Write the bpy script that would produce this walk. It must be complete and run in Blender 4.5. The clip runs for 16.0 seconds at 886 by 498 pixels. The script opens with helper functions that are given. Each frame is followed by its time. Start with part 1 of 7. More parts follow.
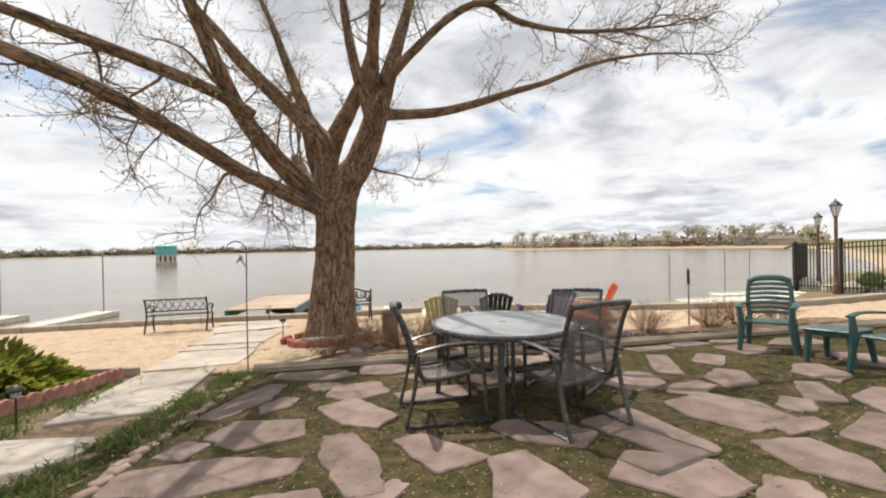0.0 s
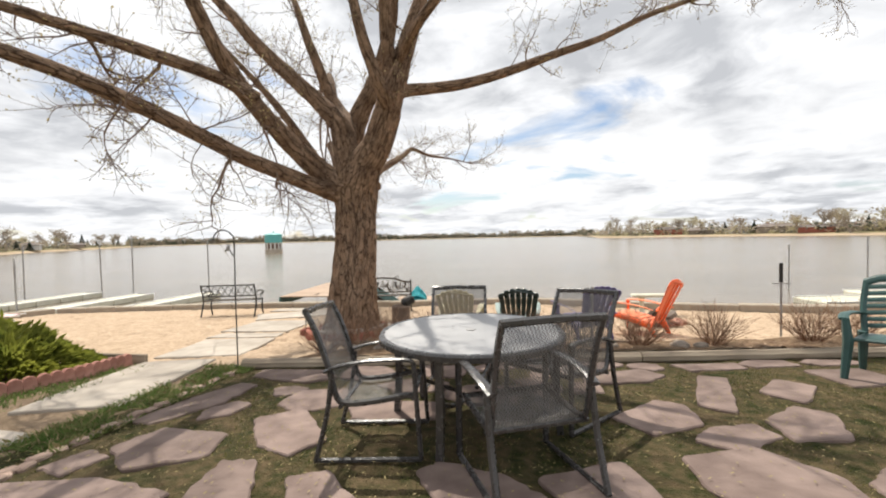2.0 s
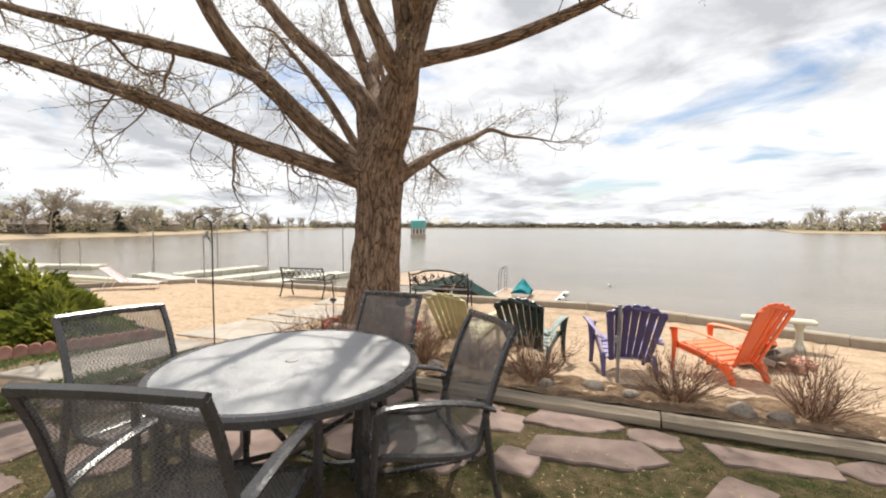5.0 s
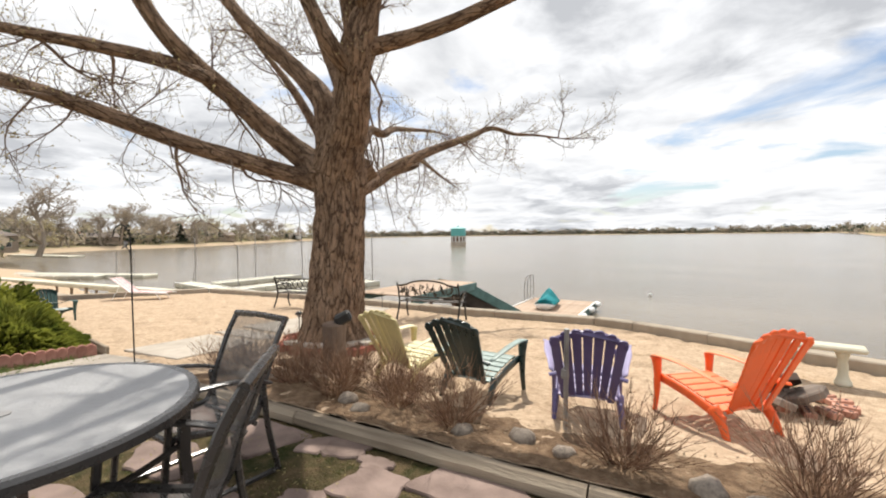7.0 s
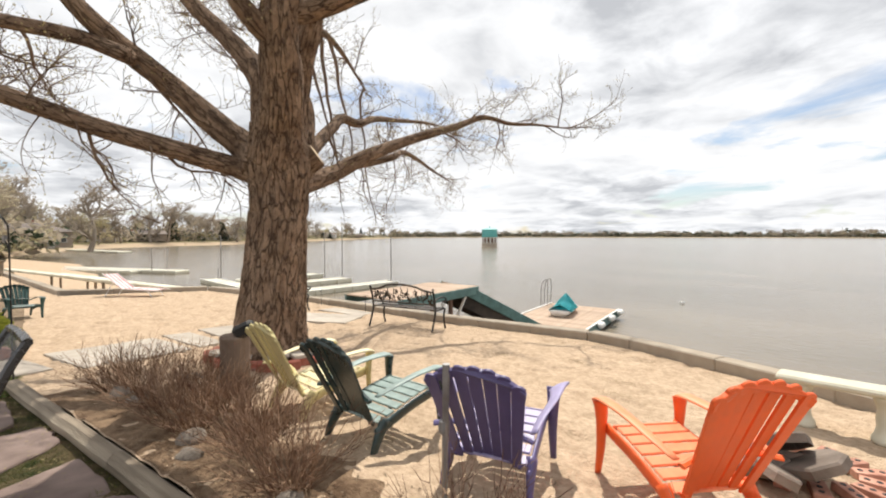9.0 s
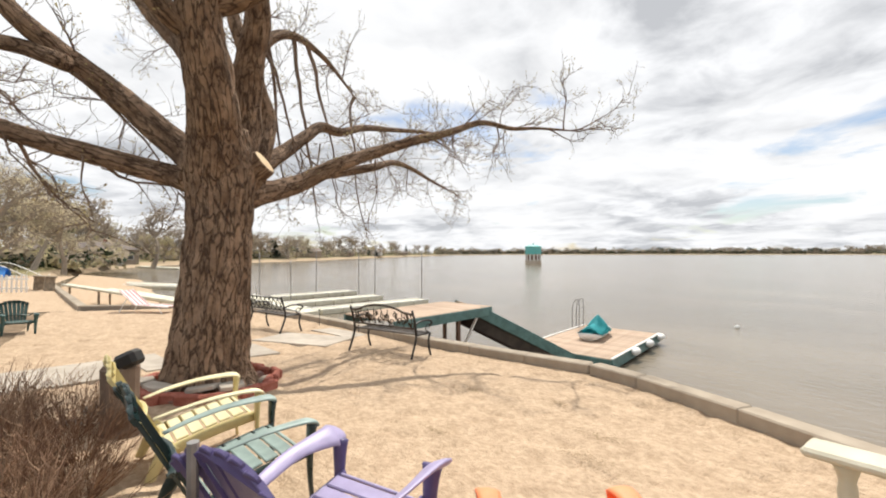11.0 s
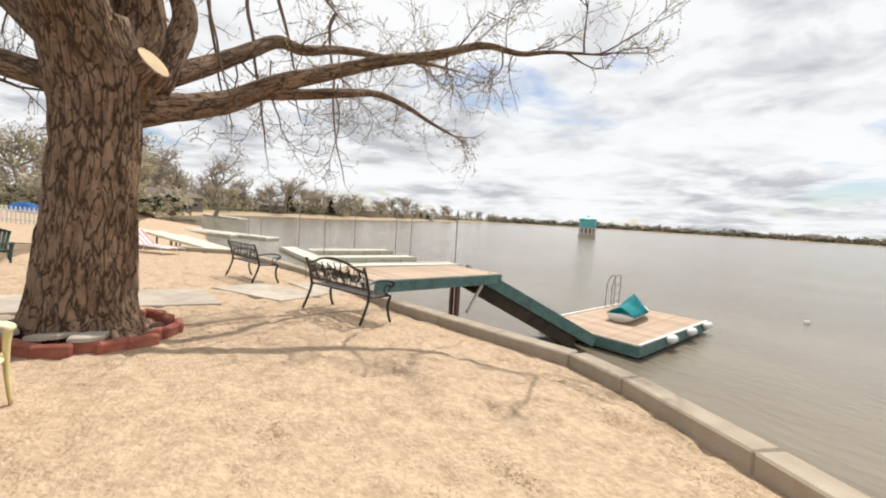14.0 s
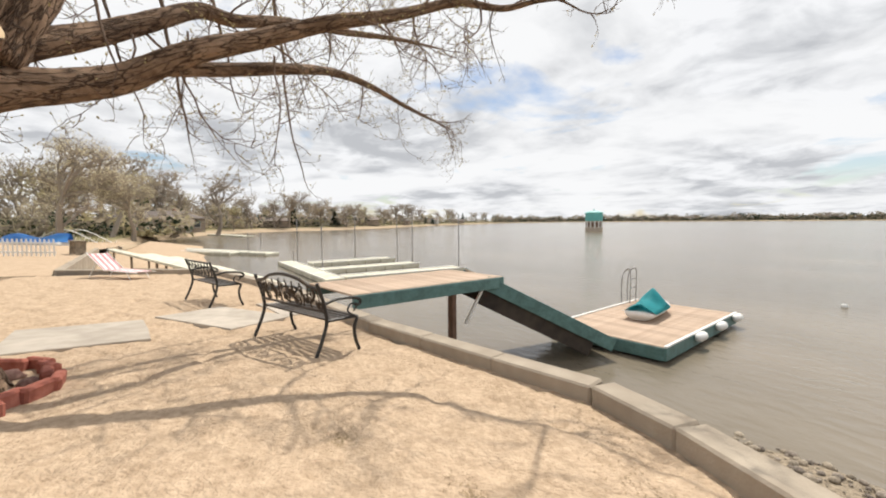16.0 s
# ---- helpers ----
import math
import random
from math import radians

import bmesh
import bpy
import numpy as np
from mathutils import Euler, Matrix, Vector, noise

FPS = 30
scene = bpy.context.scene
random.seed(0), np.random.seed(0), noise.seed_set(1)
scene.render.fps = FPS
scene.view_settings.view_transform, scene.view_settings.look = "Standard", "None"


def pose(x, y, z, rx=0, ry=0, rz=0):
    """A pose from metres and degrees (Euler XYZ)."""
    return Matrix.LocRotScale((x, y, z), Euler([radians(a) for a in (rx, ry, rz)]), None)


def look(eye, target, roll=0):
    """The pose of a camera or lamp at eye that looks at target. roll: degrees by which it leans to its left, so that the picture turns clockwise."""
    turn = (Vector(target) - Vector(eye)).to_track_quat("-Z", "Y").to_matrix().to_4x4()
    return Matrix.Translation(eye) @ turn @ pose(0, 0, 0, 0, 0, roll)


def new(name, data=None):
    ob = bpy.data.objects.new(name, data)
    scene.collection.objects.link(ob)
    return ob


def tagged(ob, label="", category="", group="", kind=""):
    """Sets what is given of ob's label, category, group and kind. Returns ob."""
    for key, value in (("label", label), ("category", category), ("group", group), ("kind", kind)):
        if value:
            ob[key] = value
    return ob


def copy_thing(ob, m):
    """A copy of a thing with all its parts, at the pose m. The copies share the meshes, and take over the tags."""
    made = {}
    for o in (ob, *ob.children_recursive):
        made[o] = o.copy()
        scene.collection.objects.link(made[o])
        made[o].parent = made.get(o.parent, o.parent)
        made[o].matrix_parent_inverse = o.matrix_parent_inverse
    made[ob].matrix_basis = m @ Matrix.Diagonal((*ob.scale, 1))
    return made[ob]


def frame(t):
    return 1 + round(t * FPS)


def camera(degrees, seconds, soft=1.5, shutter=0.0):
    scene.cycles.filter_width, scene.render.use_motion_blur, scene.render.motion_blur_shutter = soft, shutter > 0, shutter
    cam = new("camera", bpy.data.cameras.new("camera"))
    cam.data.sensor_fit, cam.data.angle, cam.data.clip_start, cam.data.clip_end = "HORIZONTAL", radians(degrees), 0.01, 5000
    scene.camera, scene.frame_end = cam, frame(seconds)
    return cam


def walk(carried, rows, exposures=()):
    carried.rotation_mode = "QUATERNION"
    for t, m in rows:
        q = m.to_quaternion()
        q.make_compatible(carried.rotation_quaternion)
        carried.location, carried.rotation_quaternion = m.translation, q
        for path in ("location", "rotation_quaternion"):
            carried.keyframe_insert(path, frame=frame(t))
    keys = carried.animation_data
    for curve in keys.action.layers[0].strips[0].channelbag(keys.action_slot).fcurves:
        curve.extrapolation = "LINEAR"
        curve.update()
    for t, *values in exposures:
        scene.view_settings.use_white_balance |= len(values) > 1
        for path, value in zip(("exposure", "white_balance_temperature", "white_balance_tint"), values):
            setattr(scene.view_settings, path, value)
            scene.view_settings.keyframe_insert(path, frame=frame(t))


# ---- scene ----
cam = camera(94.3, 16.0, soft=2.0)
PATH = [
    (0, (0.398, 0.434, 1.319), (0.322, 2.433, 1.312), -1.19),
    (0.5, (0.637, 0.676, 1.321), (0.468, 2.669, 1.306), -1.13),
    (1, (0.908, 0.92, 1.307), (0.636, 2.901, 1.281), -1.08),
    (1.5, (1.195, 1.164, 1.303), (0.818, 3.128, 1.262), -1.24),
    (2, (1.455, 1.413, 1.303), (0.962, 3.35, 1.246), -1.31),
    (2.5, (1.729, 1.669, 1.328), (1.114, 3.57, 1.26), -1.51),
    (3, (2.021, 1.937, 1.335), (1.282, 3.794, 1.261), -1.61),
    (3.2, (2.134, 2.045, 1.335), (1.343, 3.88, 1.259), -1.59),
    (5.3, (2.994, 3.411, 1.332), (1.851, 5.049, 1.226), 0.2),
    (5.5, (3.045, 3.541, 1.322), (1.889, 5.170, 1.220), 0.18),
    (6, (3.184, 3.892, 1.287), (1.990, 5.494, 1.194), 0.11),
    (6.5, (3.320, 4.241, 1.293), (2.078, 5.806, 1.217), -0.38),
    (7, (3.424, 4.592, 1.297), (2.137, 6.121, 1.228), -0.66),
    (7.5, (3.482, 4.957, 1.291), (2.165, 6.461, 1.227), -0.52),
    (8, (3.564, 5.328, 1.285), (2.214, 6.802, 1.221), -0.38),
    (8.5, (3.623, 5.694, 1.278), (2.245, 7.142, 1.215), -0.13),
    (9, (3.689, 6.071, 1.259), (2.28, 7.489, 1.195), 0),
    (9.5, (3.76, 6.417, 1.265), (2.323, 7.807, 1.208), 0.25),
    (11.8, (3.845, 8.034, 1.153), (2.236, 9.221, 1.187), -0.01),
    (12, (3.838, 8.166, 1.128), (2.219, 9.341, 1.155), 0.17),
    (12.5, (3.81, 8.504, 1.094), (2.168, 9.646, 1.087), 1.12),
    (13, (3.751, 8.828, 1.065), (2.083, 9.931, 1.012), 2.16),
    (13.5, (3.655, 9.122, 1.044), (1.971, 10.195, 0.933), 3.12),
    (14, (3.519, 9.394, 1.013), (1.824, 10.445, 0.862), 3.49),
    (14.5, (3.349, 9.643, 0.99), (1.646, 10.677, 0.811), 3.37),
    (15, (3.137, 9.893, 0.962), (1.43, 10.918, 0.775), 2.46),
    (15.5, (2.88, 10.144, 0.928), (1.17, 11.167, 0.756), 1.15),
    (16, (2.595, 10.408, 0.911), (0.88, 11.43, 0.778), -0.45),
]
walk(cam, [(t, look(eye, target, roll)) for t, eye, target, roll in PATH],
     [(0.0, 0.0), (3.0, 0.12), (5.5, 0.10), (9.5, 0.05), (13.0, 0.0), (16.0, -0.06)])

# ---- light ----
SUN_AZ, SUN_EL = math.atan2(0.8, -0.6), radians(58)
world = bpy.data.worlds.new("sky")
scene.world = world
world.use_nodes = True
wn, wl = world.node_tree.nodes, world.node_tree.links
wn.clear()
w_out, w_bg = wn.new("ShaderNodeOutputWorld"), wn.new("ShaderNodeBackground")
w_sky = wn.new("ShaderNodeTexSky")
w_sky.sky_type, w_sky.sun_disc, w_sky.sun_elevation, w_sky.sun_rotation = "NISHITA", False, SUN_EL, math.pi / 2 - SUN_AZ
w_co, w_map = wn.new("ShaderNodeTexCoord"), wn.new("ShaderNodeVectorMath")
w_sep, w_den, w_com = wn.new("ShaderNodeSeparateXYZ"), wn.new("ShaderNodeMath"), wn.new("ShaderNodeCombineXYZ")
# clouds lie on a high flat layer: direction divided by its height
wl.new(w_co.outputs["Generated"], w_sep.inputs[0])
w_den.operation, w_den.inputs[1].default_value = "ADD", 0.16
w_abs = wn.new("ShaderNodeMath")
w_abs.operation = "ABSOLUTE"
wl.new(w_sep.outputs["Z"], w_abs.inputs[0])
wl.new(w_abs.outputs[0], w_den.inputs[0])
w_map.operation = "DIVIDE"
for k in ("X", "Y", "Z"):
    wl.new(w_den.outputs[0], w_com.inputs[k])
wl.new(w_co.outputs["Generated"], w_map.inputs[0])
wl.new(w_com.outputs[0], w_map.inputs[1])
w_n1, w_n2, w_n3 = (wn.new("ShaderNodeTexNoise") for _ in range(3))
for nd, sc, det, dis in ((w_n1, 1.15, 9, 0.5), (w_n2, 2.7, 9, 0.4), (w_n3, 0.7, 7, 0.3)):
    nd.inputs["Scale"].default_value, nd.inputs["Detail"].default_value, nd.inputs["Distortion"].default_value = sc, det, dis
    nd.inputs["Roughness"].default_value = 0.55
    wl.new(w_map.outputs[0], nd.inputs["Vector"])
w_r1, w_r2, w_r3 = (wn.new("ShaderNodeValToRGB") for _ in range(3))
w_r1.color_ramp.elements[0].position, w_r1.color_ramp.elements[1].position = 0.33, 0.43
w_r2.color_ramp.elements[0].position, w_r2.color_ramp.elements[1].position = 0.40, 0.62
w_r2.color_ramp.elements[0].color, w_r2.color_ramp.elements[1].color = (0.95, 0.96, 0.98, 1), (0.56, 0.575, 0.605, 1)
wl.new(w_n1.outputs["Fac"], w_r1.inputs[0])
wl.new(w_n2.outputs["Fac"], w_r2.inputs[0])
w_r3.color_ramp.elements[0].position, w_r3.color_ramp.elements[1].position = 0.44, 0.585
wl.new(w_n3.outputs["Fac"], w_r3.inputs[0])
w_cl = wn.new("ShaderNodeMix")
w_cl.data_type = "RGBA"
w_cl.inputs["A"].default_value = (0.97, 0.975, 0.985, 1)
wl.new(w_r3.outputs[0], w_cl.inputs["Factor"])
wl.new(w_r2.outputs[0], w_cl.inputs["B"])
w_blue = wn.new("ShaderNodeVectorMath")
w_blue.operation = "SCALE"
w_blue.inputs["Scale"].default_value = 0.115
wl.new(w_sky.outputs[0], w_blue.inputs[0])
w_mix = wn.new("ShaderNodeMix")
w_mix.data_type = "RGBA"
wl.new(w_r1.outputs[0], w_mix.inputs["Factor"])
wl.new(w_blue.outputs[0], w_mix.inputs["A"])
wl.new(w_cl.outputs["Result"], w_mix.inputs["B"])
wl.new(w_mix.outputs["Result"], w_bg.inputs["Color"])
w_bg.inputs["Strength"].default_value = 1.02
wl.new(w_bg.outputs[0], w_out.inputs[0])

sun_data = bpy.data.lights.new("sun", "SUN")
sun_data.energy, sun_data.angle, sun_data.color = 4.8, radians(0.55), (1.0, 0.94, 0.84)
sun = new("sun", sun_data)
sun.matrix_world = look((30 * math.cos(SUN_AZ), 30 * math.sin(SUN_AZ), 30 * math.tan(SUN_EL)), (0, 0, 0))


# ---- materials ----
def surf(name, c1, c2, scale=8.0, rough=0.7, bump=0.2, bscale=40.0, metal=0.0, stretch=(1, 1, 1), spec=0.4, var=0.0, alpha=1.0, dist=0.01, coarse=0.6):
    """Two colours mixed by noise at two scales, with fine relief; var: change from piece to piece."""
    m = bpy.data.materials.new(name)
    m.use_nodes = True
    n, l = m.node_tree.nodes, m.node_tree.links
    b = n["Principled BSDF"]
    tc, mp = n.new("ShaderNodeTexCoord"), n.new("ShaderNodeMapping")
    mp.inputs["Scale"].default_value = stretch
    l.new(tc.outputs["Object"], mp.inputs["Vector"])
    big, small, fine = (n.new("ShaderNodeTexNoise") for _ in range(3))
    for nd, s, d in ((big, scale * 0.22, 3), (small, scale, 5), (fine, bscale, 4)):
        nd.inputs["Scale"].default_value, nd.inputs["Detail"].default_value = s, d
        l.new(mp.outputs[0], nd.inputs["Vector"])
    mx = n.new("ShaderNodeMath")
    mx.operation = "MULTIPLY_ADD"
    mx.inputs[1].default_value = coarse
    l.new(big.outputs["Fac"], mx.inputs[0])
    sm = n.new("ShaderNodeMath")
    sm.operation, sm.inputs[1].default_value = "MULTIPLY", 1 - coarse
    l.new(small.outputs["Fac"], sm.inputs[0])
    l.new(sm.outputs[0], mx.inputs[2])
    rp = n.new("ShaderNodeValToRGB")
    rp.color_ramp.elements[0].position, rp.color_ramp.elements[1].position = 0.36, 0.64
    rp.color_ramp.elements[0].color, rp.color_ramp.elements[1].color = (*c1, 1), (*c2, 1)
    l.new(mx.outputs[0], rp.inputs[0])
    col = rp.outputs[0]
    if var:
        oi, hs, mr = n.new("ShaderNodeObjectInfo"), n.new("ShaderNodeHueSaturation"), n.new("ShaderNodeMapRange")
        mr.inputs["To Min"].default_value, mr.inputs["To Max"].default_value = 1 - var, 1 + var
        l.new(oi.outputs["Random"], mr.inputs["Value"])
        l.new(mr.outputs[0], hs.inputs["Value"])
        l.new(col, hs.inputs["Color"])
        col = hs.outputs[0]
    l.new(col, b.inputs["Base Color"])
    b.inputs["Metallic"].default_value, b.inputs["Specular IOR Level"].default_value = metal, spec
    rr = n.new("ShaderNodeMapRange")
    rr.inputs["To Min"].default_value, rr.inputs["To Max"].default_value = max(0.03, rough - 0.12), min(1, rough + 0.12)
    l.new(small.outputs["Fac"], rr.inputs["Value"])
    l.new(rr.outputs[0], b.inputs["Roughness"])
    if bump:
        bp = n.new("ShaderNodeBump")
        bp.inputs["Strength"].default_value, bp.inputs["Distance"].default_value = bump, dist
        l.new(fine.outputs["Fac"], bp.inputs["Height"])
        l.new(bp.outputs[0], b.inputs["Normal"])
    b.inputs["Alpha"].default_value = alpha
    return m


def leafy(m):
    """Thin leaves let part of the light through."""
    n, l = m.node_tree.nodes, m.node_tree.links
    b, out = n["Principled BSDF"], n["Material Output"]
    tr, mx = n.new("ShaderNodeBsdfTranslucent"), n.new("ShaderNodeMixShader")
    mx.inputs[0].default_value = 0.45
    l.new(b.inputs["Base Color"].links[0].from_socket, tr.inputs["Color"])
    l.new(b.outputs[0], mx.inputs[1])
    l.new(tr.outputs[0], mx.inputs[2])
    l.new(mx.outputs[0], out.inputs["Surface"])
    return m


def dim(c, k):
    return tuple(v * k for v in c)


def paint(name, c, rough=0.45, spread=0.18, **kw):
    return surf(name, dim(c, 1 - spread), dim(c, 1 + spread), 14, rough, 0.12, 120, **kw)


M_SAND = surf("sand", (0.385, 0.282, 0.190), (0.56, 0.424, 0.30), 17.0, 0.95, 0.8, 38, spec=0.1, dist=0.035, coarse=0.35)
M_STONE = surf("flagstone", (0.140, 0.100, 0.085), (0.265, 0.198, 0.170), 5.0, 0.85, 0.5, 40, spec=0.2, var=0.16, coarse=0.5)
M_MOSS = surf("moss", (0.030, 0.037, 0.011), (0.132, 0.095, 0.053), 11.0, 0.95, 1.0, 60, spec=0.1, dist=0.03, coarse=0.4)
M_GRASS = leafy(surf("grass", (0.085, 0.145, 0.035), (0.20, 0.235, 0.085), 30.0, 0.8, 0, spec=0.2))
M_MOSSG = leafy(surf("moss_leaves", (0.052, 0.072, 0.016), (0.175, 0.165, 0.055), 6.0, 0.85, 0, spec=0.15))
M_STRAW = surf("straw", (0.34, 0.27, 0.15), (0.20, 0.17, 0.07), 30.0, 0.9, 0, spec=0.1)
M_STRAWB = surf("dry_leaf_bits", (0.18, 0.125, 0.07), (0.36, 0.27, 0.155), 30.0, 0.9, 0, spec=0.1)
M_SOIL = surf("soil", (0.16, 0.115, 0.075), (0.27, 0.2, 0.135), 14.0, 0.95, 0.7, 60, spec=0.1, dist=0.02)
M_MULCH = surf("mulch", (0.12, 0.076, 0.047), (0.29, 0.20, 0.128), 12.0, 0.95, 1.0, 45, spec=0.1, dist=0.03, coarse=0.35)
M_PATH = surf("path_concrete", (0.33, 0.288, 0.24), (0.48, 0.425, 0.36), 5.0, 0.88, 0.45, 60, spec=0.2, var=0.1)
M_WALL = surf("wall_concrete", (0.30, 0.25, 0.195), (0.43, 0.37, 0.295), 4.0, 0.9, 0.4, 50, spec=0.15, var=0.08)
M_TIMBER = surf("old_timber", (0.17, 0.135, 0.10), (0.40, 0.335, 0.255), 6.0, 0.9, 0.7, 40, stretch=(0.25, 3, 3), spec=0.15, var=0.12)
M_DECK = surf("deck_boards", (0.36, 0.262, 0.19), (0.50, 0.38, 0.29), 5.0, 0.8, 0.3, 50, stretch=(3, 0.4, 1), spec=0.2, var=0.16)
M_TEAL = paint("teal_paint", (0.10, 0.19, 0.18), 0.5, 0.25)
M_RED = surf("red_brick", (0.27, 0.085, 0.06), (0.40, 0.16, 0.12), 14.0, 0.9, 0.5, 70, spec=0.15, var=0.2)
M_SCALLOP = surf("faded_red_concrete", (0.33, 0.155, 0.12), (0.50, 0.27, 0.215), 14.0, 0.9, 0.5, 70, spec=0.15, var=0.15)
M_PIT = surf("pale_red_brick", (0.40, 0.19, 0.135), (0.56, 0.31, 0.23), 14.0, 0.9, 0.5, 70, spec=0.15, var=0.15)
M_PINK = surf("pinkish_paver", (0.27, 0.19, 0.15), (0.44, 0.33, 0.27), 14.0, 0.9, 0.4, 70, spec=0.15, var=0.22)
M_ROCK = surf("rock", (0.165, 0.136, 0.112), (0.36, 0.305, 0.25), 6.0, 0.88, 0.6, 40, spec=0.2, var=0.25)
M_PEBBLE = surf("pale_pebble", (0.18, 0.145, 0.105), (0.38, 0.32, 0.245), 5.0, 0.8, 0.5, 40, spec=0.3, var=0.3)
M_GRAVEL = surf("gravel", (0.17, 0.135, 0.095), (0.38, 0.31, 0.225), 16.0, 0.9, 1.0, 30, spec=0.2, dist=0.04, coarse=0.2)
M_ROCKR = surf("red_rock", (0.22, 0.11, 0.09), (0.42, 0.27, 0.22), 6.0, 0.88, 0.6, 40, spec=0.2, var=0.25)
M_IRON = paint("dark_iron", (0.022, 0.02, 0.018), 0.5, 0.3)
M_BRONZE = surf("bronzed_iron", (0.03, 0.024, 0.018), (0.085, 0.06, 0.04), 20.0, 0.5, 0.2, 90, metal=0.4)
M_FRAME = paint("grey_brown_powdercoat", (0.042, 0.039, 0.038), 0.27, 0.15, spec=0.8)
M_GLASS = surf("hammered_glass", (0.17, 0.17, 0.175), (0.235, 0.235, 0.24), 7.0, 0.46, 0.9, 48, spec=1.0, dist=0.005)
M_GLASS.node_tree.nodes["Principled BSDF"].inputs["IOR"].default_value = 1.95
M_YELLOW = paint("yellow_plastic", (0.60, 0.51, 0.25), 0.42, 0.12)
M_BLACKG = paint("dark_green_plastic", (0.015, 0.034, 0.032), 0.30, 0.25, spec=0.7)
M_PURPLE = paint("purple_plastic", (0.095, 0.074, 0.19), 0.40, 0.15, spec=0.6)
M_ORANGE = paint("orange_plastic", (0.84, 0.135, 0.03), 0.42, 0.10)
# Paler copies for seats and arms: fading and sunlit tops put into the colour.
M_PURPLE_LIT = paint("bleached_sunlit_purple_plastic", (0.34, 0.30, 0.47), 0.42, 0.12)
M_BLACKG_LIT = paint("bleached_sunlit_green_plastic", (0.27, 0.345, 0.32), 0.42, 0.2)
M_YELLOW_LIT = paint("bleached_sunlit_yellow_plastic", (0.74, 0.67, 0.43), 0.45, 0.12)
M_ORANGE_LIT = paint("bleached_sunlit_orange_plastic", (0.86, 0.27, 0.12), 0.45, 0.12)
M_GREENP = paint("green_plastic", (0.034, 0.082, 0.075), 0.42, 0.2)
M_TURQ = surf("turquoise_cover", (0.02, 0.31, 0.35), (0.04, 0.44, 0.48), 7.0, 0.75, 0.5, 18, dist=0.03)
M_WHITE = paint("white_paint", (0.74, 0.73, 0.70), 0.6, 0.08)
M_FOAM = surf("weathered_float", (0.50, 0.47, 0.36), (0.70, 0.67, 0.55), 4.0, 0.85, 0.3, 30, var=0.08)
M_GALV = surf("galvanised_pipe", (0.24, 0.23, 0.225), (0.42, 0.41, 0.40), 12.0, 0.45, 0.1, 60, metal=0.6)
M_RUST = surf("rusty_steel", (0.10, 0.055, 0.035), (0.19, 0.115, 0.08), 10.0, 0.8, 0.4, 50)
M_UNDER = surf("dark_brown_underside", (0.028, 0.022, 0.018), (0.075, 0.058, 0.045), 5.0, 0.85, 0.4, 30)
M_TWIG = surf("twig_bark", (0.13, 0.088, 0.066), (0.25, 0.185, 0.14), 9.0, 0.9, 0.2, 60, spec=0.15)
M_BUD = leafy(surf("bud", (0.40, 0.32, 0.15), (0.52, 0.45, 0.24), 6.0, 0.8, 0, spec=0.2))
M_SHRUB = surf("dry_red_stems", (0.24, 0.135, 0.085), (0.46, 0.31, 0.20), 7.0, 0.85, 0, spec=0.2)
M_SHRUB_D = surf("dark_dry_stems", (0.11, 0.058, 0.038), (0.26, 0.16, 0.105), 7.0, 0.85, 0, spec=0.2)
M_JUNIPER = leafy(surf("juniper", (0.055, 0.085, 0.014), (0.40, 0.41, 0.075), 7.0, 0.75, 0, spec=0.25))
M_SLATE = surf("brown_slate", (0.15, 0.115, 0.092), (0.36, 0.295, 0.245), 6.0, 0.85, 0.5, 40, spec=0.25, var=0.3)
M_CUT = surf("cut_wood", (0.52, 0.37, 0.21), (0.66, 0.50, 0.31), 10.0, 0.8, 0.3, 30)
M_ROOF = surf("shingle_roof", (0.13, 0.11, 0.10), (0.23, 0.19, 0.165), 1.2, 0.9, 0.3, 6, var=0.3)
M_HOUSE = surf("house_wall", (0.30, 0.235, 0.18), (0.40, 0.33, 0.265), 0.8, 0.85, 0.1, 8, var=0.35)
M_PANE = surf("window_pane", (0.03, 0.035, 0.04), (0.06, 0.065, 0.07), 1.0, 0.1, 0, spec=0.8)
M_FARBARK = surf("far_bark", (0.26, 0.215, 0.17), (0.38, 0.325, 0.27), 0.8, 0.9, 0.2, 6)
M_FARBARE = leafy(surf("bare_twigs", (0.30, 0.25, 0.19), (0.43, 0.37, 0.29), 0.25, 0.9, 0, var=0.15))
M_FARBUD = leafy(surf("spring_leaves", (0.40, 0.35, 0.20), (0.56, 0.50, 0.32), 0.25, 0.85, 0, var=0.15))
M_PALEBUD = leafy(surf("pale_spring_buds", (0.62, 0.55, 0.37), (0.80, 0.73, 0.54), 0.25, 0.85, 0))
M_FARPINE = surf("evergreen", (0.025, 0.040, 0.022), (0.06, 0.082, 0.045), 0.3, 0.85, 0, var=0.25)
M_PINKS = surf("striped_canvas", (0.50, 0.20, 0.22), (0.62, 0.32, 0.33), 5.0, 0.8, 0.2, 60)
M_PALE = surf("pale_canvas", (0.70, 0.64, 0.62), (0.80, 0.75, 0.73), 5.0, 0.8, 0.2, 60)
M_BLUE = surf("blue_tarp", (0.03, 0.15, 0.45), (0.08, 0.28, 0.62), 2.0, 0.5, 0.4, 8)


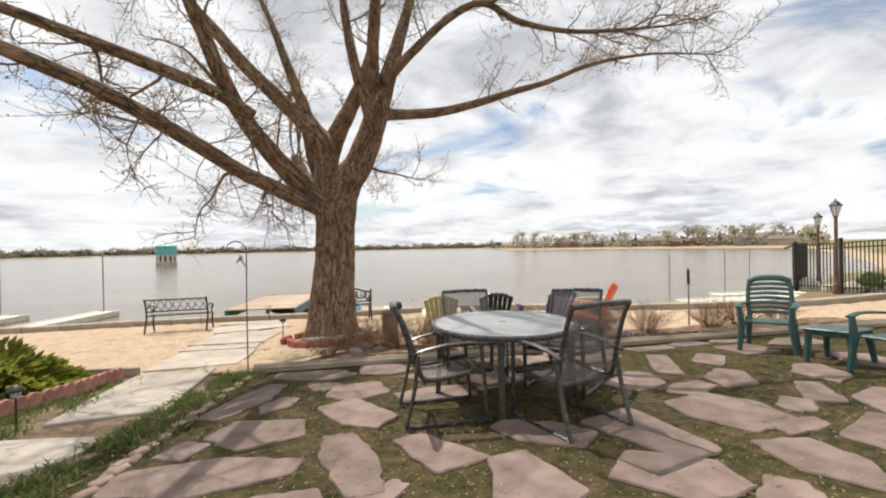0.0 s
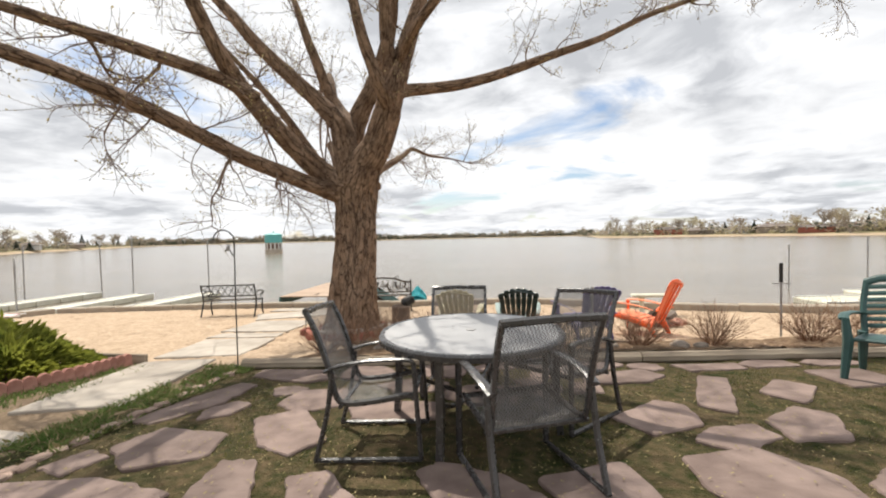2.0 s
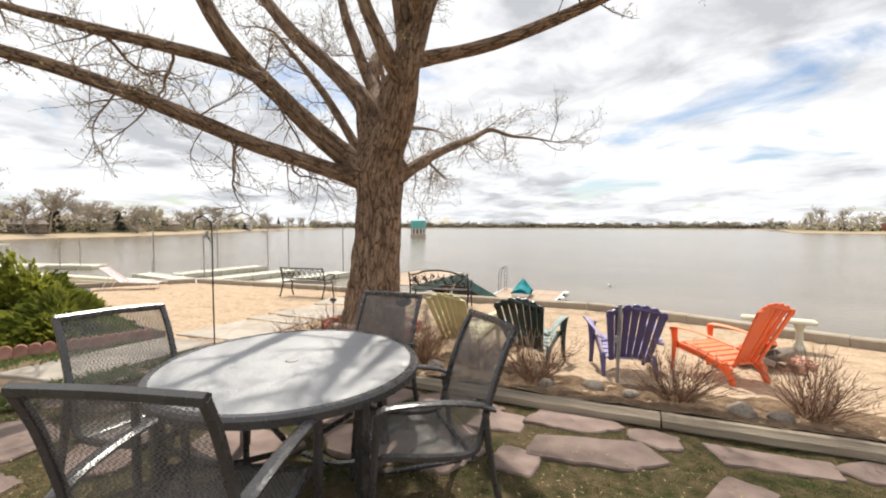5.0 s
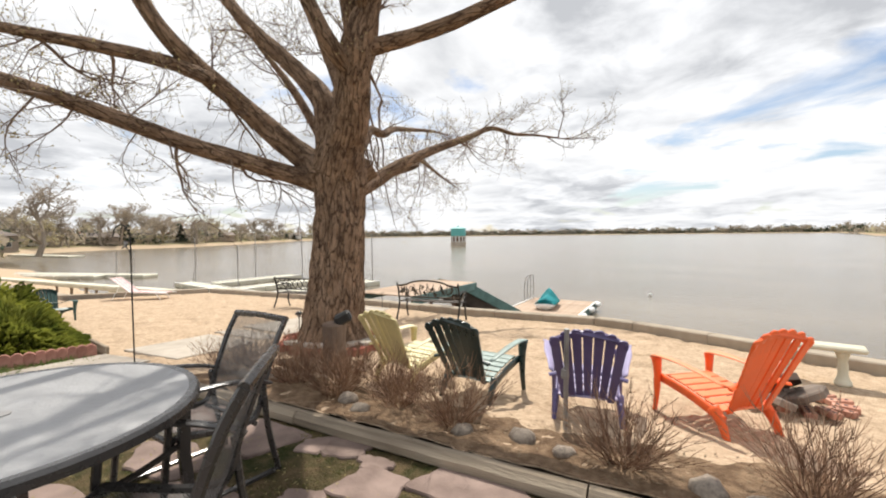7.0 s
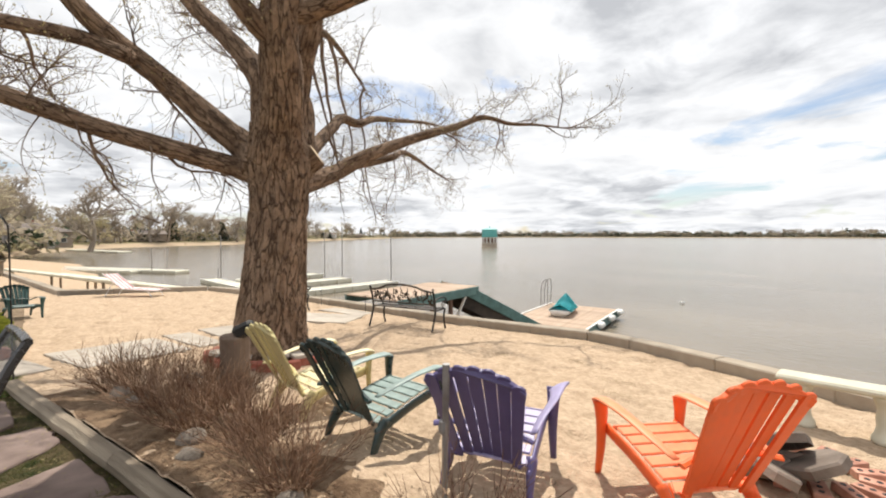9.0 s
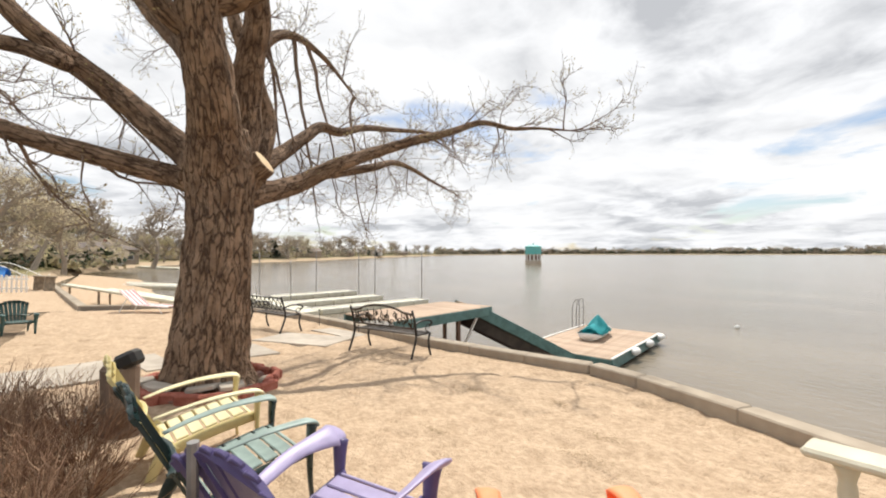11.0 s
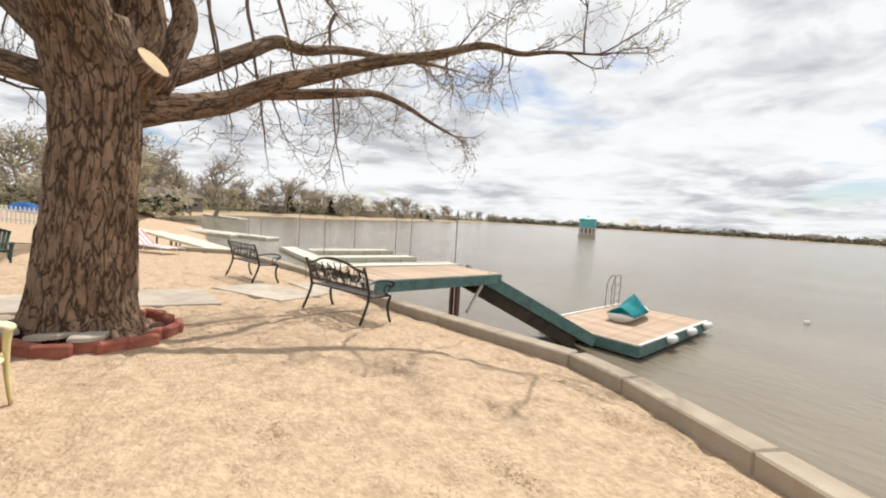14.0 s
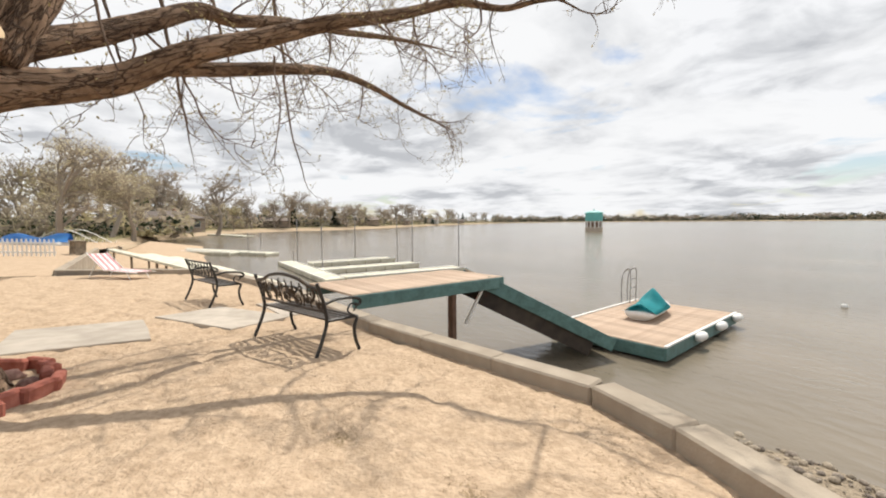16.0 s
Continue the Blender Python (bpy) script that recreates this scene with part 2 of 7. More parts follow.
def bark_material():
    """Long interlaced ridges that run along the limb; the mesh carries the place round and along it."""
    m = surf("furrowed_bark", (0.182, 0.117, 0.077), (0.355, 0.243, 0.165), 16.0, 0.92, 0, spec=0.15)
    n, l = m.node_tree.nodes, m.node_tree.links
    b = n["Principled BSDF"]
    at = n.new("ShaderNodeAttribute")
    at.attribute_name = "grain"
    mp = n.new("ShaderNodeMapping")
    mp.inputs["Scale"].default_value = (1, 1, 0.20)
    l.new(at.outputs["Vector"], mp.inputs["Vector"])
    warp, wmix = n.new("ShaderNodeTexNoise"), n.new("ShaderNodeVectorMath")
    warp.inputs["Scale"].default_value, warp.inputs["Detail"].default_value = 9.0, 6
    l.new(mp.outputs[0], warp.inputs["Vector"])
    wmix.operation = "MULTIPLY_ADD"
    wmix.inputs[1].default_value = (0.20, 0.20, 0.16)
    l.new(warp.outputs["Color"], wmix.inputs[0])
    l.new(mp.outputs[0], wmix.inputs[2])
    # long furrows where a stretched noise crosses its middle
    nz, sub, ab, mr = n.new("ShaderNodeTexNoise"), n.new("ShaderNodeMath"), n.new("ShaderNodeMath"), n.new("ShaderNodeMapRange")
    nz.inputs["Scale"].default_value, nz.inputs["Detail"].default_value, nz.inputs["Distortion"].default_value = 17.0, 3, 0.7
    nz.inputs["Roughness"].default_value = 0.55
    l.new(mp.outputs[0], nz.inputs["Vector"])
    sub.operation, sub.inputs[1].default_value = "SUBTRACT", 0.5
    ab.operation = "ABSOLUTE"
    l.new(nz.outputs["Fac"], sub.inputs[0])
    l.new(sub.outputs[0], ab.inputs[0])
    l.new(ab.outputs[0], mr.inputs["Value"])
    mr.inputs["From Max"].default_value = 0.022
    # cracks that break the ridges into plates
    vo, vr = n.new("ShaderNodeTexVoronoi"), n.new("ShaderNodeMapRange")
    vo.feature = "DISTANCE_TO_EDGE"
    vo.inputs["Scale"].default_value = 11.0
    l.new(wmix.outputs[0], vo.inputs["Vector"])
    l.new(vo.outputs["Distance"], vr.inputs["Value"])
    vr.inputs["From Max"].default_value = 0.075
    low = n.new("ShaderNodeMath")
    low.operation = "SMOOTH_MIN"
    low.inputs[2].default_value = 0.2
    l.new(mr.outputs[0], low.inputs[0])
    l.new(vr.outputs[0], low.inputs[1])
    grit, hm = n.new("ShaderNodeTexNoise"), n.new("ShaderNodeMath")
    grit.inputs["Scale"].default_value, grit.inputs["Detail"].default_value = 45.0, 6
    l.new(mp.outputs[0], grit.inputs["Vector"])
    hm.operation, hm.inputs[1].default_value = "MULTIPLY_ADD", 0.55
    l.new(grit.outputs["Fac"], hm.inputs[0])
    l.new(low.outputs[0], hm.inputs[2])
    bp = n.new("ShaderNodeBump")
    bp.inputs["Strength"].default_value, bp.inputs["Distance"].default_value = 0.85, 0.03
    l.new(hm.outputs[0], bp.inputs["Height"])
    l.new(bp.outputs[0], b.inputs["Normal"])
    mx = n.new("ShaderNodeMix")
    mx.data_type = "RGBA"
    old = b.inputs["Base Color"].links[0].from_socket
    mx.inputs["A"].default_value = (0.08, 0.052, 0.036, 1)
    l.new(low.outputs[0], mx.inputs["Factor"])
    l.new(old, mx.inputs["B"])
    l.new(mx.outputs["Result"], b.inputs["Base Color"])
    return m


M_BARK = bark_material()


def sling_material():
    """Woven mesh fabric: an open weave of dark threads."""
    m = surf("sling_mesh", (0.115, 0.11, 0.107), (0.18, 0.173, 0.167), 30.0, 0.6, 0.2, 200)
    n, l = m.node_tree.nodes, m.node_tree.links
    b, out = n["Principled BSDF"], n["Material Output"]
    tc, mp = n.new("ShaderNodeTexCoord"), n.new("ShaderNodeMapping")
    mp.inputs["Scale"].default_value = (95, 95, 95)
    l.new(tc.outputs["Object"], mp.inputs["Vector"])
    ck = n.new("ShaderNodeTexChecker")
    ck.inputs["Scale"].default_value = 1.0
    l.new(mp.outputs[0], ck.inputs["Vector"])
    mr = n.new("ShaderNodeMapRange")
    mr.inputs["To Min"].default_value, mr.inputs["To Max"].default_value = 0.25, 0.6
    l.new(ck.outputs["Fac"], mr.inputs["Value"])
    tr, ms = n.new("ShaderNodeBsdfTransparent"), n.new("ShaderNodeMixShader")
    l.new(mr.outputs[0], ms.inputs[0])
    l.new(b.outputs[0], ms.inputs[1])
    l.new(tr.outputs[0], ms.inputs[2])
    l.new(ms.outputs[0], out.inputs["Surface"])
    return m


M_SLING = sling_material()


def water_material():
    m = bpy.data.materials.new("lake_water")
    m.use_nodes = True
    n, l = m.node_tree.nodes, m.node_tree.links
    b = n["Principled BSDF"]
    b.inputs["Base Color"].default_value = (0.155, 0.13, 0.095, 1)
    b.inputs["Roughness"].default_value, b.inputs["IOR"].default_value = 0.16, 1.33
    tc, mp = n.new("ShaderNodeTexCoord"), n.new("ShaderNodeMapping")
    mp.inputs["Rotation"].default_value, mp.inputs["Scale"].default_value = (0, 0, 0.5), (1.0, 2.2, 1)
    l.new(tc.outputs["Object"], mp.inputs["Vector"])
    a, c = n.new("ShaderNodeTexNoise"), n.new("ShaderNodeTexNoise")
    a.inputs["Scale"].default_value, a.inputs["Detail"].default_value = 1.7, 6
    c.inputs["Scale"].default_value, c.inputs["Detail"].default_value = 0.06, 4
    l.new(mp.outputs[0], a.inputs["Vector"])
    l.new(mp.outputs[0], c.inputs["Vector"])
    bp = n.new("ShaderNodeBump")
    bp.inputs["Strength"].default_value, bp.inputs["Distance"].default_value = 0.42, 0.10
    l.new(a.outputs["Fac"], bp.inputs["Height"])
    l.new(bp.outputs[0], b.inputs["Normal"])
    rp = n.new("ShaderNodeValToRGB")
    rp.color_ramp.elements[0].color, rp.color_ramp.elements[1].color = (0.16, 0.135, 0.10, 1), (0.215, 0.18, 0.135, 1)
    rp.color_ramp.elements[0].position, rp.color_ramp.elements[1].position = 0.4, 0.62
    l.new(c.outputs["Fac"], rp.inputs[0])
    l.new(rp.outputs[0], b.inputs["Base Color"])
    return m


M_WATER = water_material()


def land_material():
    """Far shore: tan beach low down, dry grass above it."""
    m = surf("far_land", (0.17, 0.155, 0.075), (0.27, 0.235, 0.125), 0.25, 0.95, 0, spec=0.1)
    n, l = m.node_tree.nodes, m.node_tree.links
    b = n["Principled BSDF"]
    g, s, mr = n.new("ShaderNodeNewGeometry"), n.new("ShaderNodeSeparateXYZ"), n.new("ShaderNodeMapRange")
    l.new(g.outputs["Position"], s.inputs[0])
    l.new(s.outputs["Z"], mr.inputs["Value"])
    mr.inputs["From Min"].default_value, mr.inputs["From Max"].default_value = -1.75, -1.35
    mx = n.new("ShaderNodeMix")
    mx.data_type = "RGBA"
    old = b.inputs["Base Color"].links[0].from_socket
    mx.inputs["A"].default_value = (0.40, 0.31, 0.215, 1)
    l.new(mr.outputs[0], mx.inputs["Factor"])
    l.new(old, mx.inputs["B"])
    l.new(mx.outputs["Result"], b.inputs["Base Color"])
    return m


M_LAND = land_material()


# ---- mesh helpers ----
def mesh_of(name, bm, material, smooth=False):
    me = bpy.data.meshes.new(name)
    bm.normal_update()
    bm.to_mesh(me)
    bm.free()
    for m in (material if isinstance(material, (list, tuple)) else [material]):
        me.materials.append(m)
    if smooth:
        me.polygons.foreach_set("use_smooth", [True] * len(me.polygons))
    return me


def part(name, bm, material, parent, label="", m=None, smooth=False):
    ob = new(name, mesh_of(name, bm, material, smooth))
    ob.parent = parent
    if m is not None:
        ob.matrix_basis = m
    return tagged(ob, label)


def raw(name, verts, faces, material, parent=None, smooth=False):
    me = bpy.data.meshes.new(name)
    me.from_pydata(verts, [], faces)
    me.materials.append(material)
    if smooth:
        me.polygons.foreach_set("use_smooth", [True] * len(me.polygons))
    ob = new(name, me)
    ob.parent = parent
    return ob


def thing(name, label, category, group="", kind="", m=None):
    ob = new(name)
    ob.empty_display_size = 0.1
    if m is not None:
        ob.matrix_basis = m
    return tagged(ob, label, category, group, kind)


def block(bm, c, s, m=None, bevel=0.0):
    """A cuboid of centre c and size s, its edges rounded by bevel."""
    made = bmesh.ops.create_cube(bm, size=1.0)["verts"]
    bmesh.ops.scale(bm, vec=s, verts=made)
    if bevel:
        edges = list({e for v in made for e in v.link_edges})
        r = bmesh.ops.bevel(bm, geom=edges, offset=bevel, segments=1, affect="EDGES", clamp_overlap=True)
        made = list({v for f in r["faces"] for v in f.verts} | {v for v in made if v.is_valid})
    bmesh.ops.transform(bm, matrix=Matrix.Translation(c) @ (m or Matrix()), verts=made)
    return bm


def cube(s, c=(0, 0, 0), bevel=0.004, m=None):
    return block(bmesh.new(), c, s, m, bevel)


def tube_data(pts, radii, seg=8, squash=None, cap=True):
    """Verts and faces of a tube along pts. squash: (width, height) factors of its section."""
    pts = [Vector(p) for p in pts]
    n = len(pts)
    rad = list(radii) if isinstance(radii, (list, tuple)) else [radii] * n
    verts, faces = [], []
    side = None
    for i, p in enumerate(pts):
        d = (pts[min(i + 1, n - 1)] - pts[max(i - 1, 0)]).normalized()
        if side is None:
            side = d.cross(Vector((0, 0, 1)) if abs(d.z) < 0.9 else Vector((1, 0, 0))).normalized()
        else:
            side = (side - d * side.dot(d)).normalized()
        up = side.cross(d)
        w, h = squash or (1, 1)
        for k in range(seg):
            a = 2 * math.pi * (k + 0.5) / seg
            verts.append(p + (side * math.cos(a) * w + up * math.sin(a) * h) * rad[i])
    for i in range(n - 1):
        for k in range(seg):
            a, b = i * seg + k, i * seg + (k + 1) % seg
            faces.append((a, b, b + seg, a + seg))
    if cap:
        faces.append(tuple(range(seg - 1, -1, -1)))
        faces.append(tuple((n - 1) * seg + k for k in range(seg)))
    return verts, faces


def tube(bm, pts, radii, seg=8, squash=None):
    vs, fs = tube_data(pts, radii, seg, squash)
    made = [bm.verts.new(v) for v in vs]
    for f in fs:
        bm.faces.new([made[i] for i in f])
    return bm


def pipe(pts, radii, seg=8, squash=None):
    return tube(bmesh.new(), pts, radii, seg, squash)


def smooth_pts(pts, per=6):
    """Catmull-Rom through the points."""
    p = [Vector(q) for q in pts]
    p = [p[0] * 2 - p[1]] + p + [p[-1] * 2 - p[-2]]
    out = []
    for i in range(1, len(p) - 2):
        for k in range(per):
            t = k / per
            out.append(0.5 * (2 * p[i] + (p[i + 1] - p[i - 1]) * t + (2 * p[i - 1] - 5 * p[i] + 4 * p[i + 1] - p[i + 2]) * t * t
                              + (3 * p[i] - p[i - 1] - 3 * p[i + 1] + p[i + 2]) * t ** 3))
    return out + [p[-2]]


def lathe(profile, seg=20):
    bm = bmesh.new()
    rings = [[bm.verts.new((r * math.cos(2 * math.pi * k / seg), r * math.sin(2 * math.pi * k / seg), z)) for k in range(seg)] for r, z in profile]
    for a, b in zip(rings, rings[1:]):
        for k in range(seg):
            bm.faces.new((a[k], a[(k + 1) % seg], b[(k + 1) % seg], b[k]))
    bm.faces.new(rings[0][::-1])
    bm.faces.new(rings[-1])
    return bm


def extrude_outline(pts, z0, z1, lean=0.0):
    """A slab from a closed outline, its top edge drawn in by lean."""
    bm = bmesh.new()
    cx, cy = sum(p[0] for p in pts) / len(pts), sum(p[1] for p in pts) / len(pts)
    lo = [bm.verts.new((x, y, z0)) for x, y in pts]
    mid = [bm.verts.new((x, y, z1 - lean)) for x, y in pts]
    hi = []
    for x, y in pts:
        d = math.hypot(x - cx, y - cy) or 1
        hi.append(bm.verts.new((x - (x - cx) / d * lean, y - (y - cy) / d * lean, z1)))
    n = len(pts)
    for a, b in ((lo, mid), (mid, hi)):
        for k in range(n):
            bm.faces.new((a[k], a[(k + 1) % n], b[(k + 1) % n], b[k]))
    bm.faces.new(hi)
    return bm


def rock_mesh(name, rx, ry, rz, material, seed=0, rough=0.25):
    bm = bmesh.new()
    bmesh.ops.create_icosphere(bm, subdivisions=2, radius=1)
    off = Vector((seed * 3.1, seed * 1.7, seed))
    for v in bm.verts:
        v.co *= 1 + rough * noise.noise(v.co * 1.3 + off) + 0.4 * rough * noise.noise(v.co * 3 + off)
        v.co = Vector((v.co.x * rx, v.co.y * ry, max(v.co.z, -0.45) * rz))
    return mesh_of(name, bm, material, True)


# ---- the lie of the land: the yard falls gently to the lake ----
GX, GY = 0.01948, -0.04924
WATER = -2.8
LEVEL = Vector((0, 0, 1)).rotation_difference(Vector((-GX, -GY, 1))).to_matrix().to_4x4()


def gz(x, y):
    return GX * x + GY * y


def bed(x, y):
    """The planting bed behind the timber lies higher and runs out into the beach."""
    d = y - along(TIMBER_LINE, x)
    if d < 0 or x < -2.3:
        return 0.0
    t = min(max((1.7 - d) / 1.4, 0.0), 1.0) * min((x + 2.3) / 1.2, 1.0)
    return 0.12 * t * t * (3 - 2 * t)


def stand(x, y, yaw=0.0, lift=0.0):
    lift += bed(x, y)
    return Matrix.Translation((x, y, gz(x, y) + lift)) @ LEVEL @ pose(0, 0, 0, 0, 0, yaw)


def upright(x, y, yaw=0.0, lift=0.0):
    lift += bed(x, y)
    return Matrix.Translation((x, y, gz(x, y) + lift)) @ pose(0, 0, 0, 0, 0, yaw)


def along(table, x):
    for (x0, y0), (x1, y1) in zip(table, table[1:]):
        if x <= x1:
            return y0 + (y1 - y0) * (x - x0) / (x1 - x0)
    return table[-1][1]


WALL_LINE = [(-13.3, 10.7), (-8.0, 12.0), (-3.0, 12.45), (-0.75, 12.95), (0.3, 13.2), (1.1, 13.05), (2.4, 12.6), (3.6, 12.1), (4.6, 11.8), (6.4, 11.45), (9.5, 11.3), (13.4, 12.6)]
TIMBER_LINE = [(-2.42, 5.92), (0.2, 6.46), (2.55, 6.92), (5.0, 7.45), (9.4, 8.3)]


# ---- ground, lake, shore ----
SHORE = [(36, 30), (44, 120), (52, 290), (64, 335), (72, 375), (79, 385), (83, 420), (86, 950), (95, 1050), (132, 1050), (139, 900), (144, 560), (148, 430), (152, 335), (157, 250), (163, 205), (171, 185), (177, 160), (183, 115), (188, 60), (192, 30)]


def shore_at(a):
    return along(SHORE, a)


def far_z(d, a):
    """Height of the far land d metres behind its waterline."""
    if d < 0:
        return max(-5.0, WATER + d * 0.12)
    return WATER + min(d * 0.09, 1.6) + min(d, 400) * 0.0045


def far_point(a, d, lift=0.0):
    r = shore_at(a) + d
    return Vector((r * math.cos(radians(a)), 10 + r * math.sin(radians(a)), far_z(d, a) + lift))


verts, faces, cols = [], [], 0
steps = [-60, -25, -8, -2, 0, 2, 6, 12, 20, 32, 50, 80, 130, 260, 700, 1800]
angles = [36 + i * 1.0 for i in range(157)]
for a in angles:
    for d in steps:
        d = max(d, -shore_at(a) * 0.9)
        p = far_point(a, d)
        p.z += noise.noise(Vector((p.x, p.y, 0)) * 0.03) * min(max(d, 0) * 0.03, 0.5)
        verts.append(p)
n = len(steps)
for i in range(len(angles) - 1):
    for k in range(n - 1):
        faces.append((i * n + k, i * n + k + 1, (i + 1) * n + k + 1, (i + 1) * n + k))
# the land behind and beside the yard joins the same sheet
base_i = len(verts)
back = [192 + i * 6 for i in range(35)]
rs = [30, 60, 140, 400, 1800]
for a in back:
    for r in rs:
        x, y = r * math.cos(radians(a)), 10 + r * math.sin(radians(a))
        verts.append(Vector((x, y, max(-2.4, min(1.5, gz(x, y))) - 0.08)))
for i in range(len(back) - 1):
    for k in range(len(rs) - 1):
        a = base_i + i * len(rs) + k
        faces.append((a, a + 1, a + len(rs) + 1, a + len(rs)))
centre_i = len(verts)
for a in back:
    x, y = 8 * math.cos(radians(a)), 4 + 8 * math.sin(radians(a))
    verts.append(Vector((x, y, gz(x, y) - 0.12)))
for i in range(len(back) - 1):
    a = base_i + i * len(rs)
    faces.append((centre_i + i, a, a + len(rs), centre_i + i + 1))
ground = tagged(raw("ground", verts, faces, M_LAND, None, True), "tan beach and dry grass land round the lake", "ground", kind="structure")

water = tagged(raw("water", [(-2600, -30, WATER), (2600, -30, WATER), (2600, 2600, WATER), (-2600, 2600, WATER)], [(0, 1, 2, 3)], M_WATER), "brown-grey rippled lake water", "water", kind="structure")


def sand_height(x, y):
    v = Vector((x, y, 0))
    z = 0.012 * noise.noise(v * 1.1) + 0.009 * noise.noise(v * 2.9) + 0.009 * noise.noise(v * 6.5)
    d = noise.noise(v * 2.1 + Vector((7, 3, 0)))
    return gz(x, y) + bed(x, y) + z - 0.04 * max(0, d - 0.22) - 0.10 * max(0, noise.noise(v * 3.6 + Vector((1, 9, 0))) - 0.30) - 0.08 * max(0, noise.noise(v * 6.1 + Vector((4, 2, 0))) - 0.30) + 0.005 * noise.noise(v * 15)


def sheet(name, x0, x1, ylo, yhi, nx, ny, height, material):
    vs, fs = [], []
    for i in range(nx + 1):
        x = x0 + (x1 - x0) * i / nx
        a, b = ylo(x), yhi(x)
        for k in range(ny + 1):
            y = a + (b - a) * k / ny
            vs.append((x, y, height(x, y)))
    for i in range(nx):
        for k in range(ny):
            a = i * (ny + 1) + k
            fs.append((a, a + ny + 1, a + ny + 2, a + 1))
    return raw(name, vs, fs, material, None, True)


sand = tagged(sheet("sand", -13.6, 13.4, lambda x: 5.95 if x < -2.42 else along(TIMBER_LINE, x) + 0.04, lambda x: along(WALL_LINE, x) + 0.12, 560, 170, sand_height, M_SAND),
              "pale tan beach sand with footprints and ripples", "sand", kind="structure")
sand_side = tagged(sheet("neighbour_sand", -60, -13.6, lambda x: -6.0, lambda x: 4.25 if x < -34 else 4.25 + (x + 34) * 0.118, 40, 24, lambda x, y: max(gz(x, y), -2.5) + 0.02 * noise.noise(Vector((x, y, 0))), M_SAND),
                   "neighbouring stretch of pale sand", "sand", kind="structure")


def moss_height(x, y):
    v = Vector((x, y, 0))
    return gz(x, y) - 0.006 + 0.012 * noise.noise(v * 3.1) + 0.012 * noise.noise(v * 9) + 0.006 * noise.noise(v * 26)


patio = tagged(sheet("patio", -2.42, 9.4, lambda x: -5.0, lambda x: along(TIMBER_LINE, x) - 0.04, 300, 300, moss_height, M_MOSS),
               "patio of purple-brown flagstones with mossy joints", "patio", kind="structure")
side_bed = tagged(sheet("garden_bed", -13.6, -2.42, lambda x: -5.0, lambda x: 5.97, 160, 150, lambda x, y: moss_height(x, y) - 0.01, M_SOIL),
                  "bare brown garden soil beside the path", "soil", kind="structure")

beach_side = tagged(sheet("lower_beach", -75, -13.4, lambda x: 4.0 if x < -34 else 4.0 + (x + 34) * 0.118, lambda x: 16.0 - (x + 13.4) * 0.1, 50, 24,
                         lambda x, y: -1.75 - 0.15 * (y - (4.0 if x < -34 else 4.0 + (x + 34) * 0.118)) + 0.06 * noise.noise(Vector((x, y, 0)) * 0.7), M_SAND),
                   "sloping tan beach below the side wall", "sand", kind="structure")

planting = tagged(sheet("planting_bed", -1.9, 7.5, lambda x: along(TIMBER_LINE, x) + 0.05, lambda x: along(TIMBER_LINE, x) + 0.80 + 0.30 * noise.noise(Vector((x * 1.3, 2, 0))) + 0.14 * noise.noise(Vector((x * 5, 7, 0))), 300, 24,
                        lambda x, y: sand_height(x, y) + 0.006 + 0.012 * noise.noise(Vector((x * 9, y * 9, 3))), M_MULCH),
                  "brown mulch and soil under the shrubs", "soil", kind="structure")

# ---- sea wall ----
sea_wall = thing("sea_wall", "low tan concrete block sea wall along the beach", "wall", kind="structure")


def wall_run(pts, height=0.155, thick=0.255, size=0.95):
    for (x0, y0), (x1, y1) in zip(pts, pts[1:]):
        d = Vector((x1 - x0, y1 - y0, 0))
        count = max(1, round(d.length / size))
        yaw = math.degrees(math.atan2(d.y, d.x))
        ln = d.length / count
        out = Vector((-d.y, d.x, 0)).normalized()
        for i in range(count):
            c = Vector((x0, y0, 0)) + d * ((i + 0.5) / count) + out * (thick / 2 + 0.03)
            top = gz(c.x, c.y) + height + 0.008 * math.sin(i * 2.3 + x0)
            slope = math.degrees(math.atan2(gz(x1, y1) - gz(x0, y0), d.length))
            bm = cube((ln - 0.008 + 0.012 * (i == count - 1), thick, 0.62), bevel=0.018)
            part("block", bm, M_WALL, sea_wall, m=Matrix.Translation((c.x, c.y, top - 0.31)) @ pose(0, 0, 0, 0, -slope, yaw))
        c = Vector((x0, y0, 0)) + d * 0.5 + out * (thick / 2 + 0.01)
        bm = cube((d.length + 0.1, thick - 0.05, 3.2), bevel=0)
        part("footing", bm, M_WALL, sea_wall, m=Matrix.Translation((c.x, c.y, gz(c.x, c.y) - 1.85)) @ pose(0, 0, 0, 0, 0, yaw))


wall_run([(-34, 4.2), (-13.9, 6.6)], size=1.6)
wall_run([(-13.9, 6.6), (-13.3, 10.7)], size=1.6)
wall_run(WALL_LINE)

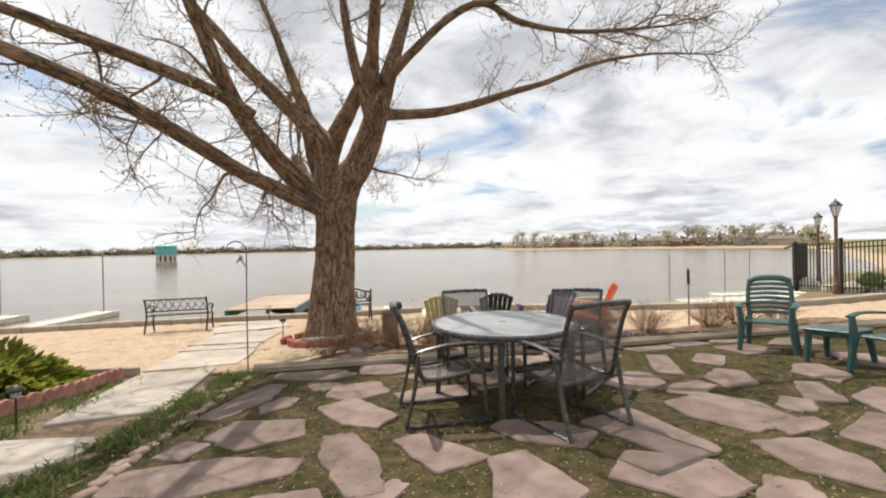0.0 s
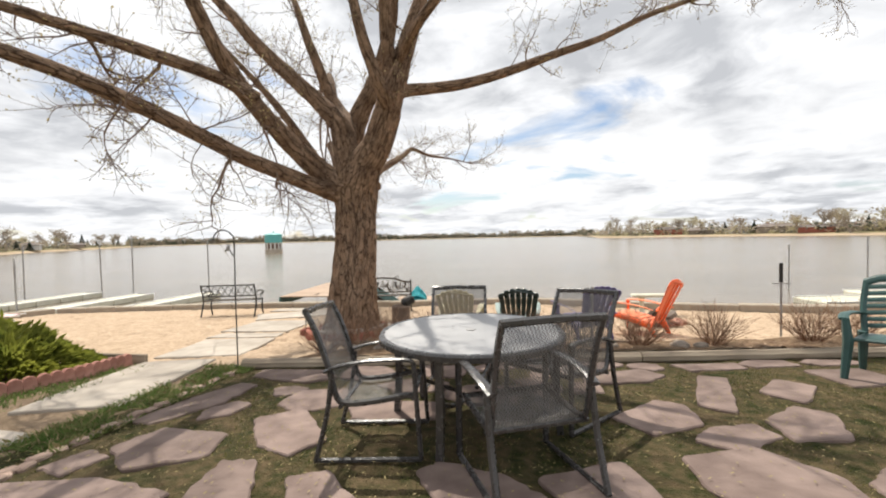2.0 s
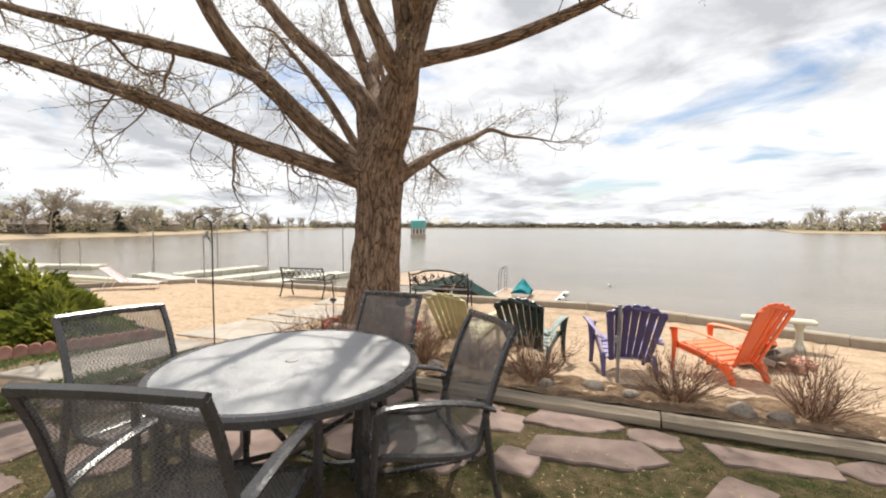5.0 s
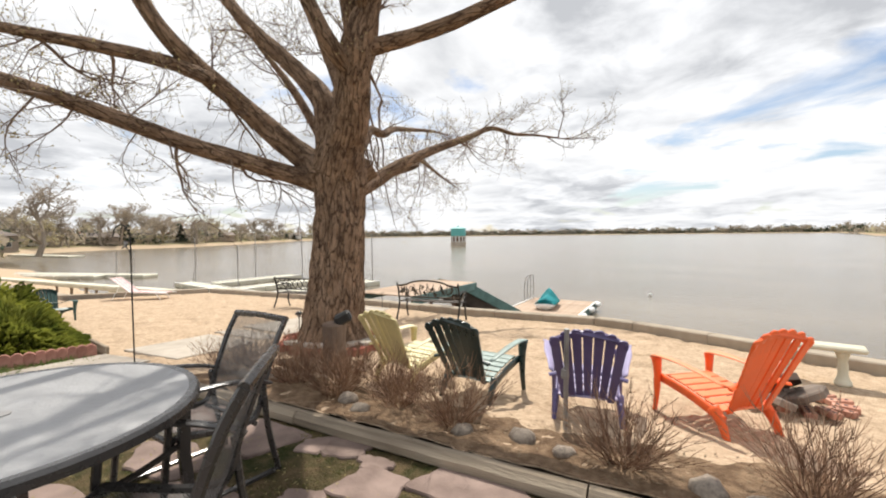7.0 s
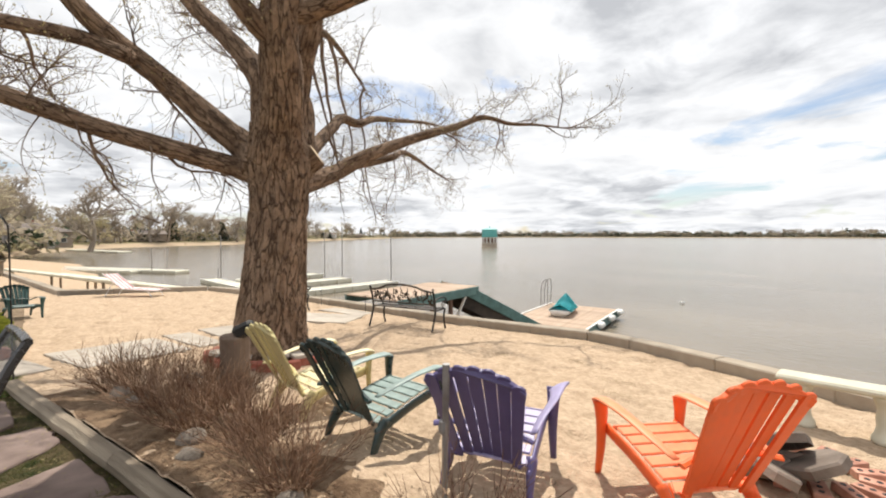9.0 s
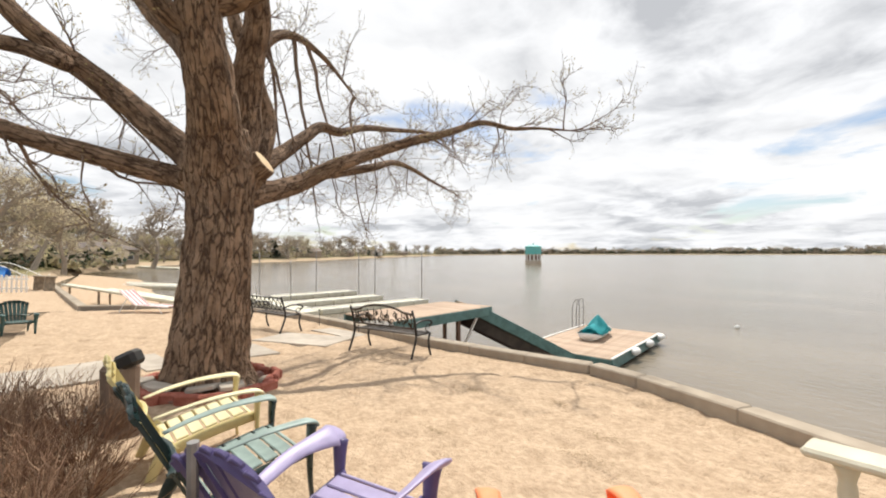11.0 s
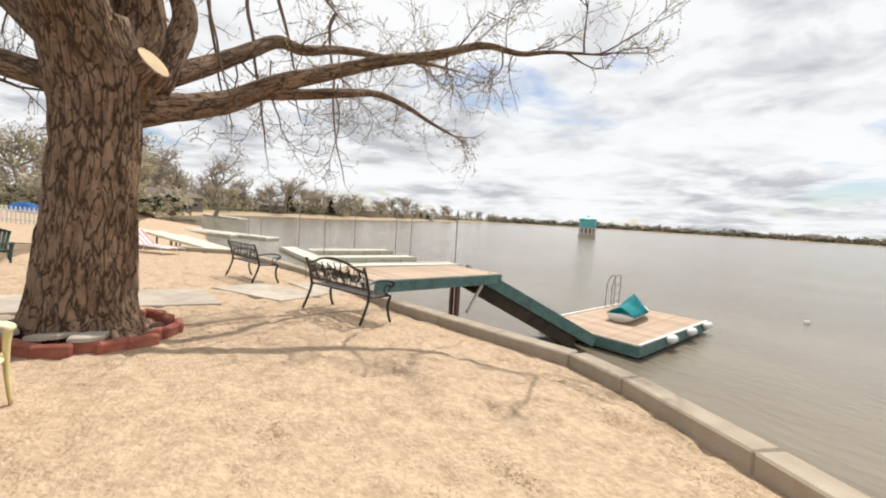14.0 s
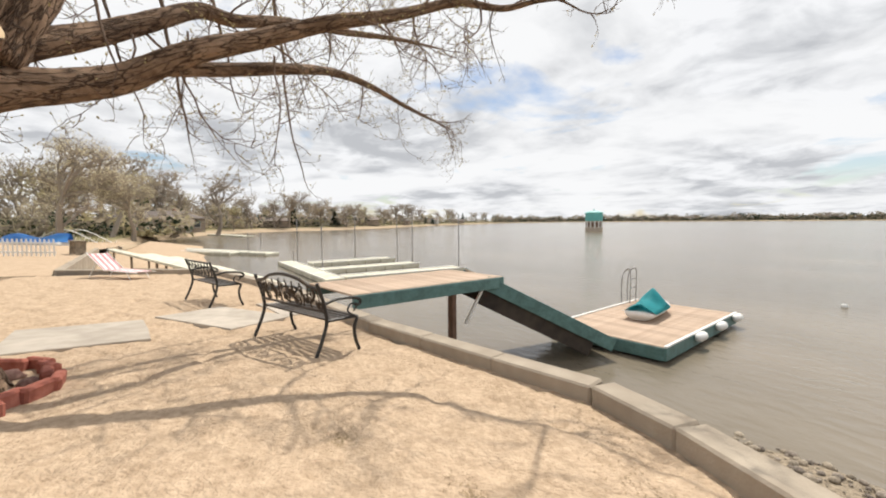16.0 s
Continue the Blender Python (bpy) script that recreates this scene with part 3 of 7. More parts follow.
# ---- timber edging ----
edging = thing("timber_edging", "weathered grey landscape timbers edging the patio", "edging", kind="structure")
for (x0, y0), (x1, y1) in zip(TIMBER_LINE, TIMBER_LINE[1:]):
    d = Vector((x1 - x0, y1 - y0, 0))
    count = max(1, round(d.length / 2.4))
    for i in range(count):
        c = Vector((x0, y0, 0)) + d * ((i + 0.5) / count)
        bm = bmesh.new()
        tube(bm, [((k / 10 - 0.5) * (d.length / count - 0.012), 0.004 * math.sin(k * 1.9 + i), 0.003 * math.cos(k * 2.7)) for k in range(11)], 0.072, 8, (1.0, 1.0))
        part("timber", bm, M_TIMBER, edging, m=Matrix.Translation((c.x, c.y, gz(c.x, c.y) + 0.045)) @ pose(0, 0, 0, 0, -math.degrees(math.atan2(gz(x1, y1) - gz(x0, y0), d.length)), math.degrees(math.atan2(d.y, d.x))))
bm = cube((0.9, 0.05, 0.14), bevel=0.01)
part("board", bm, M_TIMBER, edging, "dark weathered edging board", m=stand(-4.5, 5.93, 3, 0.05))

# ---- path to the pier ----
path = thing("garden_path", "pale concrete and stone slab path to the pier", "path", kind="structure")
SLABS = [(-3.02, 2.9, 0.95, 1.75, 3), (-3.33, 5.18, 0.98, 1.9, 18), (-3.75, 7.0, 1.25, 1.35, 13), (-4.05, 7.95, 1.3, 0.42, 10), (-4.32, 9.05, 1.45, 1.4, 8), (-4.95, 10.75, 1.75, 1.15, 36), (-5.45, 11.75, 1.5, 0.6, 10), (-2.95, 1.1, 0.95, 1.6, 1)]
for i, (x, y, w, h, yaw) in enumerate(SLABS):
    rnd = random.Random(i + 40)
    out = []
    for ex, ey in ((-1, -1), (0, -1), (1, -1), (1, 0), (1, 1), (0, 1), (-1, 1), (-1, 0)):
        out.append((ex * w / 2 + rnd.uniform(-0.035, 0.035), ey * h / 2 + rnd.uniform(-0.035, 0.035)))
    part("slab", extrude_outline(out, -0.06, 0.018, 0.010), M_PATH, path, m=stand(x, y, yaw))

# ---- pier, ramp and float ----
pier = thing("pier", "wooden pier with teal side beams reaching over the water", "pier", kind="structure")
P0, P1 = Vector((-5.62, 12.62, -0.43)), Vector((-6.33, 16.7, -0.47))


def decking(parent, a, b, width, boards, thick=0.035, gap=0.008, mat=M_DECK):
    d = b - a
    yaw, tilt = math.degrees(math.atan2(d.y, d.x)), -math.degrees(math.atan2(d.z, math.hypot(d.x, d.y)))
    me = mesh_of("deck_board", cube((d.length / boards - gap, width, thick), bevel=0.004), mat)
    for i in range(boards):
        ob = new("deck_board", me)
        ob.parent = parent
        ob.matrix_basis = Matrix.Translation(a + d * ((i + 0.5) / boards)) @ pose(0, 0, 0, 0, tilt, yaw)


def side_beam(parent, a, b, off, depth, mat, drop=0.02, name="side_beam"):
    d = b - a
    side = Vector((-d.y, d.x, 0)).normalized() * off
    yaw, tilt = math.degrees(math.atan2(d.y, d.x)), -math.degrees(math.atan2(d.z, math.hypot(d.x, d.y)))
    m = Matrix.Translation((a + b) / 2 + side) @ pose(0, 0, 0, 0, tilt, yaw)
    part(name, cube((d.length, 0.06, depth), (0, 0, -depth / 2 - drop), 0.006), mat, parent, m=m)


decking(pier, P0, P1, 1.98, 29)
for off in (-1.0, 1.0):
    side_beam(pier, P0, P1, off, 0.26, M_TEAL, 0.0)
for x, y in ((-5.1, 15.25), (-7.25, 16.5)):
    part("post", cube((0.11, 0.11, 3.2), (x, y, -2.1), 0.01), M_RUST, pier, "rusty steel post")
part("brace", pipe([(-5.30, 16.25, -0.62), (-5.42, 15.8, -1.52)], 0.07, 4, (1.0, 0.5)), M_WHITE, pier, "white board brace")
ramp = thing("ramp", "teal hinged gangway sloping down to the float", "ramp")
R0, R1 = Vector((-6.33, 16.72, -0.47)), Vector((-5.28, 20.2, -2.33))
decking(ramp, R0 + Vector((0, 0, 0.0)), R1, 1.86, 26)
for off in (-0.97, 0.97):
    side_beam(ramp, R0, R1, off, 0.34, M_TEAL, -0.05)
# deep, very dark brown frame below the teal side beams
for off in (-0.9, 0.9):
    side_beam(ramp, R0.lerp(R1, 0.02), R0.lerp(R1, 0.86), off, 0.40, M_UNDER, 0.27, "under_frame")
for k in range(5):
    p = R0.lerp(R1, 0.1 + 0.2 * k)
    part("joist", cube((0.06, 1.8, 0.16), bevel=0.004), M_RUST, ramp, m=Matrix.Translation(p - Vector((0, 0, 0.16))) @ pose(0, 0, 0, 0, 28, 73))
float_dock = thing("float_dock", "floating wooden dock with teal sides and white fenders", "dock")
FU = Vector((-0.167, 0.986, 0))
FV = Vector((-0.986, -0.167, 0))
F0 = Vector((-3.38, 20.6, -2.38))
FC = F0 + FU * 2.97 + FV * 1.7
me = mesh_of("deck_board", cube((3.36, 0.145, 0.035), bevel=0.004), M_DECK)
for i in range(39):
    ob = new("deck_board", me)
    ob.parent = float_dock
    ob.matrix_basis = Matrix.Translation(F0 + FV * 1.7 + FU * (0.08 + i * 0.152)) @ pose(0, 0, 0, 0, 0, 9.6)
fyaw = math.degrees(math.atan2(FU.y, FU.x))
for off in (0, 3.4):
    part("side_beam", cube((5.98, 0.07, 0.34), bevel=0.006), M_TEAL, float_dock, m=Matrix.Translation(F0 + FU * 2.97 + FV * off + Vector((0, 0, -0.17))) @ pose(0, 0, 0, 0, 0, fyaw))
    part("rim", cube((5.98, 0.08, 0.05), bevel=0.006), M_WHITE, float_dock, m=Matrix.Translation(F0 + FU * 2.97 + FV * off + Vector((0, 0, 0.03))) @ pose(0, 0, 0, 0, 0, fyaw))
for off in (0, 5.94):
    part("end_beam", cube((0.07, 3.33, 0.34), bevel=0.006), M_TEAL, float_dock, m=Matrix.Translation(F0 + FU * off + FV * 1.7 + Vector((0, 0, -0.18))) @ pose(0, 0, 0, 0, 0, fyaw))
for k in range(2):
    part("pontoon", cube((5.4, 1.2, 0.4), bevel=0.05), M_RUST, float_dock, m=Matrix.Translation(F0 + FU * 2.97 + FV * (0.9 + 1.6 * k) + Vector((0, 0, -0.4))) @ pose(0, 0, 0, 0, 0, fyaw))
for s in (2.1, 3.9, 5.6):
    bm = lathe([(0.02, -0.3), (0.09, -0.27), (0.13, -0.15), (0.13, 0.15), (0.09, 0.27), (0.02, 0.3)], 12)
    part("fender", bm, M_WHITE, float_dock, "white round fender", m=Matrix.Translation(F0 + FU * s - FV * 0.16 + Vector((0, 0, -0.06))) @ pose(0, 0, 0, 0, 90, fyaw), smooth=True)
ladder = thing("dock_ladder", "grey metal swim ladder on the float", "ladder")
LP = F0 + FU * 5.3 + FV * 3.3
for s in (-0.25, 0.25):
    p = LP + FU * s
    part("rail", pipe(smooth_pts([p + Vector((0, 0, 0)), p + Vector((0, 0, 1.25)), p + Vector((0, 0, 1.3)) + FV * 0.18, p + FV * 0.34 + Vector((0, 0, 0.9)), p + FV * 0.34 + Vector((0, 0, -0.5))], 4), 0.022, 6), M_GALV, ladder)
for z in (0.25, 0.6, 0.95):
    part("rung", pipe([LP - FU * 0.25 + Vector((0, 0, z)), LP + FU * 0.25 + Vector((0, 0, z))], 0.02, 6), M_GALV, ladder)

jet = thing("jet_ski", "small watercraft on the float under a turquoise cover", "jet ski", m=Matrix.Translation(F0 + FU * 3.55 + FV * 1.85 + Vector((0, 0, 0.02))) @ pose(0, 0, 0, 0, 0, 16))
bm = bmesh.new()
rings = []
for i in range(13):
    t = i / 12
    y = -1.3 + 2.6 * t
    w = 0.5 * (1 - max(0, t - 0.55) ** 2 * 4.2) * (0.92 + 0.08 * math.sin(t * 3))
    rings.append([bm.verts.new((w * cx, y, z + 0.10 * max(0, t - 0.6))) for cx, z in ((-0.35, 0.03), (-0.8, 0.12), (-1, 0.3), (1, 0.3), (0.8, 0.12), (0.35, 0.03))])
for a, b in zip(rings, rings[1:]):
    for k in range(6):
        bm.faces.new((a[k], a[(k + 1) % 6], b[(k + 1) % 6], b[k]))
bm.faces.new(rings[0][::-1])
bm.faces.new(rings[-1])
part("hull", bm, M_WHITE, jet, "white hull", smooth=True)
bm = bmesh.new()
rings = []
for i in range(17):
    t = i / 16
    y = -1.28 + 2.5 * t
    w = 0.53 * (1 - max(0, t - 0.55) ** 2 * 4)
    ridge = 0.50 + 0.42 * math.exp(-((t - 0.55) / 0.13) ** 2) + 0.12 * math.exp(-((t - 0.25) / 0.2) ** 2) - 0.12 * max(0, t - 0.85) * 4
    ring = []
    for k in range(9):
        u = k / 8 * 2 - 1
        z = 0.27 + (ridge - 0.27) * (1 - abs(u) ** 1.25) + 0.02 * noise.noise(Vector((u * 3, y * 4, 1)))
        ring.append(bm.verts.new((w * u, y, z)))
    rings.append(ring)
for a, b in zip(rings, rings[1:]):
    for k in range(8):
        bm.faces.new((a[k], a[k + 1], b[k + 1], b[k]))
bmesh.ops.solidify(bm, geom=bm.faces[:], thickness=0.012)
part("cover", bm, M_TURQ, jet, "turquoise fabric cover", smooth=True)


# ---- the big tree ----
tree = thing("tree", "large bare-limbed cottonwood with furrowed bark and opening buds", "tree")
TX, TY = -2.09, 8.49


def bark_tube(name, pts, radii, seg, depth, label="", per=6, freq=1.0, oval=0.0):
    """A limb: a tube through the points, its skin broken into ridges that run along it."""
    line = smooth_pts(pts, per)
    m = len(line)
    rad = np.interp(np.linspace(0, 1, m), np.linspace(0, 1, len(radii)), radii)
    vs, fs = tube_data(line, [float(r) for r in rad], seg)
    run = [0.0]
    for p, q in zip(line, line[1:]):
        run.append(run[-1] + (q - p).length)
    out, grain = [], []
    wide = Vector((0.55, 0.83, 0))
    for i, v in enumerate(vs):
        s = min(i // seg, m - 1)
        c, a, r = line[s], 2 * math.pi * (i % seg) / seg, float(rad[s])
        d = v - c
        d = d + wide * d.dot(wide) * oval * (1 - 0.5 * s / m)
        g = Vector((math.cos(a) * r, math.sin(a) * r, run[s]))
        q = Vector((g.x * 11 * freq, g.y * 11 * freq, run[s] * 2.0))
        ridge = min(abs(noise.noise(q)) * 3.0, 1.0) - 0.55 + 0.35 * noise.noise(q * 2.1)
        out.append(c + d * (1 + depth * ridge + 0.035 * noise.noise(Vector((g.x * 4, g.y * 4, run[s] * 3 + 9)))))
        grain.append(g)
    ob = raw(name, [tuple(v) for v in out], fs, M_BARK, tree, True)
    at = ob.data.attributes.new("grain", "FLOAT_VECTOR", "POINT")
    at.data.foreach_set("vector", [k for g in grain for k in g])
    return tagged(ob, label)


base_z = gz(TX, TY)
bark_tube("trunk", [(TX - 0.03, TY - 0.05, base_z - 0.12), (TX - 0.03, TY - 0.05, base_z + 0.08), (TX - 0.02, TY - 0.04, base_z + 0.4), (TX + 0.0, TY + 0.01, 0.6), (TX + 0.03, TY + 0.05, 1.2), (TX + 0.04, TY + 0.08, 1.8), (TX + 0.06, TY + 0.07, 2.3), (TX + 0.15, TY + 0.02, 2.8)],
          [0.58, 0.49, 0.42, 0.375, 0.345, 0.345, 0.385, 0.31], 150, 0.075, "thick furrowed grey-brown trunk", 26, 1.0, 0.17)
BOUGHS = {
    "low": ([(-2.14, 8.43, 2.1), (-2.51, 8.05, 2.25), (-2.79, 7.4, 2.43), (-3.04, 6.73, 2.61), (-3.23, 6.07, 2.83), (-3.44, 5.46, 3.03), (-3.64, 4.86, 3.19), (-3.98, 4.3, 3.34), (-4.57, 3.6, 3.6), (-5.18, 3, 3.89)], [0.19, 0.145, 0.125, 0.115, 0.105, 0.095, 0.085, 0.075, 0.055, 0.03]),
    "left": ([(-2.17, 8.38, 2.18), (-2.52, 8.33, 2.5), (-2.84, 7.94, 2.91), (-3.11, 7.49, 3.38), (-3.2, 6.98, 3.76), (-3.2, 6.56, 4.11), (-3.26, 6.26, 4.56), (-3.47, 5.95, 5.33), (-3.84, 5.55, 6.31)], [0.27, 0.215, 0.175, 0.15, 0.135, 0.115, 0.1, 0.075, 0.03]),
    "left_fork": ([(-2.93, 7.05, 3.55), (-3.25, 6.6, 3.75), (-3.7, 5.95, 3.88), (-4.05, 5.4, 3.95), (-4.5, 5.05, 4.08), (-4.95, 4.85, 4.22), (-5.8, 4.5, 4.5), (-6.8, 4.2, 4.7)], [0.1, 0.095, 0.085, 0.075, 0.068, 0.06, 0.045, 0.02]),
    "upper_left": ([(-2.07, 8.48, 2.58), (-2.18, 8.48, 3.03), (-2.26, 8.45, 3.43), (-2.61, 8.34, 3.85), (-3.06, 8.15, 4.31), (-3.5, 7.9, 4.78), (-3.9, 7.71, 5.3), (-4.64, 7.55, 6.17), (-5.34, 7.45, 7)], [0.26, 0.22, 0.19, 0.15, 0.13, 0.115, 0.1, 0.06, 0.02]),
    "back_left": ([(-2.15, 8.5, 3.2), (-2.25, 8.73, 3.54), (-2.52, 8.97, 3.85), (-2.8, 9.02, 4.28), (-2.93, 8.91, 4.74), (-3.14, 8.83, 5.35), (-3.46, 8.93, 6.17), (-3.96, 9.13, 7.21)], [0.16, 0.15, 0.125, 0.11, 0.1, 0.085, 0.06, 0.02]),
    "leader": ([(-1.98, 8.51, 2.32), (-1.76, 8.45, 2.68), (-1.53, 8.39, 2.96), (-1.3, 8.28, 3.38), (-1.11, 8.18, 3.82), (-0.97, 8.28, 4.36), (-0.79, 8.42, 5.04), (-0.51, 8.69, 6.2), (-0.29, 8.86, 7.29)], [0.36, 0.3, 0.27, 0.245, 0.215, 0.175, 0.14, 0.09, 0.03]),
    "back": ([(-2.22, 8.74, 2.38), (-2.32, 8.89, 2.91), (-2.22, 8.89, 3.35), (-2.05, 8.91, 3.79), (-1.81, 8.95, 4.25), (-1.51, 8.81, 4.76), (-1.24, 8.58, 5.28), (-1.07, 8.28, 6.17), (-1.08, 7.92, 7.17)], [0.28, 0.24, 0.21, 0.185, 0.16, 0.13, 0.11, 0.07, 0.02]),
    "right": ([(-1.11, 8.2, 3.84), (-0.95, 8.55, 3.97), (-0.45, 8.8, 4.05), (0.1, 9, 4.15), (0.85, 9.35, 4.42), (1.6, 9.7, 4.75), (2.5, 10, 5.08), (3.6, 10.1, 5.5), (4.9, 10.1, 5.68), (6.3, 10.1, 5.62)], [0.13, 0.115, 0.1, 0.095, 0.085, 0.075, 0.062, 0.045, 0.03, 0.012]),
    "upper_right": ([(-1, 8.25, 4.25), (-0.78, 8, 4.5), (-0.3, 7.6, 4.78), (0.35, 7.45, 5.25), (0.9, 7.45, 5.45), (1.5, 7.5, 5.15), (2.3, 7.5, 4.95), (3.2, 7.5, 4.93), (4.1, 7.5, 4.98)], [0.09, 0.085, 0.075, 0.065, 0.055, 0.048, 0.04, 0.03, 0.015]),
    "front": ([(-1.2, 8.22, 3.5), (-1.17, 7.81, 3.79), (-1.25, 7.64, 4.13), (-1.34, 7.48, 4.55), (-1.44, 7.33, 5.27), (-1.5, 7.1, 6.3)], [0.13, 0.115, 0.1, 0.09, 0.07, 0.03]),
    "lake_upper": ([(-2.17, 8.81, 2.21), (-2.53, 9.21, 2.52), (-2.96, 9.67, 2.89), (-3.34, 10.18, 3.32), (-3.64, 10.56, 3.62), (-3.67, 10.96, 3.6), (-4.11, 11.71, 3.93), (-4.54, 12.72, 4.18), (-4.78, 13.88, 4.39), (-5.01, 14.99, 4.51)], [0.17, 0.135, 0.115, 0.105, 0.095, 0.085, 0.07, 0.055, 0.04, 0.012]),
    "lake_lower": ([(-2.16, 8.69, 1.96), (-2.41, 9.21, 2.11), (-2.62, 9.78, 2.33), (-2.6, 10.41, 2.7), (-2.64, 11.08, 3), (-2.58, 11.88, 3.34), (-2.62, 12.86, 3.7), (-2.6, 13.77, 4.08), (-2.22, 14.29, 3.96), (-1.62, 14.5, 3.86), (-0.92, 14.91, 3.71)], [0.23, 0.165, 0.14, 0.12, 0.105, 0.09, 0.075, 0.06, 0.045, 0.03, 0.012]),
    "front_up": ([(-1.15, 8.22, 3.75), (-1.14, 8.2, 4.05), (-1.14, 8.09, 4.53), (-1.1, 7.93, 5.03), (-1.01, 7.69, 5.6), (-0.9, 7.5, 6.5)], [0.15, 0.14, 0.125, 0.11, 0.09, 0.03]),
    "grey": ([(-2.3, 9.02, 2.24), (-2.51, 9.19, 2.76), (-2.72, 9.32, 3.27), (-2.79, 9.18, 3.87), (-2.9, 9.32, 4.5), (-3.3, 9.9, 5), (-4, 10.8, 5.1), (-4.6, 11.8, 4.7)], [0.17, 0.155, 0.14, 0.125, 0.1, 0.07, 0.045, 0.015]),
    "inner_left": ([(-2.13, 8.8, 2), (-2.61, 8.93, 2.38), (-3.18, 9.04, 3.03), (-3.94, 8.91, 4.11), (-5.01, 8.61, 5.4)], [0.13, 0.11, 0.095, 0.075, 0.03]),
    "lake_fork": ([(-2.6, 10.1, 2.5), (-2.88, 10.75, 2.68), (-3.15, 11.45, 2.9), (-3.85, 12.3, 3.22), (-4.3, 13.1, 3.25), (-4.5, 13.9, 3.05), (-4.9, 15.1, 2.85)], [0.085, 0.08, 0.075, 0.06, 0.05, 0.035, 0.012]),
}
for key, (pts, rad) in BOUGHS.items():
    big = max(rad) > 0.2
    bark_tube("limb", pts, rad, 44 if big else 22, 0.07 if big else 0.06, "", 12 if big else 7, 1.0 if big else 1.5)
# stub of a sawn-off limb
CUT, CUT_N = Vector((-1.86, 9.06, 2.43)), Vector((0.53, 0.64, 0.56)).normalized()
bark_tube("sawn_stub", [(-2.12, 8.72, 2.12), (-2.0, 8.92, 2.33), CUT - CUT_N * 0.06, CUT], [0.27, 0.22, 0.19, 0.175], 40, 0.05, "", 8)
part("sawn_face", lathe([(0.165, -0.015), (0.17, 0.0), (0.11, 0.006), (0.03, 0.009)], 28), M_CUT, tree, "pale sawn wood face", m=Matrix.Translation(CUT) @ Vector((0, 0, 1)).rotation_difference(CUT_N).to_matrix().to_4x4())

rnd = random.Random(11)
tw_v, tw_f, bud_v, bud_f = [], [], [], []


def add_tube(pts, radii, seg):
    vs, fs = tube_data(pts, radii, seg, None, False)
    o = len(tw_v)
    tw_v.extend(tuple(v) for v in vs)
    tw_f.extend(tuple(i + o for i in f) for f in fs)


def add_bud(p, d, size):
    s = d.cross(Vector((rnd.uniform(-1, 1), rnd.uniform(-1, 1), rnd.uniform(-1, 1))))
    if s.length < 1e-4:
        return
    s.normalize()
    t = d.cross(s)
    for q in (s, t):
        o = len(bud_v)
        bud_v.extend(tuple(v) for v in (p, p + d * size * 0.5 + q * size * 0.3, p + d * size, p + d * size * 0.5 - q * size * 0.3))
        bud_f.append((o, o + 1, o + 2, o + 3))


def grow(p, d, length, radius, level):
    """A side shoot that wanders, droops or rises, and forks into finer ones."""
    n = 7 if level < 2 else 4
    pts, cur = [p.copy()], d.normalized()
    lift = rnd.uniform(-0.10, 0.16) if level < 2 else rnd.uniform(-0.05, 0.22)
    for i in range(n):
        cur = (cur + Vector((rnd.gauss(0, 0.17), rnd.gauss(0, 0.17), rnd.gauss(0, 0.12) + lift))).normalized()
        pts.append(pts[-1] + cur * (length / n))
    add_tube(pts, [max(0.0022, radius * (1 - 0.8 * i / n)) for i in range(n + 1)], 5 if level == 0 else (4 if level == 1 else 3))
    if level < 2:
        kids = int(length * (7 if level == 0 else 9)) + 1
        for _ in range(kids):
            t = rnd.uniform(0.15, 1.0)
            i = min(int(t * n), n - 1)
            q = pts[i].lerp(pts[i + 1], t * n - i)
            side = Vector((rnd.gauss(0, 1), rnd.gauss(0, 1), rnd.gauss(0.15, 0.8))).normalized()
            grow(q, (pts[i + 1] - pts[i]).normalized() * 0.7 + side, length * rnd.uniform(0.28, 0.55), radius * 0.42, level + 1)
    else:
        for i in range(1, n + 1):
            if rnd.random() < 0.42:
                add_bud(pts[i], (cur + Vector((rnd.gauss(0, .5), rnd.gauss(0, .5), rnd.gauss(0, .5)))).normalized(), rnd.uniform(0.018, 0.042))


for key, (pts, rad) in BOUGHS.items():
    line = smooth_pts(pts, 8)
    run = 0.0
    total = sum((b - a).length for a, b in zip(line, line[1:]))
    for a, b in zip(line, line[1:]):
        run += (b - a).length
        t = run / total
        if t < 0.24:
            continue
        if rnd.random() < (b - a).length * (1.2 + 2.9 * t) * (1.3 if key in ("right", "upper_right") else 1.0):
            d = (b - a).normalized()
            side = Vector((rnd.gauss(0, 1), rnd.gauss(0, 1), rnd.gauss(-0.05, 0.8))).normalized()
            grow(a, d * 0.9 + side, rnd.uniform(0.5, 1.7) * (1.15 - 0.35 * t), 0.007 + 0.014 * rnd.random(), 0)
    grow(line[-1], (line[-1] - line[-2]), 0.9, rad[-1] * 0.9, 0)
# long twigs that hang from the limbs over the beach
for p, ln in (((-2.9, 11.3, 2.95), 1.5), ((-2.6, 10.3, 2.55), 1.2), ((-3.3, 10.4, 3.2), 1.5), ((-4.2, 12.9, 3.3), 1.0), ((-2.65, 12.6, 3.6), 1.1), ((-3.9, 11.6, 3.75), 1.4), ((-2.9, 9.9, 2.9), 1.1), ((-2.3, 14.2, 3.95), 0.8), ((-3.0, 6.5, 2.65), 0.9), ((-3.35, 5.6, 2.95), 1.0), ((-2.75, 7.2, 2.42), 0.8)):
    grow(Vector(p), Vector((rnd.uniform(-0.2, 0.2), rnd.uniform(-0.2, 0.2), -1)), ln, 0.014, 0)
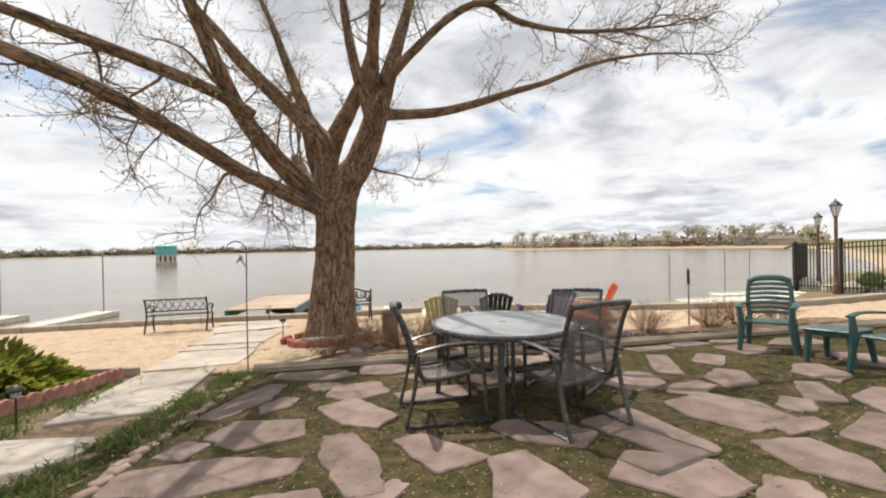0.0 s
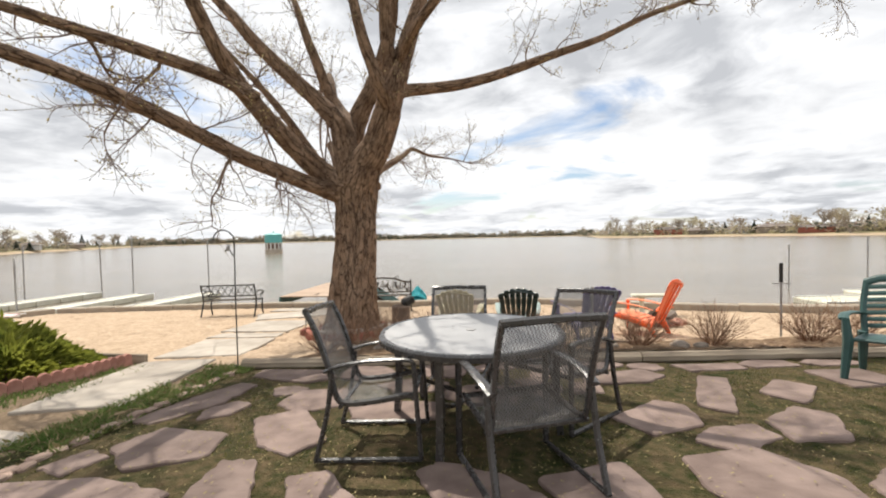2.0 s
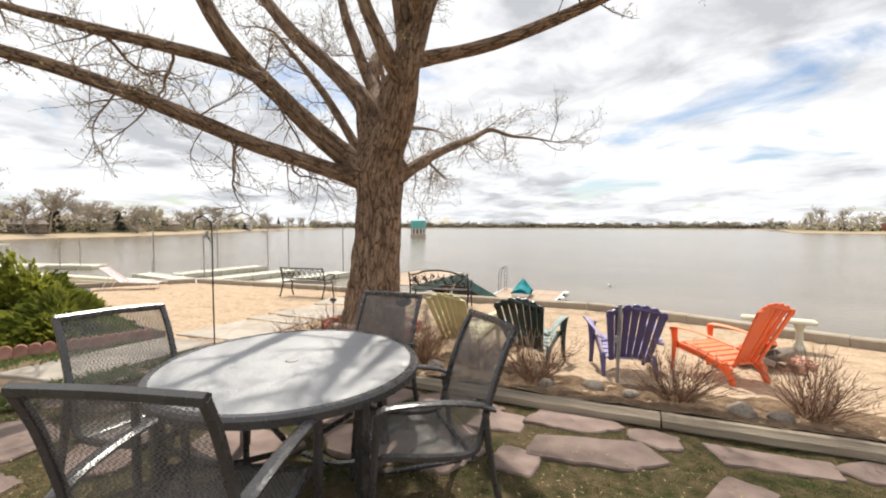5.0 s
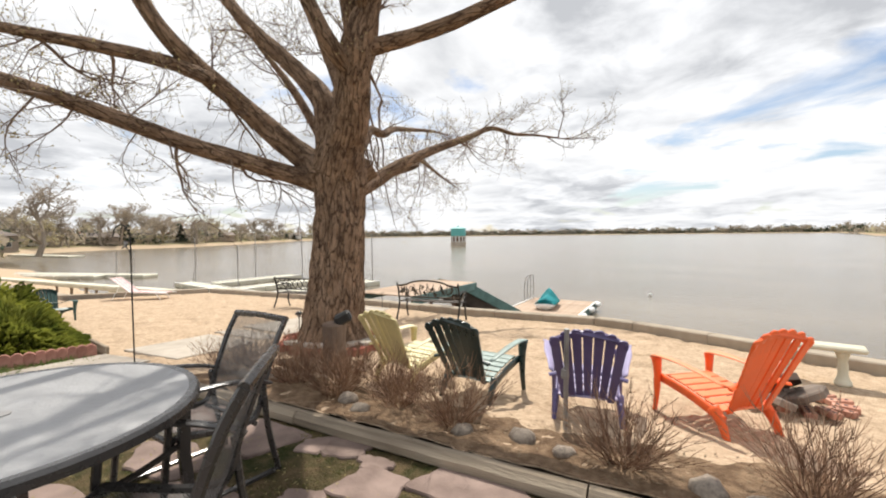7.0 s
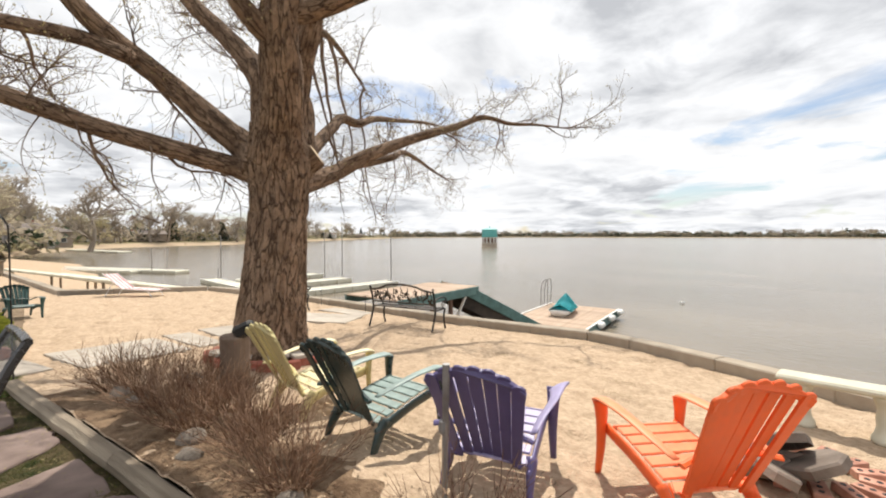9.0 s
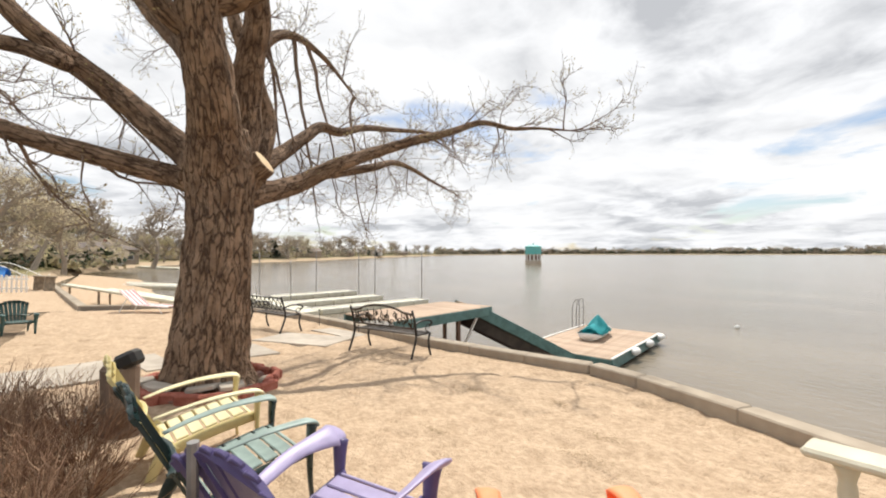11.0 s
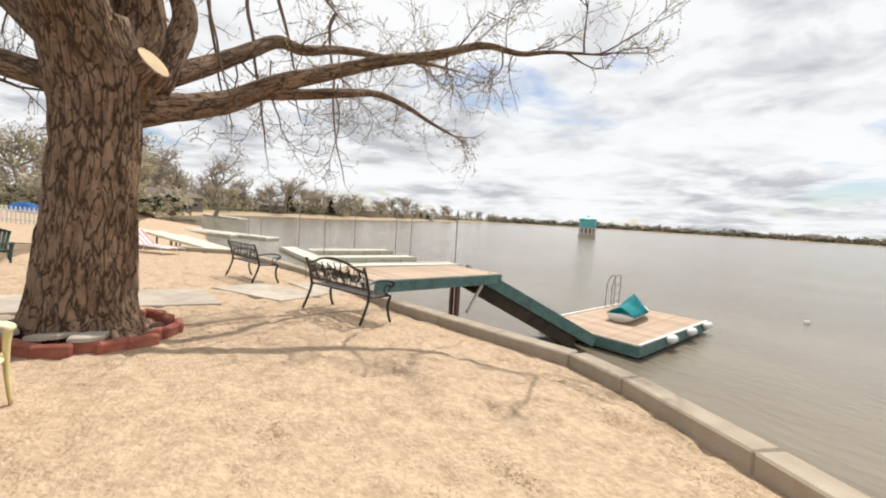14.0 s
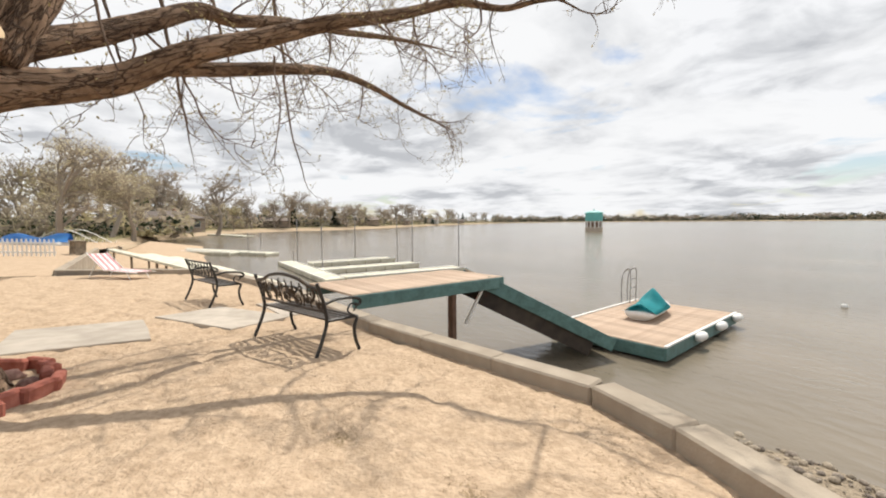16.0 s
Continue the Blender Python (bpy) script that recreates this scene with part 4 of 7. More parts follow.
for p, q, ln in (((-3.0, 6.6, 2.6), (-0.9, 0.4, -0.35), 1.7), ((-3.4, 5.5, 3.0), (-1, 0.3, -0.3), 1.6), ((-2.75, 7.3, 2.45), (-0.8, 0.5, -0.5), 1.5), ((-3.6, 6.0, 3.88), (-0.9, 0.5, -0.55), 1.8), ((-4.1, 5.35, 3.95), (-0.6, 0.8, -0.6), 1.5), ((-2.9, 7.1, 3.45), (-0.9, 0.6, -0.35), 1.9)):
    grow(Vector(p), Vector(q), ln, 0.026, 0)
# stout shoots that hang down over the beach
for pts in ([(-4.55, 11.7, 4.72), (-4.54, 11.6, 4.4), (-4.53, 11.66, 3.82), (-4.51, 11.77, 2.57), (-4.42, 11.93, 1.6)], [(-3.3, 9.9, 5.0), (-3.38, 10.05, 4.2), (-3.34, 10.15, 3.3), (-3.35, 10.3, 2.4), (-3.38, 10.35, 1.9)],
            [(-2.95, 9.4, 4.6), (-3.05, 9.5, 4.2), (-3.31, 9.68, 3.12), (-3.5, 9.9, 2.2)], [(-2.9, 9.32, 4.45), (-2.75, 9.45, 4.1), (-2.6, 9.6, 3.3), (-2.5, 9.8, 2.4)], [(-3.6, 10.3, 5.06), (-3.75, 10.6, 4.2), (-3.7, 10.8, 3.4), (-3.8, 10.95, 2.5)]):
    line = smooth_pts(pts, 6)
    m = len(line) - 1
    line = [p + Vector((0.05 * noise.noise(p * 2.3), 0.05 * noise.noise(p * 2.3 + Vector((5, 5, 5))), 0)) for p in line]
    add_tube(line, [0.038 * (1 - 0.78 * k / m) for k in range(m + 1)], 6)
    for k in range(4, m, 2):
        grow(line[k], Vector((rnd.gauss(0, 0.7), rnd.gauss(0, 0.7), rnd.gauss(-0.5, 0.4))), rnd.uniform(0.2, 0.55), 0.008, 1)
    grow(line[-1], Vector((0.1, 0.1, -1)), 0.5, 0.007, 0)
tagged(raw("twig_growth", tw_v, tw_f, M_TWIG, tree, False), "thin brown twigs", kind="stuff")
tagged(raw("bud_growth", bud_v, bud_f, M_BUD, tree, False), "yellow-brown opening buds", kind="stuff")

# scalloped red edging stones and small rocks round the foot of the tree
ring = thing("tree_ring", "ring of red concrete edging blocks round the tree", "edging")
bm = cube((0.30, 0.09, 0.17), bevel=0.02)
for v in bm.verts:
    if v.co.z > 0.03:
        v.co.z += 0.035 * math.cos(v.co.x / 0.15 * 1.5)
ring_me = mesh_of("edging_block", bm, M_RED)
for i in range(21):
    a = radians(-175 + i * 16.5)
    r = 0.76 + 0.05 * math.sin(i * 2.1)
    ob = new("edging_block", ring_me)
    ob.parent = ring
    x, y = TX - 0.1 + r * math.cos(a) * 1.08, TY + 0.0 + r * math.sin(a)
    ob.matrix_basis = stand(x, y, math.degrees(a) + 90 + 9 * math.sin(i * 3.3), 0.015) @ pose(0, 0, 0, 6 * math.sin(i * 1.7), 0, 0)
for i, (a, r, w, d) in enumerate(((-62, 0.66, 0.46, 0.2), (-18, 0.68, 0.34, 0.26), (-95, 0.68, 0.4, 0.2), (8, 0.72, 0.3, 0.22))):
    rs = random.Random(i + 3)
    out = [(w / 2 * ex * rs.uniform(0.75, 1.1), d / 2 * ey * rs.uniform(0.75, 1.1)) for ex, ey in ((-1, -0.7), (0, -1.1), (1, -0.7), (1.1, 0.6), (0.1, 1), (-1, 0.8))]
    flat = thing("flat_stone", "pale flat stone laid on the tree ring", "stone", "flat stones under the tree", m=stand(TX - 0.1 + r * math.cos(radians(a)), TY + r * math.sin(radians(a)), a + 90, 0.13) @ pose(0, 0, 0, rs.uniform(-8, 8), rs.uniform(-8, 8), 0))
    part("slab", extrude_outline(out, -0.02, 0.025, 0.008), M_PATH, flat)
rock_meshes = [rock_mesh("rock", 1, 0.75, 0.6, (M_ROCK, M_ROCKR)[i % 2], i) for i in range(6)]


def rocks(spots, group, kinds=(0, 1, 2, 3, 4, 5), sink=0.12):
    for i, (x, y, s) in enumerate(spots):
        ob = new("rock", rock_meshes[kinds[(i * 5 + int(x * 10)) % len(kinds)]])
        ob.matrix_basis = stand(x, y, (i * 67) % 360, s * sink) @ Matrix.Diagonal((s, s, s, 1))
        tagged(ob, "rounded garden rock half sunk in the ground", "rock", group)


rocks([(TX + 0.62 * math.cos(i * 0.62), TY + 0.62 * math.sin(i * 0.62), 0.09 + 0.05 * ((i * 7) % 5) / 5) for i in range(11) if not (5 < (i * 0.62) % 6.28 < 5.4)], "rocks under the tree")
rocks([(-1.2, 6.65, 0.12), (-0.85, 6.72, 0.09), (0.35, 6.86, 0.13), (0.62, 6.78, 0.10), (1.55, 7.02, 0.10), (1.95, 7.22, 0.12), (2.28, 7.2, 0.08), (3.1, 7.3, 0.13), (3.35, 7.32, 0.09), (-1.65, 7.35, 0.12), (-1.2, 7.2, 0.10), (-1.45, 7.6, 0.11)], "rocks behind the timber", (0, 2, 4), 0.02)


# ---- patio dining set ----
table = thing("dining_table", "round grey-brown metal patio table with a hammered glass top", "table", m=upright(0.84, 4.69))
TH = 0.755
part("tabletop", lathe([(0.0, TH - 0.012), (0.70, TH - 0.012), (0.705, TH - 0.004), (0.70, TH + 0.004), (0.0, TH + 0.004)], 64), M_GLASS, table, "hammered glass top")
bm = bmesh.new()
prof = [(0.695, TH + 0.004), (0.73, TH + 0.006), (0.742, TH - 0.01), (0.742, TH - 0.045), (0.72, TH - 0.05), (0.71, TH - 0.02)]
rings = [[bm.verts.new((r * math.cos(2 * math.pi * k / 64), r * math.sin(2 * math.pi * k / 64), z)) for k in range(64)] for r, z in prof]
for a, b in zip(rings, rings[1:] + rings[:1]):
    for k in range(64):
        bm.faces.new((a[k], a[(k + 1) % 64], b[(k + 1) % 64], b[k]))
part("rim", bm, M_FRAME, table)
for k in range(4):
    a = radians(k * 90 - 98)
    c, s = math.cos(a), math.sin(a)
    part("leg", pipe([(0.68 * c, 0.68 * s, TH - 0.03), (0.67 * c, 0.67 * s, 0.35), (0.70 * c, 0.70 * s, -0.03)], 0.036, 4), M_FRAME, table)
    part("brace", pipe(smooth_pts([(0.66 * c, 0.66 * s, 0.40), (0.42 * c, 0.42 * s, 0.30), (0.12 * c, 0.12 * s, 0.24)], 4), 0.018, 6), M_FRAME, table)
part("umbrella_ring", lathe([(0.025, TH), (0.038, TH + 0.002), (0.038, TH + 0.010), (0.025, TH + 0.012)], 20), M_GALV, table, "grey umbrella hole ring")


def sling_chair(m):
    chair = thing("dining_chair", "dark grey metal sling patio chair with woven mesh seat", "chair", "chairs round the patio table", m=m)
    for s in (-1, 1):
        x = 0.322 * s
        arm = smooth_pts([(x, 0.30, 0.655), (x * 1.02, 0.24, 0.678), (x * 1.03, 0.0, 0.675), (x * 1.01, -0.2, 0.642), (x * 0.97, -0.30, 0.605)], 5)
        part("armrest", pipe(arm, 0.028, 8, (1.15, 0.5)), M_FRAME, chair)
        part("front_leg", pipe(smooth_pts([(x, 0.30, 0.655), (x, 0.318, 0.32), (x, 0.335, 0.02)], 4), 0.021, 6, (0.85, 1.1)), M_FRAME, chair)
        part("rear_leg", pipe(smooth_pts([(x, -0.25, 0.60), (x, -0.29, 0.32), (x, -0.37, 0.02)], 4), 0.021, 6, (0.85, 1.1)), M_FRAME, chair)
        part("skid", pipe([(x, -0.38, 0.018), (x, 0.34, 0.018)], 0.02, 6, (1.0, 0.9)), M_FRAME, chair)
        xr = 0.296 * s
        rail = smooth_pts([(xr, 0.28, 0.425), (xr, 0.24, 0.43), (xr, 0.02, 0.395), (xr, -0.17, 0.385), (xr, -0.235, 0.44), (xr, -0.28, 0.62), (xr, -0.36, 0.86), (xr, -0.43, 1.005)], 5)
        part("side_rail", pipe(rail, 0.020, 6, (0.9, 1.1)), M_FRAME, chair)
    part("top_bar", pipe(smooth_pts([(-0.305, -0.43, 1.005), (0, -0.434, 1.012), (0.305, -0.43, 1.005)], 5), 0.023, 6), M_FRAME, chair)
    part("seat_bar", pipe([(-0.322, 0.29, 0.42), (0.322, 0.29, 0.42)], 0.018, 6), M_FRAME, chair)
    part("cross_bar", pipe([(-0.322, -0.2, 0.37), (0.322, -0.2, 0.37)], 0.016, 6), M_FRAME, chair)
    for nm, prof in (("seat", [(0.275, 0.425), (0.14, 0.405), (0.0, 0.385), (-0.12, 0.375), (-0.185, 0.382), (-0.232, 0.44)]), ("backrest", [(-0.236, 0.445), (-0.262, 0.54), (-0.30, 0.68), (-0.355, 0.84), (-0.43, 1.0)])):
        bm = bmesh.new()
        rows = []
        for y, z in prof:
            rows.append([bm.verts.new((u * 0.289, y, z - 0.014 * (1 - u * u))) for u in (-1, -0.5, 0, 0.5, 1)])
        for a, b in zip(rows, rows[1:]):
            for k in range(4):
                bm.faces.new((a[k], a[k + 1], b[k + 1], b[k]))
        part(nm, bm, M_SLING, chair, "dark woven mesh " + nm, smooth=True)
    return chair


first = sling_chair(stand(0.225, 4.215, -77.5))
for x, y, yaw in ((1.30, 3.95, 28.5), (1.55, 4.99, 143), (0.535, 5.54, -173)):
    copy_thing(first, stand(x, y, yaw))


# ---- plastic chairs on the sand ----
def slat(w0, w1, length, thick=0.022, round_top=True, n=7):
    """A board along +y from the origin, widening from w0 to w1, with a rounded end."""
    pts = [(-w0 / 2, 0), (w0 / 2, 0), (w1 / 2, length)]
    if round_top:
        pts += [(w1 / 2 * math.cos(math.pi * k / n), length + w1 * 0.35 * math.sin(math.pi * k / n)) for k in range(1, n)]
    pts.append((-w1 / 2, length))
    return extrude_outline(pts, -thick / 2, thick / 2, 0.004)


def adirondack(material, label, m, seat_material=None, paddle=1.0, recline=29, tall=1.0):
    """Fan back of seven slats under a bowed top band, slatted seat, arms that sweep back from the front legs."""
    chair = thing("adirondack_chair", label, "chair", "plastic chairs on the beach", m=m)
    # seat and arms take the sunlit-toned copy, back, rails and legs the plain plastic
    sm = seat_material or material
    back = Matrix.Translation((0, -0.19, 0.225)) @ pose(0, 0, 0, 90 + recline, 0, 0)

    def arch(u):
        return 0.705 * tall - 0.075 * abs(u / 3.4) ** 2.4

    def bow(u):
        return 0.0045 * u * u

    for i in range(7):
        u = i - 3
        part("back_slat", slat(0.053, 0.077, arch(u), 0.016), material, chair, m=back @ Matrix.Translation((u * 0.061, 0, bow(u))) @ pose(0, 0, 0, 0, 0, -u * 2.15))
    outer = [(u * 0.0875, arch(u) + 0.004) for u in [-3.4 + 0.425 * k for k in range(17)]]
    inner = [(x * 0.97, h - 0.052) for x, h in outer]
    bm = extrude_outline(outer[::-1] + inner, -0.012, 0.014, 0.004)
    for v in bm.verts:
        v.co.z += bow(v.co.x / 0.0875) - 0.006
    part("top_band", bm, material, chair, m=back)
    for h, w in ((0.03, 0.44), (0.265, 0.62)):
        part("back_rail", pipe(smooth_pts([(-w / 2, h, 0.045), (-w / 4, h + 0.005, 0.0), (0, h + 0.01, -0.014), (w / 4, h + 0.005, 0.0), (w / 2, h, 0.045)], 4), 0.021, 7, (0.6, 1.0)), material, chair, m=back)
    for i in range(7):
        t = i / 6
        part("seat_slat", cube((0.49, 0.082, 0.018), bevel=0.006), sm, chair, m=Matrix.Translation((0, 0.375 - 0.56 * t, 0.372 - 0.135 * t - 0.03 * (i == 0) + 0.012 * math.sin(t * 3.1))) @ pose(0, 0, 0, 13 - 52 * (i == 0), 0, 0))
    for s in (-1, 1):
        x = 0.262 * s
        wide = 1 + 0.28 * (paddle - 1)
        part("side_rail", pipe(smooth_pts([(x, 0.40, 0.33), (x, 0.1, 0.275), (x, -0.14, 0.205), (x, -0.25, 0.165)], 4), 0.042, 8, (0.4, 1.0)), material, chair, smooth=True)
        line = smooth_pts([(x * 1.19, 0.425, 0.505), (x * 1.20 * wide, 0.405, 0.533), (x * 1.21 * wide, 0.33, 0.545), (x * 1.22 * wide, 0.1, 0.535), (x * 1.2, -0.12, 0.497), (x * 1.12, -0.285, 0.452)], 4)
        k = len(line) - 1
        rad = [float(np.interp(j / k, (0, 0.12, 0.3, 0.55, 1.0), (0.044 * paddle, 0.058 * paddle, 0.062 * paddle, 0.046, 0.026))) for j in range(k + 1)]
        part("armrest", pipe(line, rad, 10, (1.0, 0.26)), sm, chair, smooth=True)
        leg = smooth_pts([(x * 1.19, 0.405, 0.525), (x * 1.17, 0.40, 0.40), (x * 1.16, 0.41, 0.2), (x * 1.18, 0.435, 0.0)], 4)
        k = len(leg) - 1
        part("front_leg", pipe(leg, [0.060 - 0.036 * (j / k) ** 0.7 for j in range(k + 1)], 8, (0.45, 1.0)), material, chair, smooth=True)
        leg = smooth_pts([(x, -0.15, 0.24), (x * 1.02, -0.23, 0.14), (x * 1.05, -0.29, 0.0)], 4)
        k = len(leg) - 1
        part("rear_leg", pipe(leg, [0.060 - 0.030 * j / k for j in range(k + 1)], 8, (0.6, 1.0)), material, chair, smooth=True)
    return chair


adirondack(M_ORANGE, "bright orange plastic adirondack chair on the sand", stand(3.0, 8.84, 55, -0.02), M_ORANGE_LIT, 1.0, 25, 1.07)
adirondack(M_PURPLE, "deep purple plastic adirondack chair with bleached, sunlit-toned seat on the sand", stand(2.04, 8.24, 21.7), M_PURPLE_LIT, 1.35)
adirondack(M_BLACKG, "dark green plastic adirondack chair with bleached, sunlit-toned seat on the sand", stand(0.99, 8.03, 5.5), M_BLACKG_LIT)
adirondack(M_YELLOW, "faded yellow plastic adirondack chair on the sand", stand(0.07, 7.96, 2.5), M_YELLOW_LIT)
adirondack(M_GREENP, "green plastic adirondack chair beside the juniper", stand(-8.7, 5.9, -75) @ Matrix.Diagonal((0.8, 0.8, 0.78, 1)))


def resin_chair(m):
    chair = thing("garden_chair", "dark green high-back plastic garden chair on the patio", "chair", "green plastic garden chairs", m=m)
    back = Matrix.Translation((0, -0.2, 0.42)) @ pose(0, 0, 0, 90 + 17, 0, 0)
    for s in (-1, 1):
        part("back_post", pipe(smooth_pts([(0.235 * s, -0.02, 0), (0.255 * s, 0.3, 0), (0.235 * s, 0.56, 0)], 4), 0.026, 6, (1.2, 0.7)), M_GREENP, chair, m=back)
    for i in range(7):
        y = 0.08 + i * 0.07
        part("back_slat", pipe(smooth_pts([(-0.24, y, 0.0), (0, y + 0.012, -0.025), (0.24, y, 0.0)], 4), 0.024, 6, (1.1, 0.35)), M_GREENP, chair, m=back)
    part("top_rail", pipe(smooth_pts([(-0.25, 0.55, 0), (-0.12, 0.60, -0.01), (0.12, 0.60, -0.01), (0.25, 0.55, 0)], 5), 0.036, 8, (1.2, 0.5)), M_GREENP, chair, m=back)
    part("seat", cube((0.50, 0.46, 0.035), (0, 0.03, 0.405), 0.014), M_GREENP, chair)
    for s in (-1, 1):
        part("armrest", pipe(smooth_pts([(0.30 * s, 0.27, 0.61), (0.32 * s, 0.1, 0.645), (0.30 * s, -0.15, 0.64), (0.26 * s, -0.27, 0.62)], 5), 0.036, 8, (1.25, 0.45)), M_GREENP, chair)
        part("front_leg", pipe([(0.29 * s, 0.25, 0.62), (0.275 * s, 0.26, 0.38), (0.31 * s, 0.31, 0.0)], [0.032, 0.045, 0.03], 6), M_GREENP, chair)
        part("rear_leg", pipe([(0.25 * s, -0.19, 0.44), (0.26 * s, -0.22, 0.3), (0.29 * s, -0.30, 0.0)], [0.045, 0.042, 0.03], 6), M_GREENP, chair)
    return chair


first = resin_chair(stand(4.78, 6.42, 138))
copy_thing(first, stand(5.08, 4.92, 100))
side_table = thing("side_table", "low green plastic side table on the patio", "table", m=stand(5.02, 5.62, 25))
part("tabletop", cube((0.50, 0.50, 0.03), (0, 0, 0.40), 0.012), M_GREENP, side_table)
part("apron", cube((0.44, 0.44, 0.06), (0, 0, 0.36), 0.008), M_GREENP, side_table)
for sx in (-1, 1):
    for sy in (-1, 1):
        part("leg", pipe([(0.2 * sx, 0.2 * sy, 0.38), (0.23 * sx, 0.23 * sy, 0.0)], [0.04, 0.028], 6), M_GREENP, side_table)


# ---- iron benches ----
def bench(m, label, lattice):
    b = thing("park_bench", label, "bench", "iron benches by the sea wall", m=m)
    L = 1.36 / 2 if lattice else 1.46 / 2
    for s in (-1, 1):
        x = L * s
        part("rear_leg", pipe(smooth_pts([(x, -0.30, 0.0), (x, -0.22, 0.2), (x, -0.17, 0.40), (x, -0.22, 0.62), (x, -0.31, 0.84)], 4), 0.021, 6), M_IRON, b)
        part("front_leg", pipe(smooth_pts([(x, 0.30, 0.0), (x, 0.24, 0.14), (x, 0.22, 0.28), (x, 0.26, 0.40)], 4), 0.021, 6), M_IRON, b)
        part("armrest", pipe(smooth_pts([(x, -0.20, 0.60), (x, -0.02, 0.645), (x, 0.2, 0.64), (x, 0.30, 0.60), (x, 0.28, 0.55), (x, 0.22, 0.56)], 5), 0.019, 6), M_IRON, b)
        part("arm_scroll", pipe(smooth_pts([(x, 0.25, 0.41), (x, 0.12, 0.48), (x, 0.16, 0.57), (x, 0.24, 0.53), (x, 0.20, 0.48)], 5), 0.011, 5), M_IRON, b)
        part("seat_iron", pipe([(x, -0.18, 0.40), (x, 0.26, 0.41)], 0.018, 6), M_IRON, b)
    for i in range(6):
        part("seat_slat", cube((2 * L, 0.052, 0.022), (0, -0.15 + i * 0.078, 0.415 - 0.012 * math.sin(i * 0.6)), 0.006), M_BRONZE, b)
    tilt = Matrix.Translation((0, -0.185, 0.46)) @ pose(0, 0, 0, 90 + 17, 0, 0)
    H = 0.37
    if lattice:
        part("top_rail", cube((2 * L, 0.03, 0.028), (0, H, 0), 0.006), M_IRON, b, m=tilt)
        part("bottom_rail", cube((2 * L, 0.03, 0.024), (0, 0.07, 0), 0.006), M_IRON, b, m=tilt)
        step = 0.17
        k = int(2 * L / step)
        for i in range(k):
            x0 = -L + (i + 0.0) * 2 * L / k
            x1 = x0 + 2 * L / k
            part("lattice_bar", pipe([(x0, 0.08, 0), (x1, H, 0)], 0.0095, 5), M_IRON, b, m=tilt)
            part("lattice_bar", pipe([(x1, 0.08, 0.008), (x0, H, 0.008)], 0.0095, 5), M_IRON, b, m=tilt)
    else:
        part("top_rail", pipe(smooth_pts([(-L, H - 0.05, 0), (-L * 0.72, H - 0.02, 0), (-L * 0.45, H + 0.05, 0), (0, H + 0.085, 0), (L * 0.45, H + 0.05, 0), (L * 0.72, H - 0.02, 0), (L, H - 0.05, 0)], 6), 0.021, 6), M_BRONZE, b, m=tilt)
        part("bottom_rail", pipe([(-L, 0.06, 0), (L, 0.06, 0)], 0.016, 6), M_BRONZE, b, m=tilt)
        r2 = random.Random(5)
        for i in range(16):
            cx, cy = -L * 0.92 + i * L * 1.84 / 15, 0.20 + 0.07 * math.sin(i * 2.4) + 0.02 * (1 - abs(i - 7.5) / 7.5)
            rr = 0.055 + 0.02 * r2.random()
            pts = [(cx + rr * (1 - k / 16) * math.cos(k * 0.62 + i), cy + rr * 1.25 * (1 - k / 16) * math.sin(k * 0.62 + i), 0.004 * (i % 2)) for k in range(15)]
            part("scroll", pipe(pts, 0.0085, 5), M_BRONZE, b, m=tilt)
            part("leaf", slat(0.012, 0.05, 0.10, 0.008), M_BRONZE, b, m=tilt @ Matrix.Translation((cx, cy - 0.06, 0)) @ pose(0, 0, 0, 0, 0, (i * 47) % 120 - 60))
        for i in range(9):
            x = -L + (i + 0.5) * 2 * L / 9
            part("spindle", pipe(smooth_pts([(x, 0.07, 0), (x + 0.03 * (-1) ** i, 0.2, 0), (x, H + 0.02 - 0.05 * abs(x) / L, 0)], 4), 0.008, 5), M_BRONZE, b, m=tilt)
    return b


bench(stand(-6.72, 10.62, 17), "black iron bench with a lattice back facing the lake", True)
bench(stand(-2.78, 11.53, 19), "bronzed iron bench with a scrolled leafy back facing the lake", False)

stone_bench = thing("stone_bench", "pale cast concrete garden bench by the sea wall", "bench", m=stand(3.67, 11.07, -1))
part("seat", cube((0.90, 0.30, 0.06), (0, 0, 0.42), 0.02), M_FOAM, stone_bench)
for s in (-1, 1):
    bm = lathe([(0.13, 0.0), (0.13, 0.04), (0.10, 0.07), (0.075, 0.13), (0.085, 0.20), (0.07, 0.27), (0.10, 0.34), (0.13, 0.39)], 14)
    bmesh.ops.scale(bm, vec=(0.6, 0.95, 1), verts=bm.verts)
    part("pedestal", bm, M_FOAM, stone_bench, m=Matrix.Translation((0.25 * s, 0, 0.0)), smooth=True)

# ---- fire pit ----
fire_pit = thing("fire_pit", "ring of red cored bricks laid flat round a fire pit", "fire pit", m=stand(3.5, 9.96))
for i in range(14):
    a = 2 * math.pi * i / 14
    hw, hl, hh = 0.046, 0.098, 0.028
    brick = part("brick", cube((2 * hw, 2 * hl, 2 * hh), bevel=0.004), M_PIT, fire_pit, m=pose(0.36 * math.cos(a), 0.36 * math.sin(a), 0.03 + 0.006 * math.sin(i * 2.2), 4 * math.sin(i), 3 * math.cos(i * 1.3), math.degrees(a) - 90))
    for k in (-1, 0, 1):
        part("core_hole", lathe([(0.016, hh - 0.001), (0.0165, hh + 0.0035), (0.009, hh + 0.0036)], 8), M_IRON, brick, m=Matrix.Translation((0, k * 0.06, 0)))
